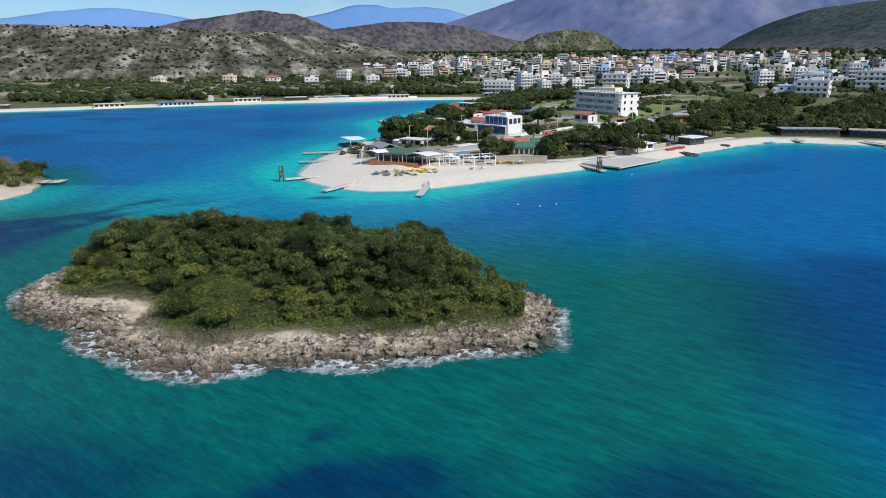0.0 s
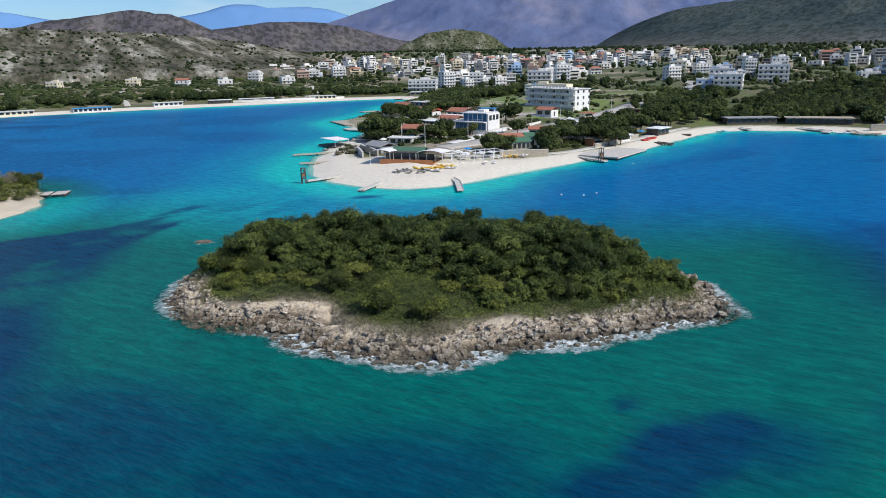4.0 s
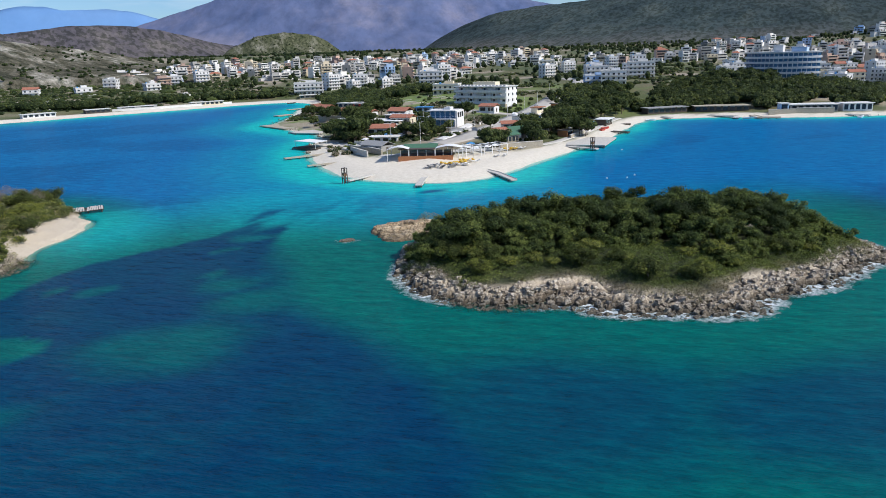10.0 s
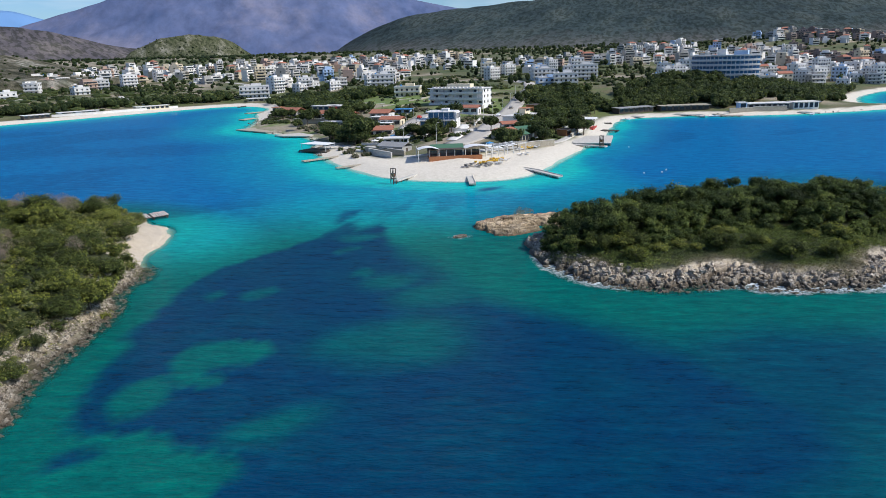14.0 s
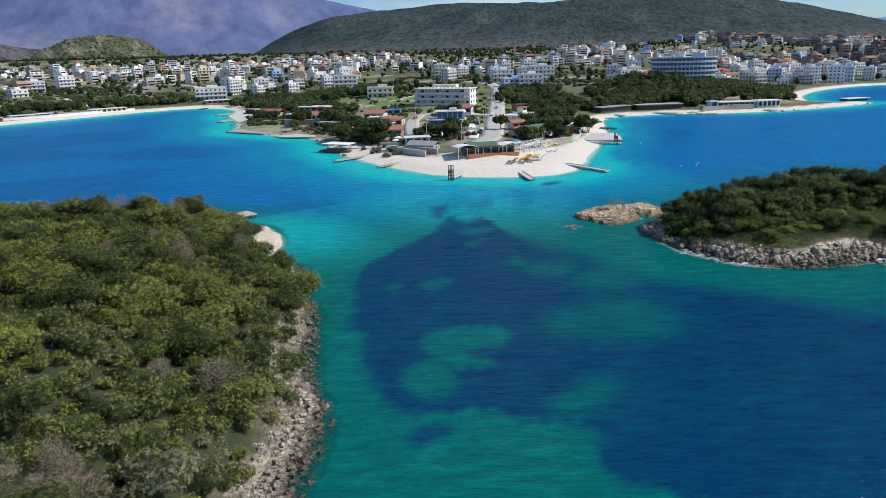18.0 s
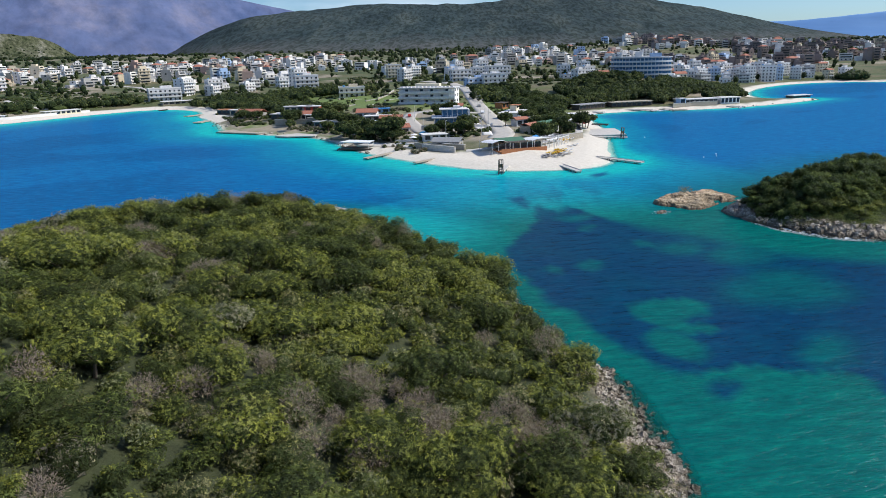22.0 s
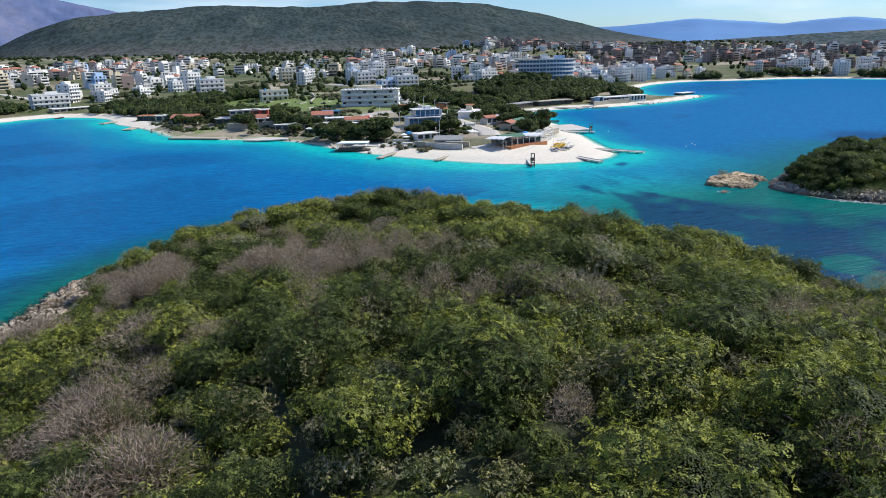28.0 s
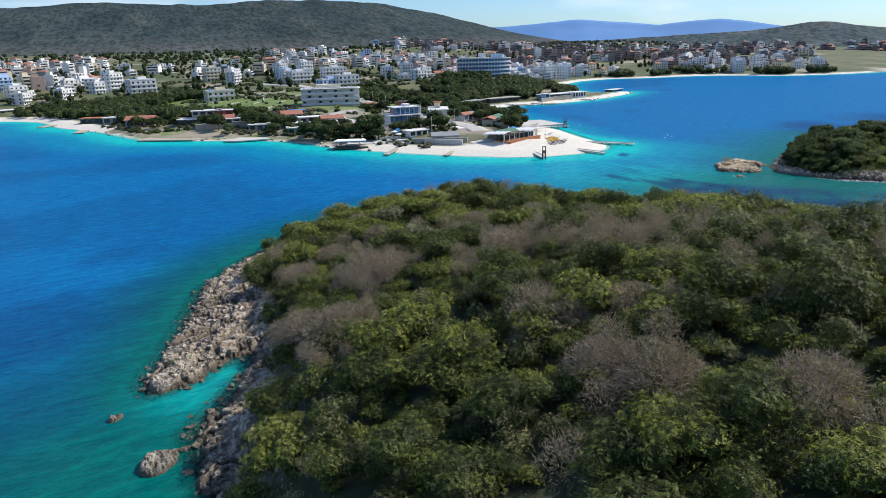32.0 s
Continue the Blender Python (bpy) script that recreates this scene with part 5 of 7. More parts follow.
REDPAINT = plain("red_paint", (0.55, 0.06, 0.04), 0.6, vary=0.15)
GREYPLASTIC = plain("grey_fabric", (0.30, 0.30, 0.30), 0.8, vary=0.2)


def glass_material(name, tint):
    m, n, l, b = material(name)
    l.new(ramp(n, l, texture(n, l, 0.7, 4), [(0.3, tint), (0.7, tuple(min(1, c * 1.8 + 0.01) for c in tint))]), b.inputs["Base Color"])
    b.inputs["Roughness"].default_value, b.inputs["Metallic"].default_value = 0.12, 0.0
    b.inputs["Specular IOR Level"].default_value = 0.6
    return m


PANE = glass_material("window_pane", (0.02, 0.025, 0.03))
BLUEPANE = glass_material("blue_glass", (0.03, 0.09, 0.17))


def box(bm, x0, y0, z0, x1, y1, z1, m=None):
    v = [bm.verts.new((m @ Vector(p)) if m else p) for p in ((x0, y0, z0), (x1, y0, z0), (x1, y1, z0), (x0, y1, z0), (x0, y0, z1), (x1, y0, z1), (x1, y1, z1), (x0, y1, z1))]
    for f in ((3, 2, 1, 0), (4, 5, 6, 7), (0, 1, 5, 4), (1, 2, 6, 5), (2, 3, 7, 6), (3, 0, 4, 7)):
        bm.faces.new([v[k] for k in f])


def boxes(*sizes):
    bm = bmesh.new()
    for s in sizes:
        box(bm, *s)
    return bm


def gable(x0, y0, x1, y1, z0, z1, over=0.4):
    """A gable roof with its ridge along x and a thickness."""
    bm, ym, t = bmesh.new(), (y0 + y1) / 2, 0.18
    prof = [(y0 - over, z0), (ym, z1), (y1 + over, z0), (y1 + over, z0 - t), (ym, z1 - t), (y0 - over, z0 - t)]
    a, b = [[bm.verts.new((x, y, z)) for y, z in prof] for x in (x0 - over, x1 + over)]
    for k in range(6):
        bm.faces.new((a[k], a[(k + 1) % 6], b[(k + 1) % 6], b[k]))
    for s in (a, b):
        bm.faces.new((s[0], s[1], s[4], s[5]))
        bm.faces.new((s[1], s[2], s[3], s[4]))
    return bm


SHARED = {}


def shared_box(name, key, size, mat, parent, at):
    """A box part that shares its mesh with its alikes; at: its middle."""
    if (key, size) not in SHARED:
        x, y, z = (s / 2 for s in size)
        bm = boxes((-x, -y, -z, x, y, z))
        me = bpy.data.meshes.new(name)
        bm.to_mesh(me)
        bm.free()
        me.materials.append(mat)
        SHARED[key, size] = me
    ob = new(name, SHARED[key, size])
    ob.parent = parent
    ob.location = at
    return ob


def house(label, w, d, floors, wall, balcony=True, roof="flat", per=3, sides=True, tank=True, storey=3.0, glass=PANE, seed=0):
    """A town house: walls, a slab at each storey with its balcony, each window, parapet or tiled roof, water tank."""
    ob = tagged(new("house"), label, "house")
    h, r = floors * storey, random.Random(seed)
    part("wall", boxes((-w / 2, -d / 2, -3, w / 2, d / 2, h)), wall, ob)
    for k in range(1, floors):
        out = 1.3 if balcony else 0.25
        part("floor_slab", boxes((-w / 2 - 0.15, -d / 2 - out, k * storey - 0.2, w / 2 + 0.15, -d / 2 - 0.003, k * storey)), SLAB, ob)
        if balcony:
            part("balcony_rail", boxes((-w / 2 - 0.15, -d / 2 - out, k * storey, w / 2 + 0.15, -d / 2 - out + 0.12, k * storey + 0.85)), wall if r.random() < 0.5 else SLAB, ob)
    for k in range(floors):
        for j in range(per):
            x = -w / 2 + w * (j + 0.5) / per
            shared_box("window", "pane", (1.1 if j % 2 else 1.6, 0.14, 1.6), glass, ob, (x, -d / 2 - 0.04, k * storey + 1.3))
        if sides:
            for j in range(2):
                for s in (-1, 1):
                    shared_box("window", "side", (0.14, 1.2, 1.4), glass, ob, (s * (w / 2 + 0.05), -d / 4 + j * d / 2, k * storey + 1.6))
    if roof == "flat":
        part("parapet", boxes((-w / 2 - 0.2, -d / 2 - 0.2, h, w / 2 + 0.2, -d / 2 + 0.1, h + 0.8), (-w / 2 - 0.2, d / 2 - 0.1, h, w / 2 + 0.2, d / 2 + 0.2, h + 0.8),
                              (-w / 2 - 0.2, -d / 2 + 0.1, h, -w / 2 + 0.1, d / 2 - 0.1, h + 0.8), (w / 2 - 0.1, -d / 2 + 0.1, h, w / 2 + 0.2, d / 2 - 0.1, h + 0.8)), SLAB, ob)
        part("stair_house", boxes((-w * 0.1, 0, h + 0.004, w * 0.25, d * 0.35, h + 2.3)), wall, ob)
        if tank:
            bm = bmesh.new()
            limb(bm, (-w * 0.3, d * 0.2, h), (-w * 0.3, d * 0.2, h + 1.5), 0.7, 0.7, 10)
            part("water_tank", bm, BLUEPLASTIC if r.random() < 0.35 else SLAB, ob)
    else:
        part("roof", gable(-w / 2, -d / 2, w / 2, d / 2, h + 0.15, h + d * 0.22), TILE, ob)
    return ob


HOUSES = [house("white three-storey house with balconies", 12, 10, 3, WHITE, seed=1), house("white four-storey apartment house with balconies", 14, 11, 4, WHITE, per=4, seed=2),
          house("cream two-storey house with a flat roof", 11, 9, 2, CREAM, seed=3), house("white house with a red tiled roof", 12, 9, 2, WHITE, roof="tile", tank=False, seed=4),
          house("salmon-coloured house with white balconies", 11, 9, 3, PINK, seed=5), house("unfinished grey concrete house with open balconies", 12, 10, 3, GREYWALL, seed=6),
          house("white two-storey villa with a roof terrace", 13, 10, 2, WHITE, per=3, seed=7), house("tall white apartment house with five storeys", 13, 12, 5, WHITE, per=4, seed=8),
          house("pale blue and white apartment house", 13, 10, 4, PALEBLUE, per=4, glass=BLUEPANE, seed=9), house("cream house with a red tiled roof", 10, 9, 3, CREAM, roof="tile", tank=False, seed=10)]
WEIGHT = np.array([5, 4, 2, 1.6, 1.2, 1.4, 3, 2.4, 0.8, 1.0])


def town_spots():
    r = np.random.default_rng(401)
    X, Y = np.meshgrid(np.arange(-330, 1500, 20.0), np.arange(-260, 1600, 20.0))
    X, Y = (X + r.uniform(-8.5, 8.5, X.shape)).ravel(), (Y + r.uniform(-8.5, 8.5, Y.shape)).ravel()
    d, far, turn = inland(X, Y, MAINLAND), np.hypot(X, Y), np.degrees(np.arctan2(X, Y))
    start = np.interp(turn, [-14, -8, -2, 4, 8, 14, 22, 28, 34, 40, 50, 60, 105], [900, 790, 740, 620, 600, 590, 560, 500, 470, 455, 470, 520, 520])
    k = (d > 22) & (far > start) & (far < np.interp(turn, [-14, 20, 45, 60, 105], [1100, 1120, 1150, 1450, 1500])) & (turn > -13) & (turn < 106)
    k &= fnoise(X, Y, 90, 2, 403) > np.interp(far, [450, 800, 1400], [0.40, 0.50, 0.58])
    for cx, cy, q in ((-20, 800, 0), (250, 330, 60), (65, 345, 40), (75, 430, 62), (190, 392, 24), (86, 447, 26), (28, 612, 26), (262, 462, 40)):
        k &= np.hypot(X - cx, Y - cy) > q
    gap = np.degrees(np.arctan2(X + 264, Y - 118))
    k &= ~((gap > 40.5) & (gap < 52) & (np.hypot(X + 264, Y - 118) > 590)) | (r.random(len(X)) < 0.12)
    return X[k], Y[k], far[k], r


tx, ty, tfar, rtown = town_spots()
order = np.argsort(tfar)
made = set()
for i in order[:104]:
    kind = int(rtown.choice(10, p=WEIGHT / WEIGHT.sum()))
    face = math.degrees(math.atan2(-tx[i] - 120, -(ty[i] - 80)))
    m = pose(tx[i], ty[i], ground_z(tx[i], ty[i]) - 0.3, 0, 0, -(face + 180) + 26 + rtown.normal() * 20) @ Matrix.Diagonal((rtown.uniform(0.62, 1.0), rtown.uniform(0.7, 0.95), rtown.uniform(0.78, 0.98), 1))
    if kind in made:
        h = copy_thing(HOUSES[kind], pose(0, 0, 0))
        h.matrix_basis = m
    else:
        made.add(kind)
        HOUSES[kind].matrix_world = m
        tagged(HOUSES[kind], group="houses of the town")


def far_houses(name, label, spots, wall, seed):
    """Houses too far off to count, joined: walls, slabs, dark window openings, and dark bands for the shade in loggias.
    """
    r, body, dark, tiles = np.random.default_rng(seed), bmesh.new(), bmesh.new(), bmesh.new()
    for x, y in spots:
        w, d, f = r.uniform(7, 14.5), r.uniform(6.5, 10), int(r.choice([1, 2, 2, 3, 3, 3, 4, 5]))
        face = math.degrees(math.atan2(-x - 120, -(y - 80)))
        m = pose(x, y, ground_z(x, y) - 0.5, 0, 0, -(face + 180) + 26 + r.normal() * 30)
        box(body, -w / 2, -d / 2, -2, w / 2, d / 2, f * 3, m)
        u = r.random()
        if u < 0.12:
            tip = [tiles.verts.new(m @ Vector(p)) for p in ((-w / 2 - 0.4, -d / 2 - 0.4, f * 3), (w / 2 + 0.4, -d / 2 - 0.4, f * 3), (w / 2 + 0.4, d / 2 + 0.4, f * 3), (-w / 2 - 0.4, d / 2 + 0.4, f * 3), (-w / 4, 0, f * 3 + 1.9), (w / 4, 0, f * 3 + 1.9))]
            for q in ((0, 1, 5, 4), (1, 2, 5), (2, 3, 4, 5), (3, 0, 4), (3, 2, 1, 0)):
                tiles.faces.new([tip[j] for j in q])
        elif u < 0.75:
            box(body, -w * r.uniform(0.05, 0.4), -d * 0.1, f * 3 + 0.01, w * r.uniform(0.1, 0.45), d * 0.4, f * 3 + r.uniform(1.6, 3.0), m)
        if r.random() < 0.5:
            s, g = (-1 if r.random() < 0.5 else 1), max(1, f - int(r.integers(1, 3)))
            box(body, s * w / 2 + 0.02, -d * 0.3, -2, s * (w / 2 + r.uniform(3, 7)), d * 0.45, g * 3 - 0.4, m)
        for k in range(f):
            if k:
                box(body, -w / 2 - 0.1, -d / 2 - 1.1, k * 3 - 0.15, w / 2 + 0.1, -d / 2 - 0.01, k * 3 + 0.7, m)
            # Most storeys get one long dark strip in place of the loggia's shade.
            if r.random() < 0.75:
                u = r.uniform(0.28, 0.48) * w
                box(dark, -u, -d / 2 - 0.08, k * 3 + 0.8, u, -d / 2 + 0.2, k * 3 + 2.2, m)
                continue
            for j in range(3):
                u = -w / 2 + w * (j + 0.5) / 3
                box(dark, u - (0.6, 0.9, 0.5)[j], -d / 2 - 0.08, k * 3 + 0.75, u + (0.6, 0.9, 0.5)[j], -d / 2 + 0.2, k * 3 + 2.3, m)
            for s in (-1, 1):
                box(dark, s * w / 2 - 0.1, -0.8, k * 3 + 0.9, s * w / 2 + 0.1, 0.8, k * 3 + 2.4, m)
    ob = tagged(new(name), label, "houses", kind="stuff")
    part("walls", body, wall, ob)
    part("windows", dark, PANE, ob)
    part("tiled_roofs", tiles, TILE, ob)
    return ob


rest = order[104:]
cols = rtown.choice(5, len(rest), p=[0.63, 0.12, 0.10, 0.12, 0.03])
east = np.degrees(np.arctan2(tx[rest], ty[rest])) > 50
cols = np.where(east & (rtown.random(len(rest)) < 0.62), 5, cols)
for k, (wall, word) in enumerate(((FAR_WHITE, "white"), (FAR_CREAM, "cream"), (FAR_PINK, "salmon"), (GREYWALL, "grey unfinished"), (PALEBLUE, "pale blue"), (FAR_HAZY, "dusty brown"))):
    far_houses("distant_houses", "many distant %s houses on the slope" % word, [(tx[i], ty[i]) for i in rest[cols == k]], wall, 411 + k)
for x, y, kind in ((-190, 700, 3), (-150, 690, 6), (-240, 720, 2), (-130, 760, 0), (-300, 690, 2), (-95, 720, 6), (-45, 800, 1)):
    h = copy_thing(HOUSES[kind], pose(0, 0, 0))
    h.matrix_basis = pose(x, y, ground_z(x, y) - 0.3, 0, 0, rtown.uniform(-25, 25))


# ---- the long hotel ----
def long_hotel():
    w, d, ob = 32.0, 11.0, tagged(new("hotel"), "long white three-storey hotel with continuous balconies", "hotel")
    part("wall", boxes((0, 0, -4, w, d, 9.0)), WHITE, ob)
    part("plinth", boxes((-0.3, -1.6, -4, w + 0.3, -0.004, 0.35)), STONE, ob)
    for k in range(3):
        z = 0.4 + 2.9 * k
        part("balcony", boxes((-0.2, -1.5, z - 0.12, w + 0.2, -0.004, z + 0.12), (-0.2, -1.5, z + 0.12, w + 0.2, -1.35, z + 1.15)), SLAB, ob)
        for j in range(11):
            if (j * 7 + k * 4) % 5 < 2:
                shared_box("window", "hotel_window", (1.6, 0.14, 1.9), PANE, ob, (1.5 + j * 2.9, -0.05, z + 1.25))
            if j < 10:
                shared_box("divider", "hotel_divider", (0.15, 1.3, 2.5), WHITE, ob, (2.95 + j * 2.9, -0.68, z + 1.38))
        for j in range(3):
            shared_box("window", "hotel_end_window", (0.14, 1.0, 1.3), PANE, ob, (w + 0.05, 2.2 + j * 4.2, z + 1.7))
    part("cornice", boxes((-0.6, -1.9, 9.0, w + 0.6, d + 0.5, 9.3)), SLAB, ob)
    for j in range(14):
        part("roof_panel", boxes((0.8 + j * 2.2, 1.0, 9.304, 2.3 + j * 2.2, 3.0, 9.9)), SLAB, ob)
    part("roof_room", boxes((8, 5, 9.304, 22, 10, 11.2)), CREAM, ob)
    ob.matrix_world = pose(55.5, 363, 7.0, 0, 0, math.degrees(math.atan2(334.5 - 363, 73 - 55.5)))
    return ob


long_hotel()


def round_hotel():
    """Five curved storeys of white parapets over dark windows."""
    ob, R, n = tagged(new("hotel"), "white hotel with five curved storeys on the bluff", "hotel"), 30.0, 26
    half = radians(46)

    def ring(r0, r1, z0, z1, a0=-half, a1=half, steps=n):
        bm = bmesh.new()
        rows = [[bm.verts.new((r * math.sin(a), R - r * math.cos(a), z)) for r, z in ((r1, z0), (r1, z1), (r0, z1), (r0, z0))] for a in (a0 + (a1 - a0) * k / steps for k in range(steps + 1))]
        for p, q in zip(rows, rows[1:]):
            for k in range(4):
                bm.faces.new((p[k], p[(k + 1) % 4], q[(k + 1) % 4], q[k]))
        bm.faces.new(rows[0])
        bm.faces.new(rows[-1][::-1])
        return bm

    part("wall", ring(R - 16, R - 1.4, -3, 14.7), WHITE, ob)
    for k in range(5):
        z = 2.95 * k
        if k:
            part("balcony", ring(R - 1.396, R, z - 0.2, z + 1.0), WHITE, ob)
        for j in range(18):
            a = -half * 0.95 + 1.9 * half * j / 17
            w = shared_box("window", "round_window", (2.2, 0.2, 1.9), BLUEPANE if k < 2 else PANE, ob, ((R - 1.36) * math.sin(a), R - (R - 1.36) * math.cos(a), z + 1.7))
            w.rotation_euler = (0, 0, a)
    part("parapet", ring(R - 14.7, R + 0.1, 14.7, 15.4), WHITE, ob)
    part("stair_tower", boxes((-4, 5, 15.4, 1, 10, 19.0)), WHITE, ob)
    part("roof_room", boxes((6, 4, 15.4, 14, 10, 17.8)), PALEBLUE, ob)
    part("pergola", boxes((-16, 4, 15.4, -15.7, 4.3, 17.6), (-10, 4, 15.4, -9.7, 4.3, 17.6), (-16, 4, 17.6, -9.7, 9, 17.8)), WHITE, ob)
    ob.matrix_world = pose(244, 322, 12.8, 0, 0, -62)
    return ob


round_hotel()


def block(label, x, y, w, d, floors, turn, wall=WHITE, per=5, glass=PANE, lift=0.0, **more):
    h = house(label, w, d, floors, wall, per=per, glass=glass, **more)
    h.matrix_world = pose(x, y, ground_z(x, y) - 0.3 + lift, 0, 0, turn)
    return h


block("white apartment block with five rows of balconies", 262, 470, 20, 12, 4, -32, per=6, seed=21)
block("white apartment block with long balconies", 232, 486, 17, 12, 3, -30, per=5, seed=22)
block("white four-storey block above the wood", 200, 420, 17, 10, 3, -35, per=5, seed=23)
block("blue and white villa behind the trees", 196, 432, 20, 10, 2, -25, PALEBLUE, per=5, glass=BLUEPANE, seed=24)
block("white hotel with arched windows by the bay", 28, 612, 24, 11, 3, -15, per=7, glass=BLUEPANE, seed=25)
block("pale yellow hall with tall panels", 86, 447, 17, 11, 2, -36, CREAM, per=5, seed=26)
block("white and blue hotel with stepped storeys", 112, 540, 18, 12, 4, -25, WHITE, per=5, glass=BLUEPANE, seed=27)
block("cream apartment house with a yellow top", 252, 596, 14, 11, 4, -30, CREAM, per=4, seed=28)
block("white house above the far beach", -74, 782, 18, 11, 3, -5, WHITE, per=5, seed=29)
block("grey house on the slope", -112, 888, 16, 10, 3, 0, GREYWALL, per=4, seed=30)

# ---- roads ----
def strip(name, label, way, wide, mat, lift=0.12):
    """A ribbon laid over the ground along a bent line, with edges turned down."""
    pts = []
    for (ax, ay), (bx, by) in zip(way, way[1:]):
        n = max(1, int(math.hypot(bx - ax, by - ay) / 2.5))
        pts += [(ax + (bx - ax) * k / n, ay + (by - ay) * k / n) for k in range(n)]
    pts.append(way[-1])
    P = np.array(pts)
    for _ in range(4):
        P[1:-1] = 0.25 * P[:-2] + 0.5 * P[1:-1] + 0.25 * P[2:]
    t = np.gradient(P, axis=0)
    t /= np.linalg.norm(t, axis=1, keepdims=True)
    s = np.stack([-t[:, 1], t[:, 0]], -1)
    V, cols = [], (-0.5, -0.495, -0.25, 0, 0.25, 0.495, 0.5)
    for c in cols:
        Q = P + s * c * wide
        z = mainland_height(Q[:, 0], Q[:, 1]) + (lift if abs(c) < 0.498 else -0.6)
        V.append(np.stack([Q[:, 0], Q[:, 1], z], -1))
    V, n = np.concatenate(V), len(P)
    F = [(a * n + k, a * n + k + 1, (a + 1) * n + k + 1, (a + 1) * n + k) for a in range(len(cols) - 1) for k in range(n - 1)]
    return tagged(new(name, raw_mesh(name, V, np.array(F)[:, ::-1], mat)), label, "road", kind="structure")


strip("road", "pale worn road climbing past the hotel", ROAD, 9.0, ASPHALT)
strip("road_side", "pale side road behind the trees", SIDE_ROAD, 7.0, ASPHALT, 0.16)
strip("path", "pale dirt track on the slope", [(30, 620), (45, 680), (60, 740), (50, 800)], 5.0, CONCRETE)
strip("path_slope", "pale dirt track down to the far beach", [(-196, 540), (-205, 566), (-222, 596), (-226, 640)], 4.5, CONCRETE)
strip("path_field", "pale footpath on the dry slope", [(-160, 566), (-174, 598), (-168, 640), (-140, 690)], 3.5, CONCRETE)
strip("path_villa", "pale curved ramp beside the villa garden", [(-4, 243), (5, 252), (11, 262), (17, 268), (26, 280)], 4.0, SLAB, 0.2)
strip("path_town", "pale dirt track between fields", [(-60, 600), (-70, 660), (-55, 720)], 4.5, CONCRETE)


# ---- jetties ----
def jetty(label, way, wide, top=0.75, mat=CONCRETE, posts=True):
    """A narrow landing stage: one slab for each straight, with posts below."""
    ob = tagged(new("jetty"), label, "jetty", group="jetties")
    for k, ((ax, ay), (bx, by)) in enumerate(zip(way, way[1:])):
        n, a = math.hypot(bx - ax, by - ay), math.atan2(by - ay, bx - ax)
        deck = part("deck", boxes((-0.1, -wide / 2, top - 0.3 - 0.004 * k, n + 0.1, wide / 2, top - 0.004 * k)), mat, ob)
        deck.matrix_local = pose(ax, ay, 0, 0, 0, math.degrees(a))
        part("curb", boxes((0, wide / 2 - 0.15, top - 0.004 * k, n, wide / 2 - 0.02, top + 0.18)), mat, deck)
        for j in range(int(n / 3.2) + 1 if posts else 0):
            for s in (-0.4, 0.4):
                bm = bmesh.new()
                limb(bm, (min(n, j * 3.2 + 0.3), s * wide, -2.5), (min(n, j * 3.2 + 0.3), s * wide, top - 0.3), 0.16, 0.16, 7)
                part("post", bm, DARK, deck)
    return ob


jetty("long thin concrete jetty bending into the sea", [(-13.4, 199), (-10.8, 188), (-10.4, 184), (-11.6, 171.6)], 1.7)
jetty("short concrete stub jetty on the beach tip", [(-30, 190), (-36.6, 178)], 1.8)
jetty("low stone jetty by the watch tower", [(-38, 203.5), (-51, 195.6)], 1.6)
jetty("long low stone groyne from the beach", [(-28, 257), (-58.5, 251)], 2.0, mat=STONE)
jetty("narrow stone groyne beside the beach", [(-30, 232), (-55, 229.5)], 1.6, mat=STONE)
jetty("bent concrete jetty beside the wide pier", [(30, 226), (35, 222), (40.5, 208.5)], 1.9)
jetty("short dark wooden jetty by the trees", [(75, 248), (78, 241)], 1.8, mat=DARK)
jetty("short dark wooden jetty by the trees", [(92, 270), (98, 266)], 1.8, mat=DARK)
jetty("low concrete jetty at the bay beach", [(128, 288), (130, 277)], 2.2)
jetty("pale concrete jetty in the bay", [(150, 278), (156, 262), (151, 258)], 2.4)
jetty("stone jetty below the bluff", [(165, 262), (160, 252), (166, 246)], 2.6, mat=STONE)
jetty("small low jetty at the far beach", [(198, 238), (200, 228)], 2.0)
jetty("flat rocky quay by the bay", [(-20, 445), (-30, 438)], 5.0, 0.6, STONE)
jetty("small stone quay in the bay", [(-2, 490), (-14, 486)], 4.0, 0.6, STONE)


def plank_pier(label, x, y, long, wide, turn, top):
    """A weathered deck of loose boards on bearers and posts."""
    ob, r = tagged(new("pier"), label, "pier"), random.Random(571)
    for s in (0.15, 0.5, 0.85):
        part("bearer", boxes((0, wide * s - 0.12, top - 0.32, long, wide * s + 0.12, top - 0.1)), DARK, ob)
        for j in range(4):
            bm = bmesh.new()
            limb(bm, (0.4 + j * (long - 0.8) / 3, wide * s, -2.5), (0.4 + j * (long - 0.8) / 3, wide * s, top - 0.32), 0.14, 0.14, 7)
            part("post", bm, DARK, ob)
    n = int(long / 0.5)
    for j in range(n):
        if j not in (5, 11):
            board = shared_box("board", "pier_board", (0.36, wide, 0.09), STONE if j % 3 else CONCRETE, ob, (0.25 + j * 0.5, wide / 2 + r.uniform(-0.25, 0.25), top - 0.05 + r.uniform(0, 0.05)))
            board.rotation_euler = (0, r.uniform(-0.06, 0.06), r.uniform(-0.05, 0.05))
    ob.matrix_world = pose(x, y, 0, 0, 0, turn)
    return ob


plank_pier("weathered plank pier with missing boards at the island", -122, 189.2, 9.6, 5.0, 2, 0.85)


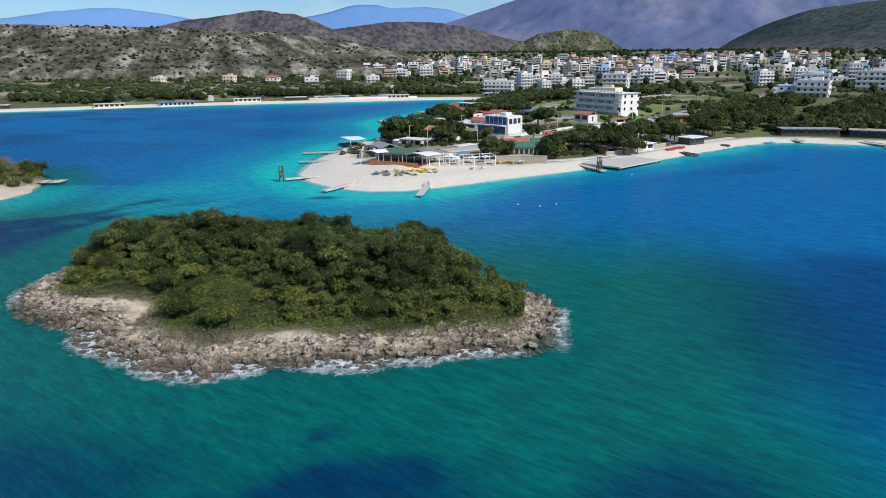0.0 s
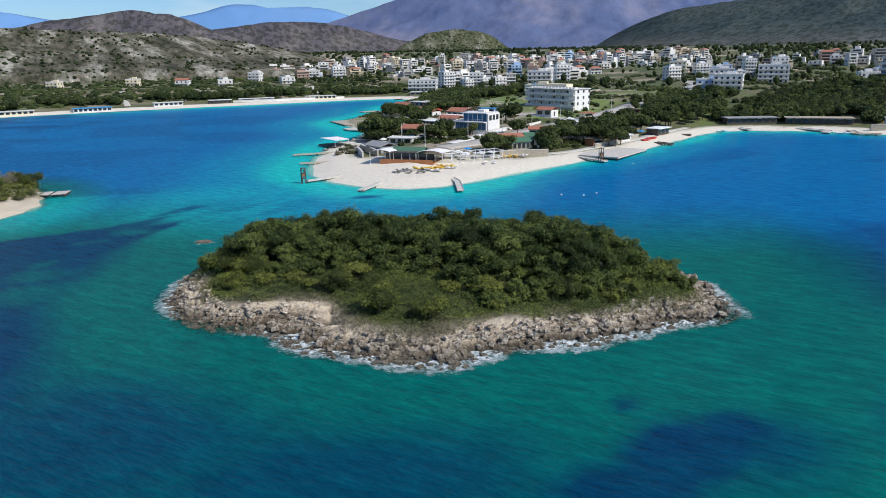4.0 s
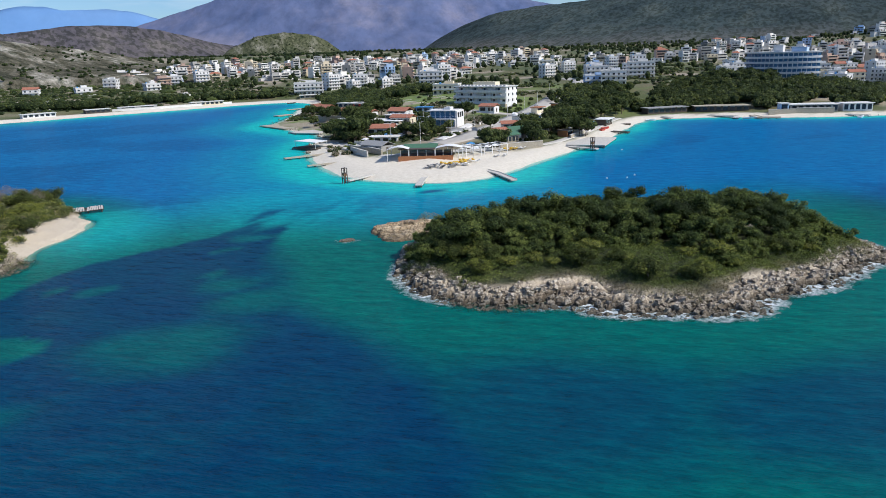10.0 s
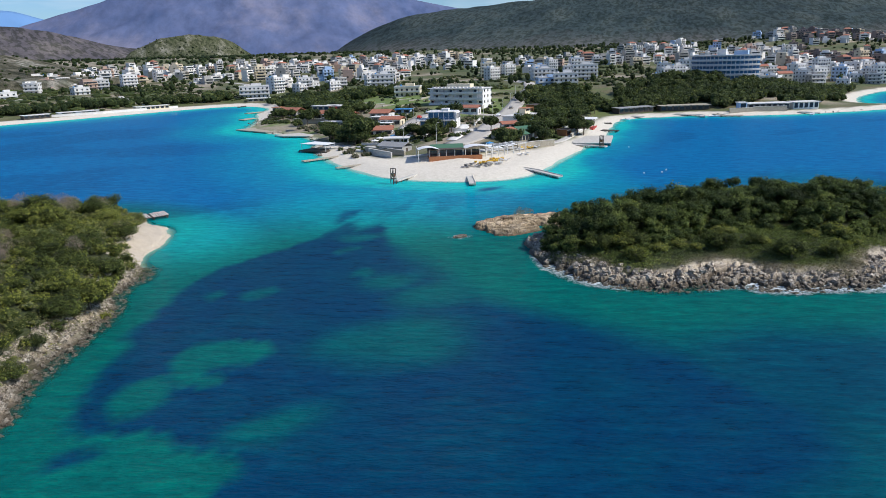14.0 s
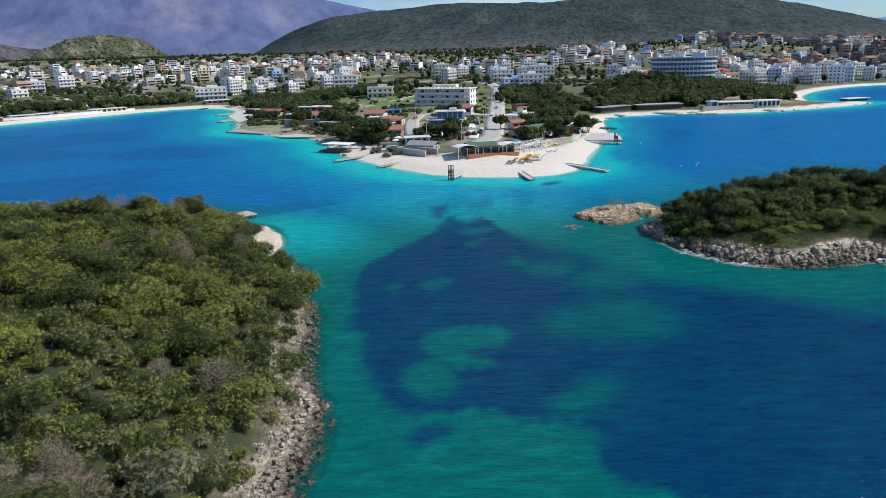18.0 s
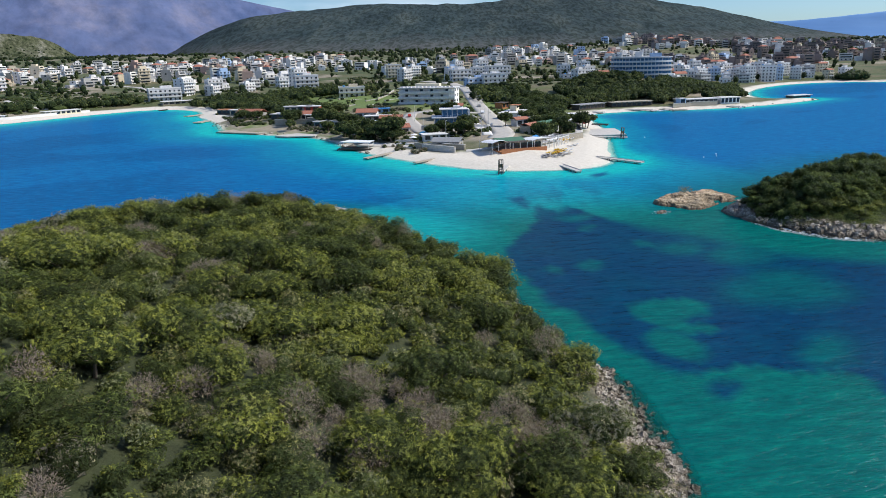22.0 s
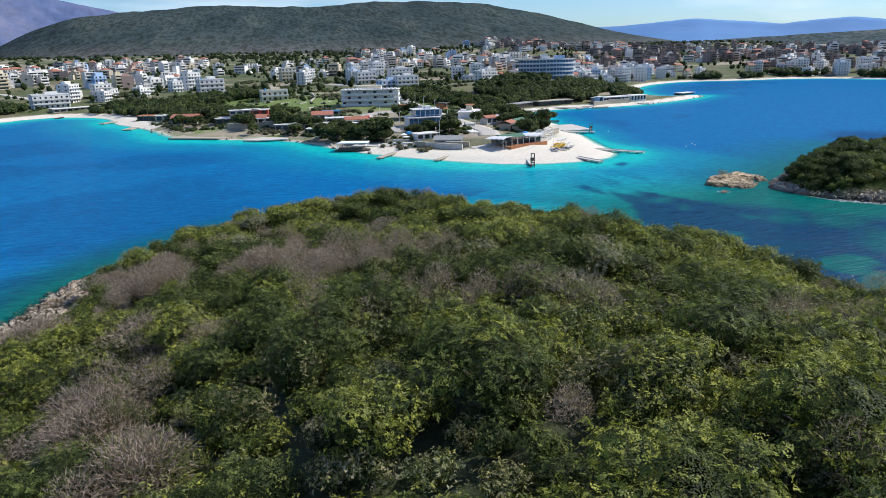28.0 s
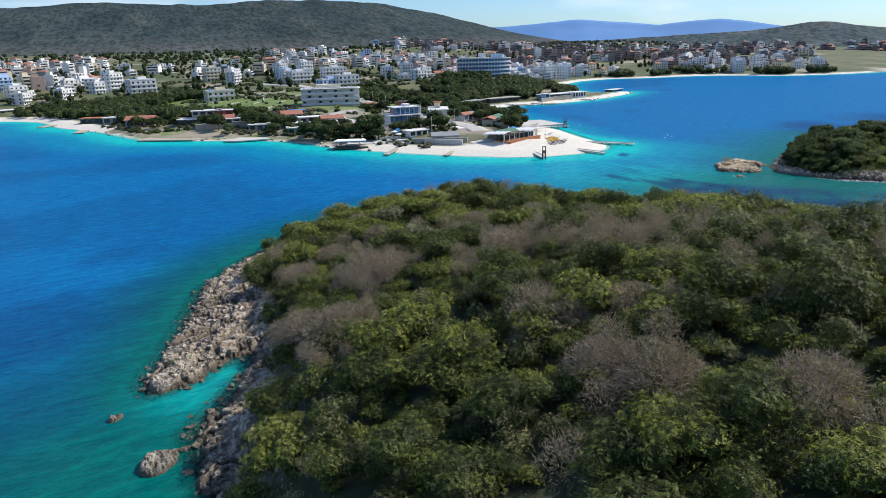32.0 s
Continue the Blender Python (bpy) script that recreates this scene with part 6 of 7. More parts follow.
def slab_pier(label, corners, top, mat, roof=False):
    ob = tagged(new("pier"), label, "pier")
    bm = bmesh.new()
    low, high = [[bm.verts.new((x, y, z)) for x, y in corners] for z in (top - 0.45, top)]
    n = len(corners)
    bm.faces.new(high)
    bm.faces.new(low[::-1])
    for k in range(n):
        bm.faces.new((low[k], low[(k + 1) % n], high[(k + 1) % n], high[k]))
    part("deck", bm, mat, ob)
    for x, y in corners:
        bm = bmesh.new()
        limb(bm, (x * 0.98 + corners[0][0] * 0.02, y * 0.98 + corners[0][1] * 0.02, -2.5), (x * 0.98 + corners[0][0] * 0.02, y * 0.98 + corners[0][1] * 0.02, top - 0.4), 0.2, 0.2, 7)
        part("post", bm, DARK, ob)
    if roof:
        cx, cy = sum(x for x, _ in corners) / n, sum(y for _, y in corners) / n
        for x, y in corners:
            q = (0.85 * x + 0.15 * cx, 0.85 * y + 0.15 * cy)
            bm = bmesh.new()
            limb(bm, (*q, top), (*q, top + 2.3), 0.08, 0.08, 6)
            part("roof_post", bm, WHITE, ob)
        bm = bmesh.new()
        low, high = [[bm.verts.new((0.9 * x + 0.1 * cx, 0.9 * y + 0.1 * cy, top + z)) for x, y in corners] for z in (2.3, 2.45)]
        bm.faces.new(high), bm.faces.new(low[::-1])
        for k in range(n):
            bm.faces.new((low[k], low[(k + 1) % n], high[(k + 1) % n], high[k]))
        part("roof", bm, CANVAS, ob)
    return ob


slab_pier("wide pale concrete pier over dark water", [(36, 221), (46, 212), (62.5, 228), (54, 236), (42, 230)], 1.1, CONCRETE)
slab_pier("covered wooden deck standing in the water", [(-50.5, 278), (-44, 266), (-38, 270), (-43, 281)], 0.9, DARK, roof=True)
slab_pier("low rounded white boat landing", [(-41, 338), (-39, 331), (-30, 322.5), (-26, 326), (-29, 339)], 0.8, CONCRETE)
slab_pier("flat rocky platform at the headland", [(-48, 380), (-40, 356), (-30, 354), (-30, 372), (-36, 384)], 0.7, STONE)


# ---- lifeguard towers ----
def tower(label, x, y, z, tall, side):
    ob = tagged(new("watch_tower"), label, "tower")
    for sx in (-1, 1):
        for sy in (-1, 1):
            bm = bmesh.new()
            limb(bm, (sx * side, sy * side, -2.2), (sx * side * 0.9, sy * side * 0.9, tall), 0.13, 0.11, 6)
            part("leg", bm, DARK, ob)
    for k in range(3):
        part("platform", boxes((-side, -side, tall * (0.3 + 0.33 * k), side, side, tall * (0.3 + 0.33 * k) + 0.14)), DARK, ob)
    for s in (-1, 1):
        bm = bmesh.new()
        limb(bm, (-side, s * side, 0.2), (side, s * side, tall * 0.95), 0.07, 0.07, 5)
        part("brace", bm, DARK, ob)
    part("cabin", boxes((-side * 0.75, -side * 0.75, tall * 0.44 + 0.004, side * 0.75, side * 0.75, tall * 0.62)), PLANK, ob)
    ob.matrix_world = pose(x, y, z, 0, 0, 20)
    return ob


tower("dark wooden watch tower standing at the jetty end", -51.9, 195, 0.2, 4.2, 0.55)
tower("slender wooden diving tower on the pier", 39.5, 210, 0.3, 4.2, 0.55)


# ---- beach restaurant ----
def restaurant():
    ob = tagged(new("beach_restaurant"), "timber beach restaurant with a green roof and white awnings", "restaurant")
    w, d = 17.0, 9.0
    part("deck", boxes((0, -3.5, -1.5, w, d, 0.5)), PLANK, ob)
    part("front_rail", boxes((0, -3.5, 0.5, w, -3.38, 1.4)), PLANK, ob, "orange plank rail")
    part("back_wall", boxes((0.3, d - 0.4, 0.504, w - 0.3, d - 0.1, 3.1)), STONE, ob)
    for j in range(7):
        part("post", boxes((0.3 + j * 2.7, -0.2, 0.504, 0.5 + j * 2.7, 0.0, 3.0)), WHITE, ob)
        if j < 6:
            part("pane", boxes((0.62 + j * 2.7, -0.12, 0.9, 2.9 + j * 2.7, -0.06, 2.8)), PANE, ob)
    part("roof", gable(1.5, 2.6, 11.5, d, 3.0, 4.1), GREENROOF, ob)
    part("flat_roof", boxes((-0.3, -0.6, 3.004, 11.2, 2.5, 3.16)), DARK, ob, "dark flat timber roof")
    for k, (x0, x1) in enumerate(((-3.4, 3.2), (11.6, 20.0))):
        bm, n = bmesh.new(), 8
        top = [[bm.verts.new((x0 + (x1 - x0) * i / n, -3.4 + 11 * j / n, 3.6 + 0.7 * math.sin(math.pi * i / n) - 0.10 * j + (0.12 if (j % 2) else 0))) for j in range(n + 1)] for i in range(n + 1)]
        low = [[bm.verts.new(v.co - Vector((0, 0, 0.05))) for v in row] for row in top]
        for g in (top, low):
            for i in range(n):
                for j in range(n):
                    bm.faces.new((g[i][j], g[i + 1][j], g[i + 1][j + 1], g[i][j + 1]))
        part("awning", bm, CANVAS, ob, "white canvas awning", True)
        for i in (0, 1):
            for j in (0, 1):
                px, py = (x0, x1)[i], (-3.3, 7.4)[j]
                bm = bmesh.new()
                limb(bm, (px, py, -1.5), (px, py, 3.5), 0.09, 0.09, 6)
                part("awning_post", bm, WHITE, ob)
    for j in range(5):
        part("stair", boxes((12 + 0.002 * j, -3.52 - 0.3 * (j + 1), -1.5, 14.5, -3.52 - 0.3 * j, 0.3 - 0.2 * j)), PLANK, ob)
    ob.matrix_world = pose(-28.2, 217, 1.9, 0, 0, -25)


restaurant()


def garden_hedge():
    """Clipped evergreens round the villa's lawn."""
    r = np.random.default_rng(561)
    u = np.concatenate([r.uniform(-9, 9, 46), r.uniform(-9, 9, 34)])
    v = np.concatenate([r.uniform(-9.5, -6.5, 46), r.uniform(-5.5, -2.2, 34)])
    x, y = 3.0 + 0.73 * u + 0.68 * v, 272.5 - 0.68 * u + 0.73 * v
    s = r.uniform(0.9, 1.9, len(x))
    C, R = np.stack([x, y, mainland_height(x, y) + 0.7 * s], -1), np.stack([s, s, s], -1)
    stuff("garden_hedge", "dense dark green hedge round the villa lawn", "hedge", [core_cloud(C, R, 0.3 + 0 * s, 0.8), leaf_cloud(C, R, 150, 0.3, r.uniform(0.3, 0.8, len(x)), 0 * s, r)], LEAF_DARK)


garden_hedge()


def pergola(label, x, y, w, d, turn, floors=1, z=None):
    ob = tagged(new("pergola"), label, "pergola")
    n = max(2, int(w / 3))
    for f in range(floors):
        for j in range(n + 1):
            for s in (0, d):
                part("post", boxes((w * j / n - 0.1, s - 0.1, -1.0 if not f else 3.0, w * j / n + 0.1, s + 0.1, 2.9 + 3 * f)), WHITE, ob)
            part("beam", boxes((w * j / n - 0.09, -0.4, 2.9 + 3 * f, w * j / n + 0.09, d + 0.4, 3.08 + 3 * f)), WHITE, ob)
        for s in (0, d):
            part("rail", boxes((0.1, s - 0.05, 0.9 + 3 * f, w - 0.1, s + 0.05, 1.0 + 3 * f)), WHITE, ob)
            part("plate", boxes((-0.3, s - 0.12, 2.7 + 3 * f, w + 0.3, s + 0.12, 2.896 + 3 * f)), WHITE, ob)
    ob.matrix_world = pose(x, y, z if z is not None else ground_z(x, y), 0, 0, turn)
    return ob


pergola("white timber pergola frames over a terrace", -11, 209.5, 9, 6, 12, 1)
pergola("tall white pergola with open beams", -0.8, 211.8, 10, 6, 15, 1)
pergola("small white pergola by the road", 60, 268, 6, 4, 30)


def low_building(label, x, y, w, d, h, turn, wall, roof, name="building", openings=4, pitched=False, over=0.5, trim=WHITE, z=None, glass=PANE):
    """A one-storey building: walls, door and window openings, roof."""
    ob = tagged(new(name), label, "building")
    part("wall", boxes((0, 0, -2.5, w, d, h)), wall, ob)
    for j in range(openings):
        u = w * (j + 0.5) / openings
        a = w / openings * 0.33
        part("window", boxes((u - a, -0.1, 0.8, u + a, 0.1, h - 0.35)), glass, ob)
        part("window_frame", boxes((u - a - 0.1, -0.14, h - 0.35, u + a + 0.1, 0.05, h - 0.2)), trim, ob)
    part("door", boxes((w - 0.06, d * 0.4, 0, w + 0.06, d * 0.4 + 1.0, 2.1)), DARK, ob)
    if pitched:
        part("roof", gable(0, 0, w, d, h + 0.2, h + d * 0.24, over), roof, ob)
    else:
        part("roof", boxes((-over, -over * 2, h, w + over, d + over, h + 0.22)), roof, ob)
    ob.matrix_world = pose(x, y, ground_z(x, y) if z is None else z, 0, 0, turn)
    return ob


low_building("stone-based beach house with a green and red roof", 14, 229, 8, 6, 2.8, 8, STONE, GREENROOF, "beach_house", 5, True)
low_building("red tiled wing of the beach house", 13, 235.5, 8, 5, 3.0, 8, STONE, TILE, "beach_house", 3, True)
low_building("white house with a dark green roof", 22, 235, 9, 8, 3.0, 0, WHITE, GREENROOF, "beach_house", 3, True)
low_building("pale blue kiosk with an orange awning", 50, 273, 19, 9, 3.2, 24, WHITE, SLAB, "kiosk", 6, glass=BLUEPANE)
low_building("small orange awning on the kiosk roof", 58, 280, 5, 3, 2.0, 24, CREAM, PLANK, "kiosk", 1, z=7.4)
low_building("small brown timber kiosk", 92, 318, 7, 5, 3.2, 10, PLANK, DARK, "kiosk", 2)
low_building("small white house with an orange tiled roof", -17, 290, 11, 7, 2.8, -30, WHITE, TILE, "cottage", 3, True)
low_building("small white house with a red tiled roof", 28, 255, 6, 5, 2.8, -20, WHITE, TILE, "cottage", 2, True)
low_building("white cottage with a red roof by the hotel", 48, 318, 8, 6, 2.8, -50, WHITE, TILE, "cottage", 2, True)
low_building("grey concrete shelter with a sloping roof", -33, 244, 10, 6, 2.6, -62, GREYWALL, GREYPLASTIC, "shelter", 1, True)
low_building("dark restaurant on the rocks with a pale roof", -10, 392, 22, 10, 3.2, -52, DARK, SLAB, "restaurant", 6)
low_building("open upper floor of the rock restaurant", -4, 388, 14, 8, 2.6, -52, STONE, SLAB, "restaurant", 4, z=6.6)
low_building("long grey beach bar with a pale roof", -15, 345, 24, 8, 3.0, -58, GREYWALL, SLAB, "beach_bar", 7)
low_building("red and white seaside kiosk", 2, 378, 8, 6, 3.0, -50, REDPAINT, SLAB, "kiosk", 2, z=6.2)
low_building("grey house on the shore rocks", -12, 425, 14, 9, 3.5, -60, GREYWALL, TILE, "cottage", 3, True)
low_building("pale stone boat house by the bay", -2, 452, 18, 9, 3.5, -60, STONE, SLAB, "boat_house", 4)
low_building("dark thatched beach bar", -1, 470, 14, 7, 2.8, -65, DARK, PLANK, "beach_bar", 4)
low_building("long low beach building with a pale roof", 128, 292, 22, 6, 2.8, -8, DARK, GREYPLASTIC, "beach_bar", 7)
low_building("low beach restaurant with a long white roof", 152, 286, 26, 7, 2.8, -30, DARK, STONE, "beach_bar", 8)
low_building("grey beach restaurant under the bluff", 181, 258, 24, 8, 3.4, -33, GREYWALL, SLAB, "beach_bar", 8)
low_building("white-roofed restaurant under the bluff", 203, 244, 13, 7, 3.6, -30, WHITE, SLAB, "beach_bar", 5)
low_building("blue lifeguard cabin on stilts", 176, 256, 4, 4, 4.5, -30, PALEBLUE, SLAB, "cabin", 1)
low_building("flat dark shed on the rocky point", 285, 232, 16, 6, 2.6, -20, DARK, SLAB, "shed", 4)
low_building("white beach pavilion with a blue roof", -222, 508, 24, 7, 2.8, 26, WHITE, BLUEPLASTIC, "pavilion", 8)
low_building("low pale beach pavilion", -262, 492, 20, 6, 2.6, 26, CREAM, SLAB, "pavilion", 6)
low_building("white beach bar with open front", -176, 534, 20, 6, 2.6, 22, WHITE, SLAB, "pavilion", 6)
low_building("small beach bar at the far beach", -140, 548, 16, 6, 2.6, 18, DARK, SLAB, "pavilion", 5)
low_building("long white terrace wall building", -120, 560, 26, 5, 2.4, 10, WHITE, SLAB, "pavilion", 2)
low_building("low bathing pavilion at the bay", -70, 570, 24, 6, 2.6, 12, CREAM, SLAB, "pavilion", 7)
low_building("small beach hut with a pale roof", -330, 470, 18, 6, 2.6, 24, DARK, SLAB, "pavilion", 5)
low_building("pale terraces below the white hotel", 14, 584, 34, 9, 2.6, -12, STONE, SLAB, "terrace", 8)


# ---- the glass house ----
def glass_house():
    ob = tagged(new("villa"), "modern white villa with blue glass storeys and roof terrace", "villa")
    part("wall", boxes((0, 0, -2, 15.59, 10, 3.4)), WHITE, ob)
    part("end_wall", boxes((15.6, 0.4, -2, 16.3, 9.6, 6.9)), WHITE, ob)
    for j in range(3):
        part("side_pane", boxes((16.25, 1.2 + 2.7 * j, 4.2, 16.36, 3.2 + 2.7 * j, 6.3)), PANE, ob)
    for j in range(7):
        part("pane", boxes((0.4 + j * 2.15, -0.14, 0.4, 2.35 + j * 2.15, 0.1, 3.1)), BLUEPANE, ob)
    part("floor_slab", boxes((-1.2, -2.0, 3.404, 15.59, 10.4, 3.75)), SLAB, ob)
    part("upper_wall", boxes((3.5, 1.2, 3.754, 15.59, 9.5, 6.9)), BLUEPANE, ob)
    for j in range(6):
        part("mullion", boxes((3.6 + j * 2.3, 1.05, 3.76, 3.8 + j * 2.3, 1.19, 6.9)), SLAB, ob)
    part("roof", boxes((2.5, 0.2, 6.904, 15.59, 10, 7.2)), SLAB, ob)
    for j in range(8):
        part("rail_post", boxes((-1.1 + j * 2.1, -1.95, 3.754, -1.0 + j * 2.1, -1.85, 4.75)), PALEBLUE, ob)
    part("rail", boxes((-1.1, -1.96, 4.75, 15.5, -1.84, 4.83)), PALEBLUE, ob)
    part("roof_cabin", boxes((9, 4, 7.204, 12, 8, 8.3)), WHITE, ob)
    for j in range(6):
        part("roof_post", boxes((3 + j * 2.4, 0.35, 7.204, 3.1 + j * 2.4, 0.45, 8.1)), PALEBLUE, ob)
    part("roof_rail", boxes((3, 0.34, 8.1, 15.2, 0.46, 8.18)), PALEBLUE, ob)
    part("garden_wall", boxes((-6, -9, -2, 20, -8.6, 1.0)), CONCRETE, ob)
    ob.matrix_world = pose(4.2, 281.5, 4.4, 0, 0, -43) @ Matrix.Scale(0.95, 4)


glass_house()


# ---- walls on the shore ----
def shore_wall(label, way, high, thick=0.6, mat=STONE):
    """A masonry wall, a block for each straight, with a coping."""
    ob = tagged(new("sea_wall"), label, "wall", kind="structure")
    for (ax, ay), (bx, by) in zip(way, way[1:]):
        n, a = math.hypot(bx - ax, by - ay), math.degrees(math.atan2(by - ay, bx - ax))
        z = min(ground_z(ax, ay), ground_z(bx, by))
        body = part("wall_block", boxes((0, -thick / 2, -1.5, n, thick / 2, high)), mat, ob)
        body.matrix_local = pose(ax, ay, z, 0, 0, a)
        part("coping", boxes((-0.02, -thick / 2 - 0.08, high + 0.003, n + 0.02, thick / 2 + 0.08, high + 0.15)), CONCRETE, body)
    return ob


shore_wall("stone wall holding the terrace above the beach", [(9, 219.5), (17, 220), (25, 219)], 2.2)
shore_wall("long masonry sea wall behind the sand", [(-34.5, 252), (-31.5, 240), (-29.5, 231)], 1.9)
shore_wall("stone terrace wall below the bluff", [(170, 257), (182, 252), (196, 243)], 2.4)
shore_wall("white wall behind the far beach", [(-124, 558), (-92, 563), (-62, 572)], 1.6, mat=WHITE)
shore_wall("white terrace wall at the far beach", [(-60, 574), (-40, 578)], 1.4, mat=WHITE)
shore_wall("stone wall at the rocky headland", [(-20, 372), (-10, 358), (-6, 350)], 2.8)


def stepped_terrace():
    ob = tagged(new("sunbathing_terrace"), "pale sloping concrete sunbathing terrace", "terrace")
    for k in range(4):
        part("terrace_slab", boxes((k * 5.2, 0, -2, k * 5.2 + 5.0, 9, 0.4 + 0.02 * k), (k * 5.2 + 5.0, 0.5, -2, k * 5.2 + 5.2, 8.5, 0.75)), CONCRETE, ob)
    ob.matrix_world = pose(-43, 276, 1.0, 0, 0, -62)


stepped_terrace()


# ---- loose things on the beach ----
def lounger(label, mat):
    ob = tagged(new("sun_lounger"), label, "lounger", group="loungers on the beach")
    part("seat", boxes((-0.32, -0.2, 0.3, 0.32, 1.2, 0.38)), mat, ob)
    back = part("backrest", boxes((-0.32, -0.8, 0, 0.32, 0, 0.07)), mat, ob)
    back.matrix_local = pose(0, -0.2, 0.34, -32, 0, 0)
    for sx in (-0.26, 0.26):
        for sy in (0, 1.05):
            part("leg", boxes((sx - 0.03, sy - 0.03, 0, sx + 0.03, sy + 0.03, 0.3)), WHITE, ob)
    return ob


SEATS = [lounger("yellow plastic sun lounger on the sand", YELLOW), lounger("grey sun lounger on the sand", GREYPLASTIC), lounger("white sun lounger on the sand", CANVAS)]
rb = random.Random(77)
laid = set()
for cx, cy, kind, many in ((-18, 200.5, 0, 7), (-14, 201, 0, 8), (-11, 203, 0, 5), (-25, 199, 1, 6), (-20, 197, 1, 5), (-15, 198, 2, 6), (12, 218.5, 0, 6), (15, 219, 2, 5), (9, 217.5, 2, 5), (4, 207, 2, 4), (-8.5, 201, 2, 4)):
    for j in range(many):
        x, y = cx + rb.uniform(-2.3, 2.3), cy + rb.uniform(-1.2, 1.2)
        m = pose(x, y, ground_z(x, y), 0, 0, rb.uniform(-50, 50)) @ Matrix.Scale(1.25, 4)
        if kind in laid:
            h = copy_thing(SEATS[kind], pose(0, 0, 0))
            h.matrix_basis = m
        else:
            laid.add(kind)
            SEATS[kind].matrix_world = m


def parasol(label, x, y, mat, z=None):
    ob = tagged(new("parasol"), label, "parasol")
    bm = bmesh.new()
    limb(bm, (0, 0, -0.3), (0, 0, 2.4), 0.04, 0.04, 6)
    part("pole", bm, WHITE, ob)
    bm = bmesh.new()
    limb(bm, (0, 0, 2.0), (0, 0, 2.55), 1.6, 0.06, 8)
    part("canopy", bm, mat, ob)
    ob.matrix_world = pose(x, y, ground_z(x, y) if z is None else z)
    return ob


parasol("blue beach parasol on the terrace", -1, 222, BLUEPLASTIC)
parasol("blue beach parasol beside the house", 75, 262, BLUEPLASTIC)
parasol("white parasol beside the pier", 68, 258, CANVAS)


def boat(label, x, y, turn, long, mat):
    ob = tagged(new("boat"), label, "boat")
    bm, n = bmesh.new(), 8
    rows = []
    for k in range(n + 1):
        u = k / n
        half = long * 0.19 * (1 - (2 * max(0, u - 0.45) / 1.1) ** 2.2)
        rows.append([bm.verts.new((long * (u - 0.5), s * half * q, z + 0.25 * u * u)) for s, q, z in ((-1, 1, 0.55), (-1, 0.6, -0.15), (1, 0.6, -0.15), (1, 1, 0.55))])
    for a, b in zip(rows, rows[1:]):
        for k in range(3):
            bm.faces.new((a[k], a[k + 1], b[k + 1], b[k]))
        bm.faces.new((a[3], a[0], b[0], b[3]))
    bm.faces.new(rows[0])
    bm.faces.new(rows[-1][::-1])
    part("hull", bm, mat, ob)
    part("bench", boxes((-0.3, -long * 0.13, 0.56, 0.1, long * 0.13, 0.72)), DARK, ob)
    ob.matrix_world = pose(x, y, max(0.0, ground_z(x, y)) + 0.05, 0, 0, turn)
    return ob


boat("red and white pedal boat drawn up on the shore", 72, 250, 30, 4.5, REDPAINT)
boat("red rowing boat on the shore", 76, 254, 10, 4.2, REDPAINT)
boat("white motor boat moored at the jetty", 158, 256, -40, 6, CANVAS)
boat("small white boat at the bay beach", 118, 277, -20, 5, CANVAS)
boat("white boat in the bay", 196, 229, 20, 5, CANVAS)
boat("dark boat by the rocks", -22, 318, 60, 5, DARK)
boat("dark fishing boat on the bay beach", 2, 556, 15, 7, DARK)
for x, y in ((12, 163), (17, 161), (21, 163), (48, 205)):
    bm = bmesh.new()
    bmesh.ops.create_icosphere(bm, subdivisions=2, radius=0.22)
    me = bpy.data.meshes.new("buoy")
    bm.to_mesh(me)
    bm.free()
    me.materials.append(CANVAS)
    b = tagged(new("buoy", me), "small white round buoy afloat", "buoy")
    b.location = (x, y, 0.1)


# ---- cars, lamps and posts ----
def car(label, x, y, turn, paint):
    ob = tagged(new("car"), label, "car", group="parked cars")
    bm, prof = bmesh.new(), [(-2.1, 0.35), (-2.1, 0.85), (-1.55, 0.95), (-1.05, 1.42), (0.55, 1.45), (1.15, 0.98), (2.0, 0.85), (2.1, 0.4)]
    a, b = [[bm.verts.new((px, s * (0.82 if pz < 1.2 else 0.68), pz)) for px, pz in prof] for s in (-1, 1)]
    for k in range(len(prof)):
        bm.faces.new((a[k], a[(k + 1) % len(prof)], b[(k + 1) % len(prof)], b[k]))
    bm.faces.new(a[::-1])
    bm.faces.new(b)
    part("body", bm, paint, ob)
    part("side_window", boxes((-1.0, -0.80, 1.0, 0.7, 0.80, 1.34)), PANE, ob)
    for sx in (-1.3, 1.3):
        for sy in (-0.8, 0.8):
            bm = bmesh.new()
            limb(bm, (sx, sy - 0.1, 0.32), (sx, sy + 0.1, 0.32), 0.32, 0.32, 10)
            part("wheel", bm, DARK, ob)
    ob.matrix_world = pose(x, y, ground_z(x, y) + 0.15, 0, 0, turn)


for x, y, turn, paint, word in ((-12, 262, 20, CANVAS, "white"), (-8, 266, 25, DARK, "black"), (-4, 270, 30, GREYPLASTIC, "grey"), (-15, 268, 15, BLUEPLASTIC, "blue"), (60, 304, 45, CANVAS, "white"),
                                (88, 332, 45, GREYPLASTIC, "grey"), (122, 366, 45, DARK, "black"), (152, 396, 45, CANVAS, "white"), (26, 322, 50, REDPAINT, "red")):
    car("%s car parked beside the pale road" % word, x, y, turn, paint)


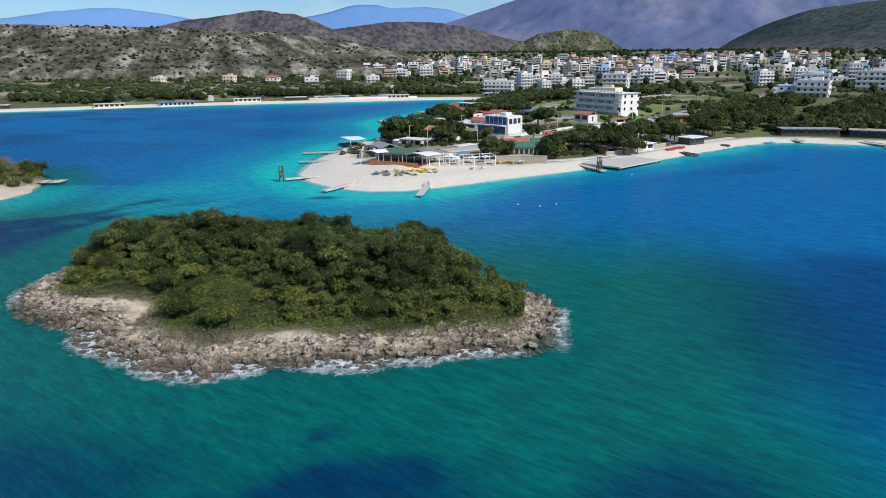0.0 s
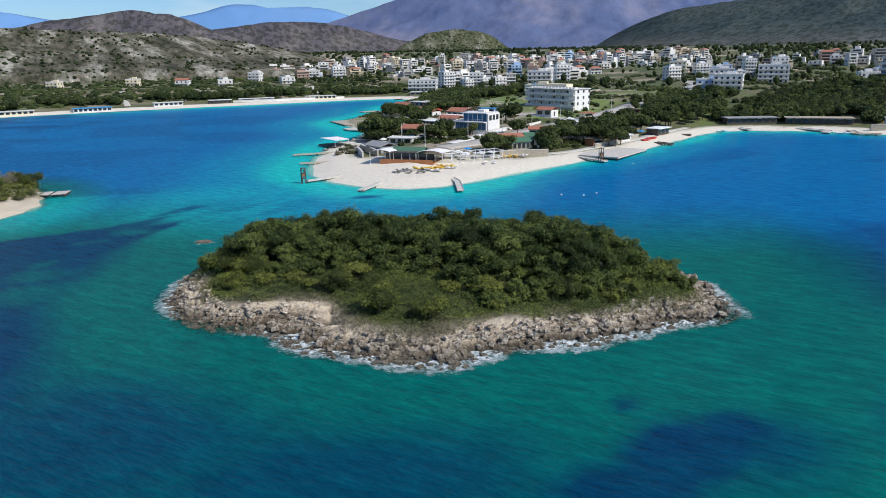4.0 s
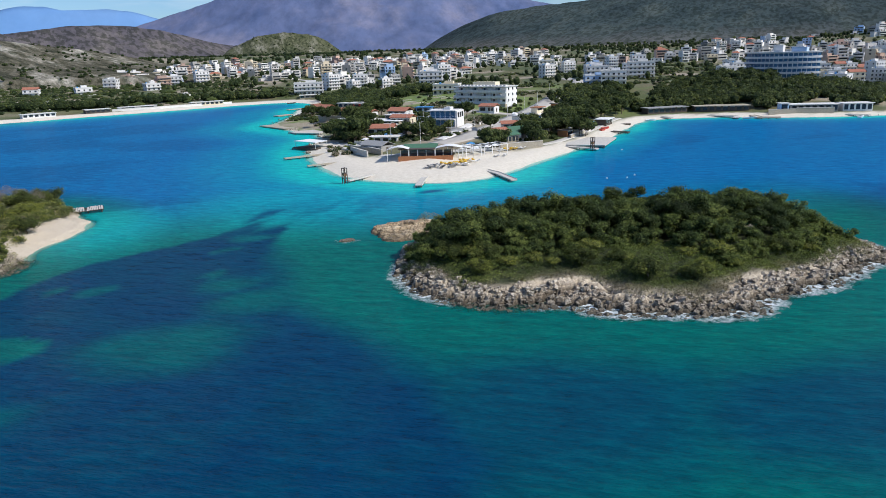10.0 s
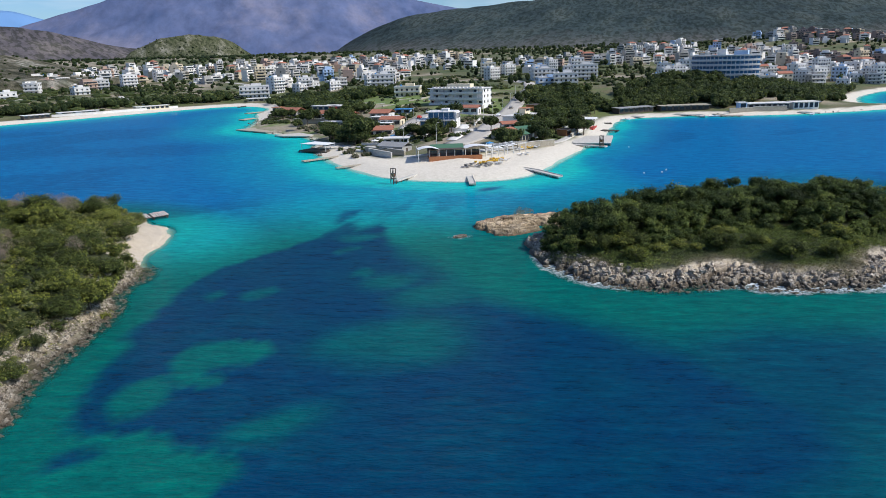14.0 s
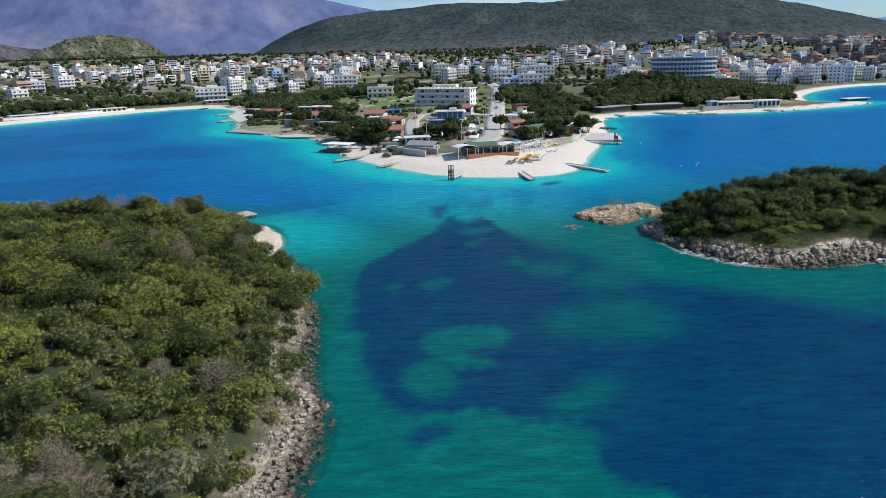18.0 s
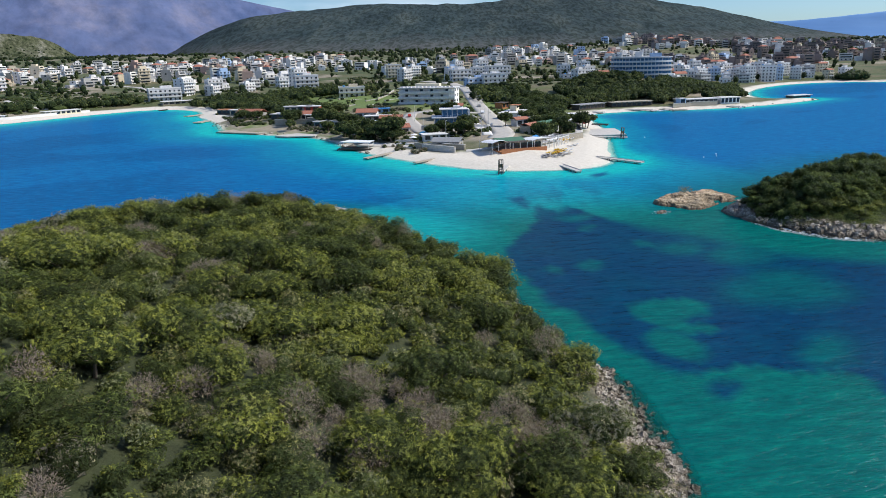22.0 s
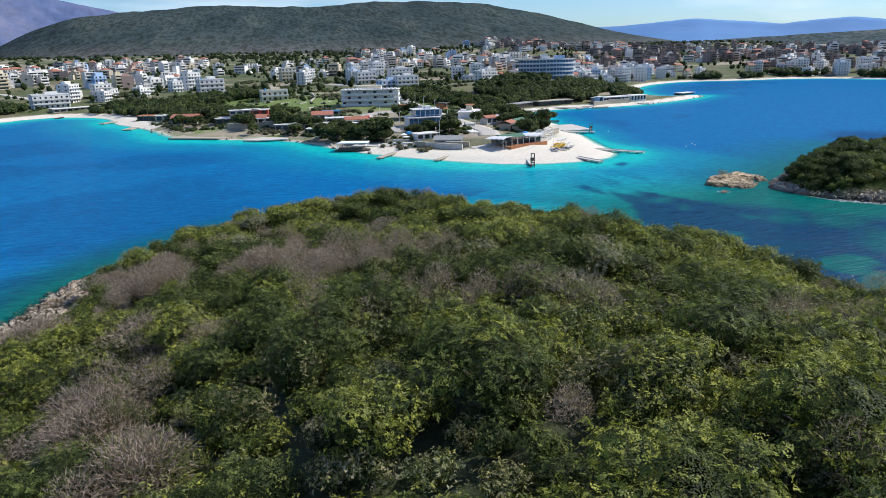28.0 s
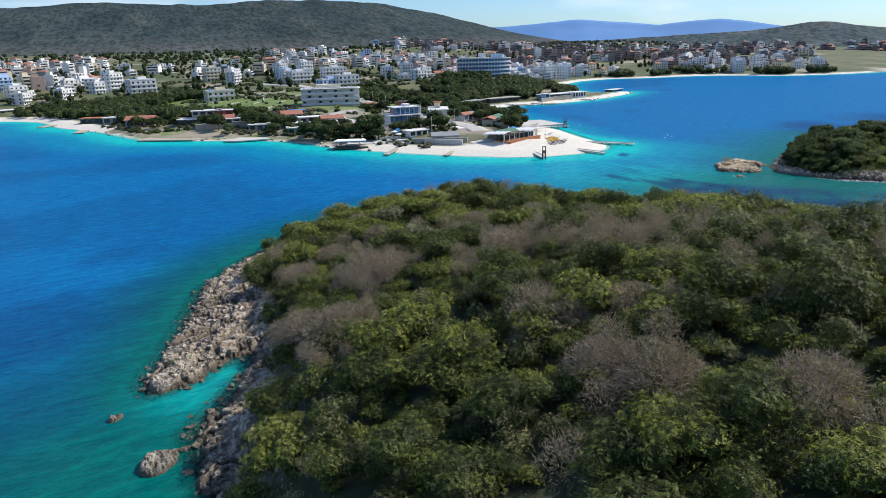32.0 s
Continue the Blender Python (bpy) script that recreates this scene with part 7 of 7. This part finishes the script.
def lamp_post(x, y, tall=7.5):
    ob = tagged(new("lamp_post"), "tall pale metal lamp post", "lamp post", group="lamp posts")
    bm = bmesh.new()
    limb(bm, (0, 0, -0.4), (0, 0, tall), 0.11, 0.07, 7)
    part("pole", bm, SLAB, ob)
    bm = bmesh.new()
    limb(bm, (0, 0, tall - 0.1), (1.2, 0, tall + 0.15), 0.05, 0.05, 6)
    part("arm", bm, SLAB, ob)
    part("lamp_head", boxes((1.0, -0.14, tall + 0.05, 1.6, 0.14, tall + 0.2)), GREYPLASTIC, ob)
    ob.matrix_world = pose(x, y, ground_z(x, y), 0, 0, rb.uniform(0, 360))


for x, y in ((-13, 238), (4, 250), (20, 264), (36, 281), (54, 300), (74, 320), (92, 338), (-2, 282), (14, 305), (118, 369), (-20, 250)):
    lamp_post(x, y)


# more small roofs, sheds and terraces between the trees
low_building("long white terrace bar with a flat roof", -24, 258, 9, 5, 2.6, -30, WHITE, SLAB, "beach_bar", 3)
low_building("grey shed with a metal roof", 4, 330, 12, 6, 2.8, -48, GREYWALL, SLAB, "shed", 3)
low_building("white house with a red tiled roof among trees", 10, 344, 10, 8, 3.0, -48, WHITE, TILE, "cottage", 3, True)
low_building("low white shop with an orange roof", -2, 358, 9, 6, 2.8, -52, WHITE, TILE, "shop", 2, True)
low_building("pale greenhouse shed with a white roof", -4, 318, 12, 5, 2.4, -50, STONE, CANVAS, "shed", 4)
low_building("cream beach house with a tiled roof", -8, 372, 10, 7, 3.0, -55, CREAM, TILE, "cottage", 3, True)
low_building("flat-roofed white house by the road", 41, 258, 9, 7, 3.0, -35, WHITE, SLAB, "cottage", 3)
low_building("white garden house under the pines", 46, 262, 7, 5, 2.6, -20, WHITE, SLAB, "cottage", 2)
low_building("beach kiosk with a white roof under the trees", 60, 246, 7, 4, 2.4, 35, WHITE, CANVAS, "kiosk", 2)
low_building("stone changing cabin above the pier", 47, 238, 5, 4, 2.4, 30, PLANK, DARK, "cabin", 1)
low_building("wooden summer bar by the small jetties", 82, 262, 9, 5, 2.6, 38, DARK, CANVAS, "beach_bar", 3)
low_building("blue striped market stall", 28, 352, 8, 4, 2.4, -40, PALEBLUE, BLUEPLASTIC, "stall", 2)
strip("path_beach", "pale concrete promenade above the beach", [(-31, 229), (-24, 222), (-6, 219), (8, 222), (22, 223), (36, 228), (52, 240), (70, 254), (88, 272), (106, 286)], 3.5, CONCRETE, 0.14)
shore_wall("low white wall beside the villa garden", [(-4, 262), (4, 268), (14, 260), (20, 262)], 1.2, 0.4, WHITE)
shore_wall("grey wall above the groynes", [(-36, 246), (-34.5, 231)], 2.0, 0.5, CONCRETE)
shore_wall("low white wall along the road", [(28, 276), (36, 286), (44, 296)], 0.9, 0.35, WHITE)
shore_wall("stone terrace wall under the pines", [(46, 234), (58, 244), (72, 258)], 1.3)
shore_wall("long field wall behind the lawn", [(70, 400), (96, 420), (128, 452)], 1.1, 0.4)
for x, y in ((-3, 214), (2, 216), (6, 218), (-5, 217), (66, 262), (56, 250), (-26, 262), (-22, 266)):
    parasol("white parasol on the terrace", x, y, CANVAS)
low_building("flat pale terrace bar under the trees", -20, 320, 17, 6, 2.8, -55, CONCRETE, SLAB, "beach_bar", 5)
low_building("red-roofed house beside the side road", 2, 316, 10, 6, 2.8, -48, CREAM, TILE, "cottage", 3, True)
low_building("pale storehouse with a flat roof", -12, 306, 12, 6, 2.6, -50, STONE, SLAB, "shed", 3)
low_building("white snack bar with an awning", -6, 366, 11, 6, 2.8, -52, WHITE, CANVAS, "beach_bar", 3)
for k, (ax, ay, bx, by) in enumerate(((44, 378, 84, 392), (42, 396, 84, 408), (44, 416, 86, 424), (48, 436, 90, 440))):
    shore_wall("low dry-stone wall across the terraced field", [(ax, ay), ((ax + bx) / 2, (ay + by) / 2 + 1), (bx, by)], 0.6, 0.8)
for k, (x, y, turn) in enumerate(((-38, 258, -62), (-33, 264, -62), (-28, 270, -62))):
    slab = tagged(new("terrace_slab_row"), "pale concrete terrace stepping down to the beach", "terrace")
    part("slab", boxes((0, 0, -2, 9, 4, 0.35 + 0.25 * k)), CONCRETE, slab)
    part("kerb", boxes((0, -0.3, -2, 9, -0.004, 0.55 + 0.25 * k)), SLAB, slab)
    slab.matrix_world = pose(x, y, ground_z(x, y), 0, 0, turn)

# ---- boulders and reefs ----
def rock_mesh(seed, mat, squash=0.7, sub=2):
    bm = bmesh.new()
    bmesh.ops.create_icosphere(bm, subdivisions=sub, radius=1)
    for v in bm.verts:
        p = v.co * 1.3 + Vector((seed * 3.1, 0, 0))
        k = 0.72 + 0.6 * noise.noise(p) + 0.5 * noise.noise(p * 2.7)
        v.co = Vector((v.co.x * k, v.co.y * k * 0.8, v.co.z * k * squash))
    cut = random.Random(900 + seed)
    for c in range(9):
        way = Vector((cut.uniform(-1, 1), cut.uniform(-1, 1), cut.uniform(-0.3, 1) * 1.3)).normalized()
        far = max(v.co.dot(way) for v in bm.verts) * cut.uniform(0.5, 0.75)
        for v in bm.verts:
            v.co -= way * max(0.0, v.co.dot(way) - far)
    me = bpy.data.meshes.new("boulder")
    for f in bm.faces:
        f.smooth = False
    bm.to_mesh(me)
    bm.free()
    me.materials.append(mat)
    return me


BOULDERS = [rock_mesh(k, ROCK, sub=1 if k % 2 else 2) for k in range(7)]


def boulders(parent, shore, height, edge, many, seed, where, sizes):
    r = np.random.default_rng(seed)
    x0, x1, y0, y1 = where
    left = many
    while left:
        x, y = r.uniform(x0, x1, 4000), r.uniform(y0, y1, 4000)
        d = inland(x, y, shore)
        k = (d > edge[0]) & (d < edge[1])
        x, y = x[k][:left], y[k][:left]
        z = height(x, y)
        for a, b, c in zip(x, y, z):
            ob = new("boulder", BOULDERS[int(r.integers(7))])
            ob.parent = parent
            s = sizes[0] + (sizes[1] - sizes[0]) * r.random() ** 2.5
            ob.matrix_local = pose(a, b, max(c, -0.3) + 0.05 * s, r.uniform(-25, 25), r.uniform(-25, 25), r.uniform(0, 360)) @ Matrix.Scale(s, 4)
        left -= len(x)


boulders(isle, ISLE, isle_height, (-1.6, 4.8), 240, 501, (-165, -120, 78, 150), (0.2, 0.7))
boulders(isle, ISLE, isle_height, (-2.0, 5), 90, 502, (-246, -180, 165, 220), (0.25, 0.85))
boulders(islet, ISLET, islet_height, (-1.6, 4), 260, 503, (-72, 20, 66, 130), (0.3, 1.0))

boulders(ground, MAINLAND, mainland_height, (-3, 4), 130, 504, (-56, -8, 262, 440), (0.5, 1.9))
boulders(ground, MAINLAND, mainland_height, (-2, 3), 50, 505, (196, 292, 206, 240), (0.5, 1.5))


def reef(label, x, y, rx, ry, high, mat, seed, turn=0):
    """A low rock that breaks the surface."""
    def z(u, v):
        q = np.sqrt((u / rx) ** 2 + (v / ry) ** 2) + 0.5 * (fnoise(u + x, v + y, 3.0, 4, seed) - 0.5)
        a, b = blocks(u + x, v + y, 1.9, seed), blocks(u + x, v + y, 0.9, seed + 7)
        top = high * (0.7 + 0.5 * np.round(3 * fnoise(u + x, v + y, 4.0, 2, seed + 3)) / 3 + 0.6 * a[0] + 0.7 * a[1] + 0.35 * b[0] + 0.4 * b[1] - 0.45 * a[2] - 0.2 * b[2])
        return top * (1 - smooth(0.55, 1.0, q)) - 1.3 * smooth(0.7, 1.2, q)
    step = 0.22
    ob = sheet("reef", np.arange(-rx * 1.4, rx * 1.4, step), np.arange(-ry * 1.4, ry * 1.4, step), z, mat, flat=True)
    ob.matrix_world = pose(x, y, 0, 0, 0, turn)
    return tagged(ob, label, "rock")


OUTCROP = rounded([(-64, 135), (-60.8, 140), (-52, 142.5), (-46, 141), (-40, 136), (-41, 127), (-46, 126), (-50, 128.5), (-54, 129.5), (-59.7, 129)], 1)


def ledge_height(x, y):
    """Low flat beds of rock that dip towards the land, broken into steps and clefts."""
    d = inland(x, y, OUTCROP) + 5.0 * (fnoise(x, y, 5, 4, 551) - 0.52)
    u, v = 0.8 * x - 0.6 * y, 0.6 * x + 0.8 * y
    big, small = blocks(0.45 * u, 1.1 * v, 1.8, 553), blocks(0.6 * u, 1.2 * v, 0.8, 557)
    z = 0.25 + 0.16 * np.clip(d, 0, 4) + 0.5 * smooth(133, 140, y + 0.3 * (x + 52)) + 0.9 * (fnoise(x, y, 7, 3, 559) - 0.4)
    z = z - 1.1 * smooth(0.52, 0.64, fnoise(x, y, 4.5, 3, 563)) * smooth(6, 2, d)
    z = 0.32 * (np.floor(z / 0.32) + smooth(0.75, 1.0, z / 0.32 - np.floor(z / 0.32)))
    z = z + 0.26 * big[0] + 0.3 * big[1] + 0.08 * small[0] + 0.1 * small[1] - 0.2 * big[2]
    return np.where(d > 0, np.maximum(z, -0.6), 0) * smooth(-0.2, 0.5, d) - 1.6 * smooth(0.2, -2.0, d)


outcrop = sheet("reef", np.arange(-68, -36, 0.24), np.arange(122, 146, 0.24), ledge_height, ROCK_TAN, flat=True, keep=lambda x, y: inland(x, y, OUTCROP) > -2.2)
tagged(outcrop, "low flat tan rock ledge beside the small island", "rock")
reef("jagged grey rocks between outcrop and island", -58, 121.5, 5.5, 3.8, 1.3, ROCK, 517, 60)
SLABS = [rock_mesh(20 + k, ROCK_TAN if k < 2 else ROCK, 0.42, 1) for k in range(4)]
r6 = np.random.default_rng(541)
for k in range(16):
    u, v = r6.uniform(-63, -44), r6.uniform(129, 141)
    if inland(np.array([u]), np.array([v]), OUTCROP)[0] < -0.5:
        continue
    ob = new("slab", SLABS[k % 4])
    ob.parent = outcrop
    ob.matrix_local = pose(u, v, ledge_height(np.array([u]), np.array([v]))[0] + 0.08, r6.uniform(-14, 14), r6.uniform(-14, 14), r6.uniform(20, 60)) @ Matrix.Diagonal((r6.uniform(0.6, 1.5), r6.uniform(0.4, 0.9), r6.uniform(0.3, 0.7), 1))
reef("wave-washed rock just above the water", -67.6, 134.6, 2.2, 1.0, 0.35, ROCK, 513)
reef("dark rock in the cove", -235, 182.3, 2.9, 1.9, 0.8, ROCK, 514, 20)
reef("small round rock off the cove", -230.4, 192.8, 1.1, 0.8, 0.5, ROCK, 515)
reef("sharp rock point at the cove", -221, 194, 5, 2.2, 1.0, ROCK, 516, 12)
r5 = np.random.default_rng(521)
C = np.array([(-49.5, 139.2, 1.5), (-48, 138.4, 1.3), (-50.6, 138.4, 1.2)])
stuff("outcrop_scrub", "tuft of brown-green scrub on the outcrop", "scrub", [leaf_cloud(C, np.full((3, 3), 1.25), 320, 0.2, np.full(3, 0.4), np.full(3, 0.5), r5)], LEAF)


def rubble(label, shore, height, edge, many, seed, where, sizes):
    """Angular broken stones along the waterline, past counting."""
    r = np.random.default_rng(seed)
    x, y = r.uniform(where[0], where[1], many * 30), r.uniform(where[2], where[3], many * 30)
    d = inland(x, y, shore)
    k = (d > edge[0]) & (d < edge[1])
    x, y = x[k][:many], y[k][:many]
    n, cube = len(x), np.array([(a, b, c) for a in (-1, 1) for b in (-1, 1) for c in (-1, 1)], float)
    s = sizes[0] + (sizes[1] - sizes[0]) * r.random(n) ** 2
    corner = cube[None] * r.uniform(0.45, 1.0, (n, 8, 3)) * np.stack([s, s * 0.8, s * 0.6], -1)[:, None]
    axis = r.normal(size=(n, 3))
    axis /= np.linalg.norm(axis, axis=1, keepdims=True)
    a = r.uniform(0, 1.0, n)[:, None, None]
    ax = np.repeat(axis[:, None], 8, 1)
    corner = corner * np.cos(a) + np.cross(ax, corner) * np.sin(a) + ax * (ax * corner).sum(-1, keepdims=True) * (1 - np.cos(a))
    V = (corner + np.stack([x, y, np.maximum(height(x, y), -0.2) + 0.15 * s], -1)[:, None]).reshape(-1, 3)
    quad = np.array([(0, 1, 3, 2), (4, 6, 7, 5), (0, 4, 5, 1), (2, 3, 7, 6), (0, 2, 6, 4), (1, 5, 7, 3)])
    F = (quad[None] + (8 * np.arange(n))[:, None, None]).reshape(-1, 4)
    return tagged(new("shore_rubble", raw_mesh("shore_rubble", V, F, ROCK, flat=True)), label, "rocks", kind="stuff")


rubble("pale broken stones along the island's rocky shore", ISLE, isle_height, (-1.4, 4.0), 4200, 531, (-180, -116, 66, 150), (0.12, 0.45))
rubble("pale broken stones round the cove", ISLE, isle_height, (-1.6, 6.0), 1200, 532, (-250, -176, 165, 222), (0.15, 0.5))
rubble("broken stones along the small island's ledges", ISLET, islet_height, (-1.2, 5.0), 3600, 533, (-72, 20, 66, 130), (0.14, 0.62))
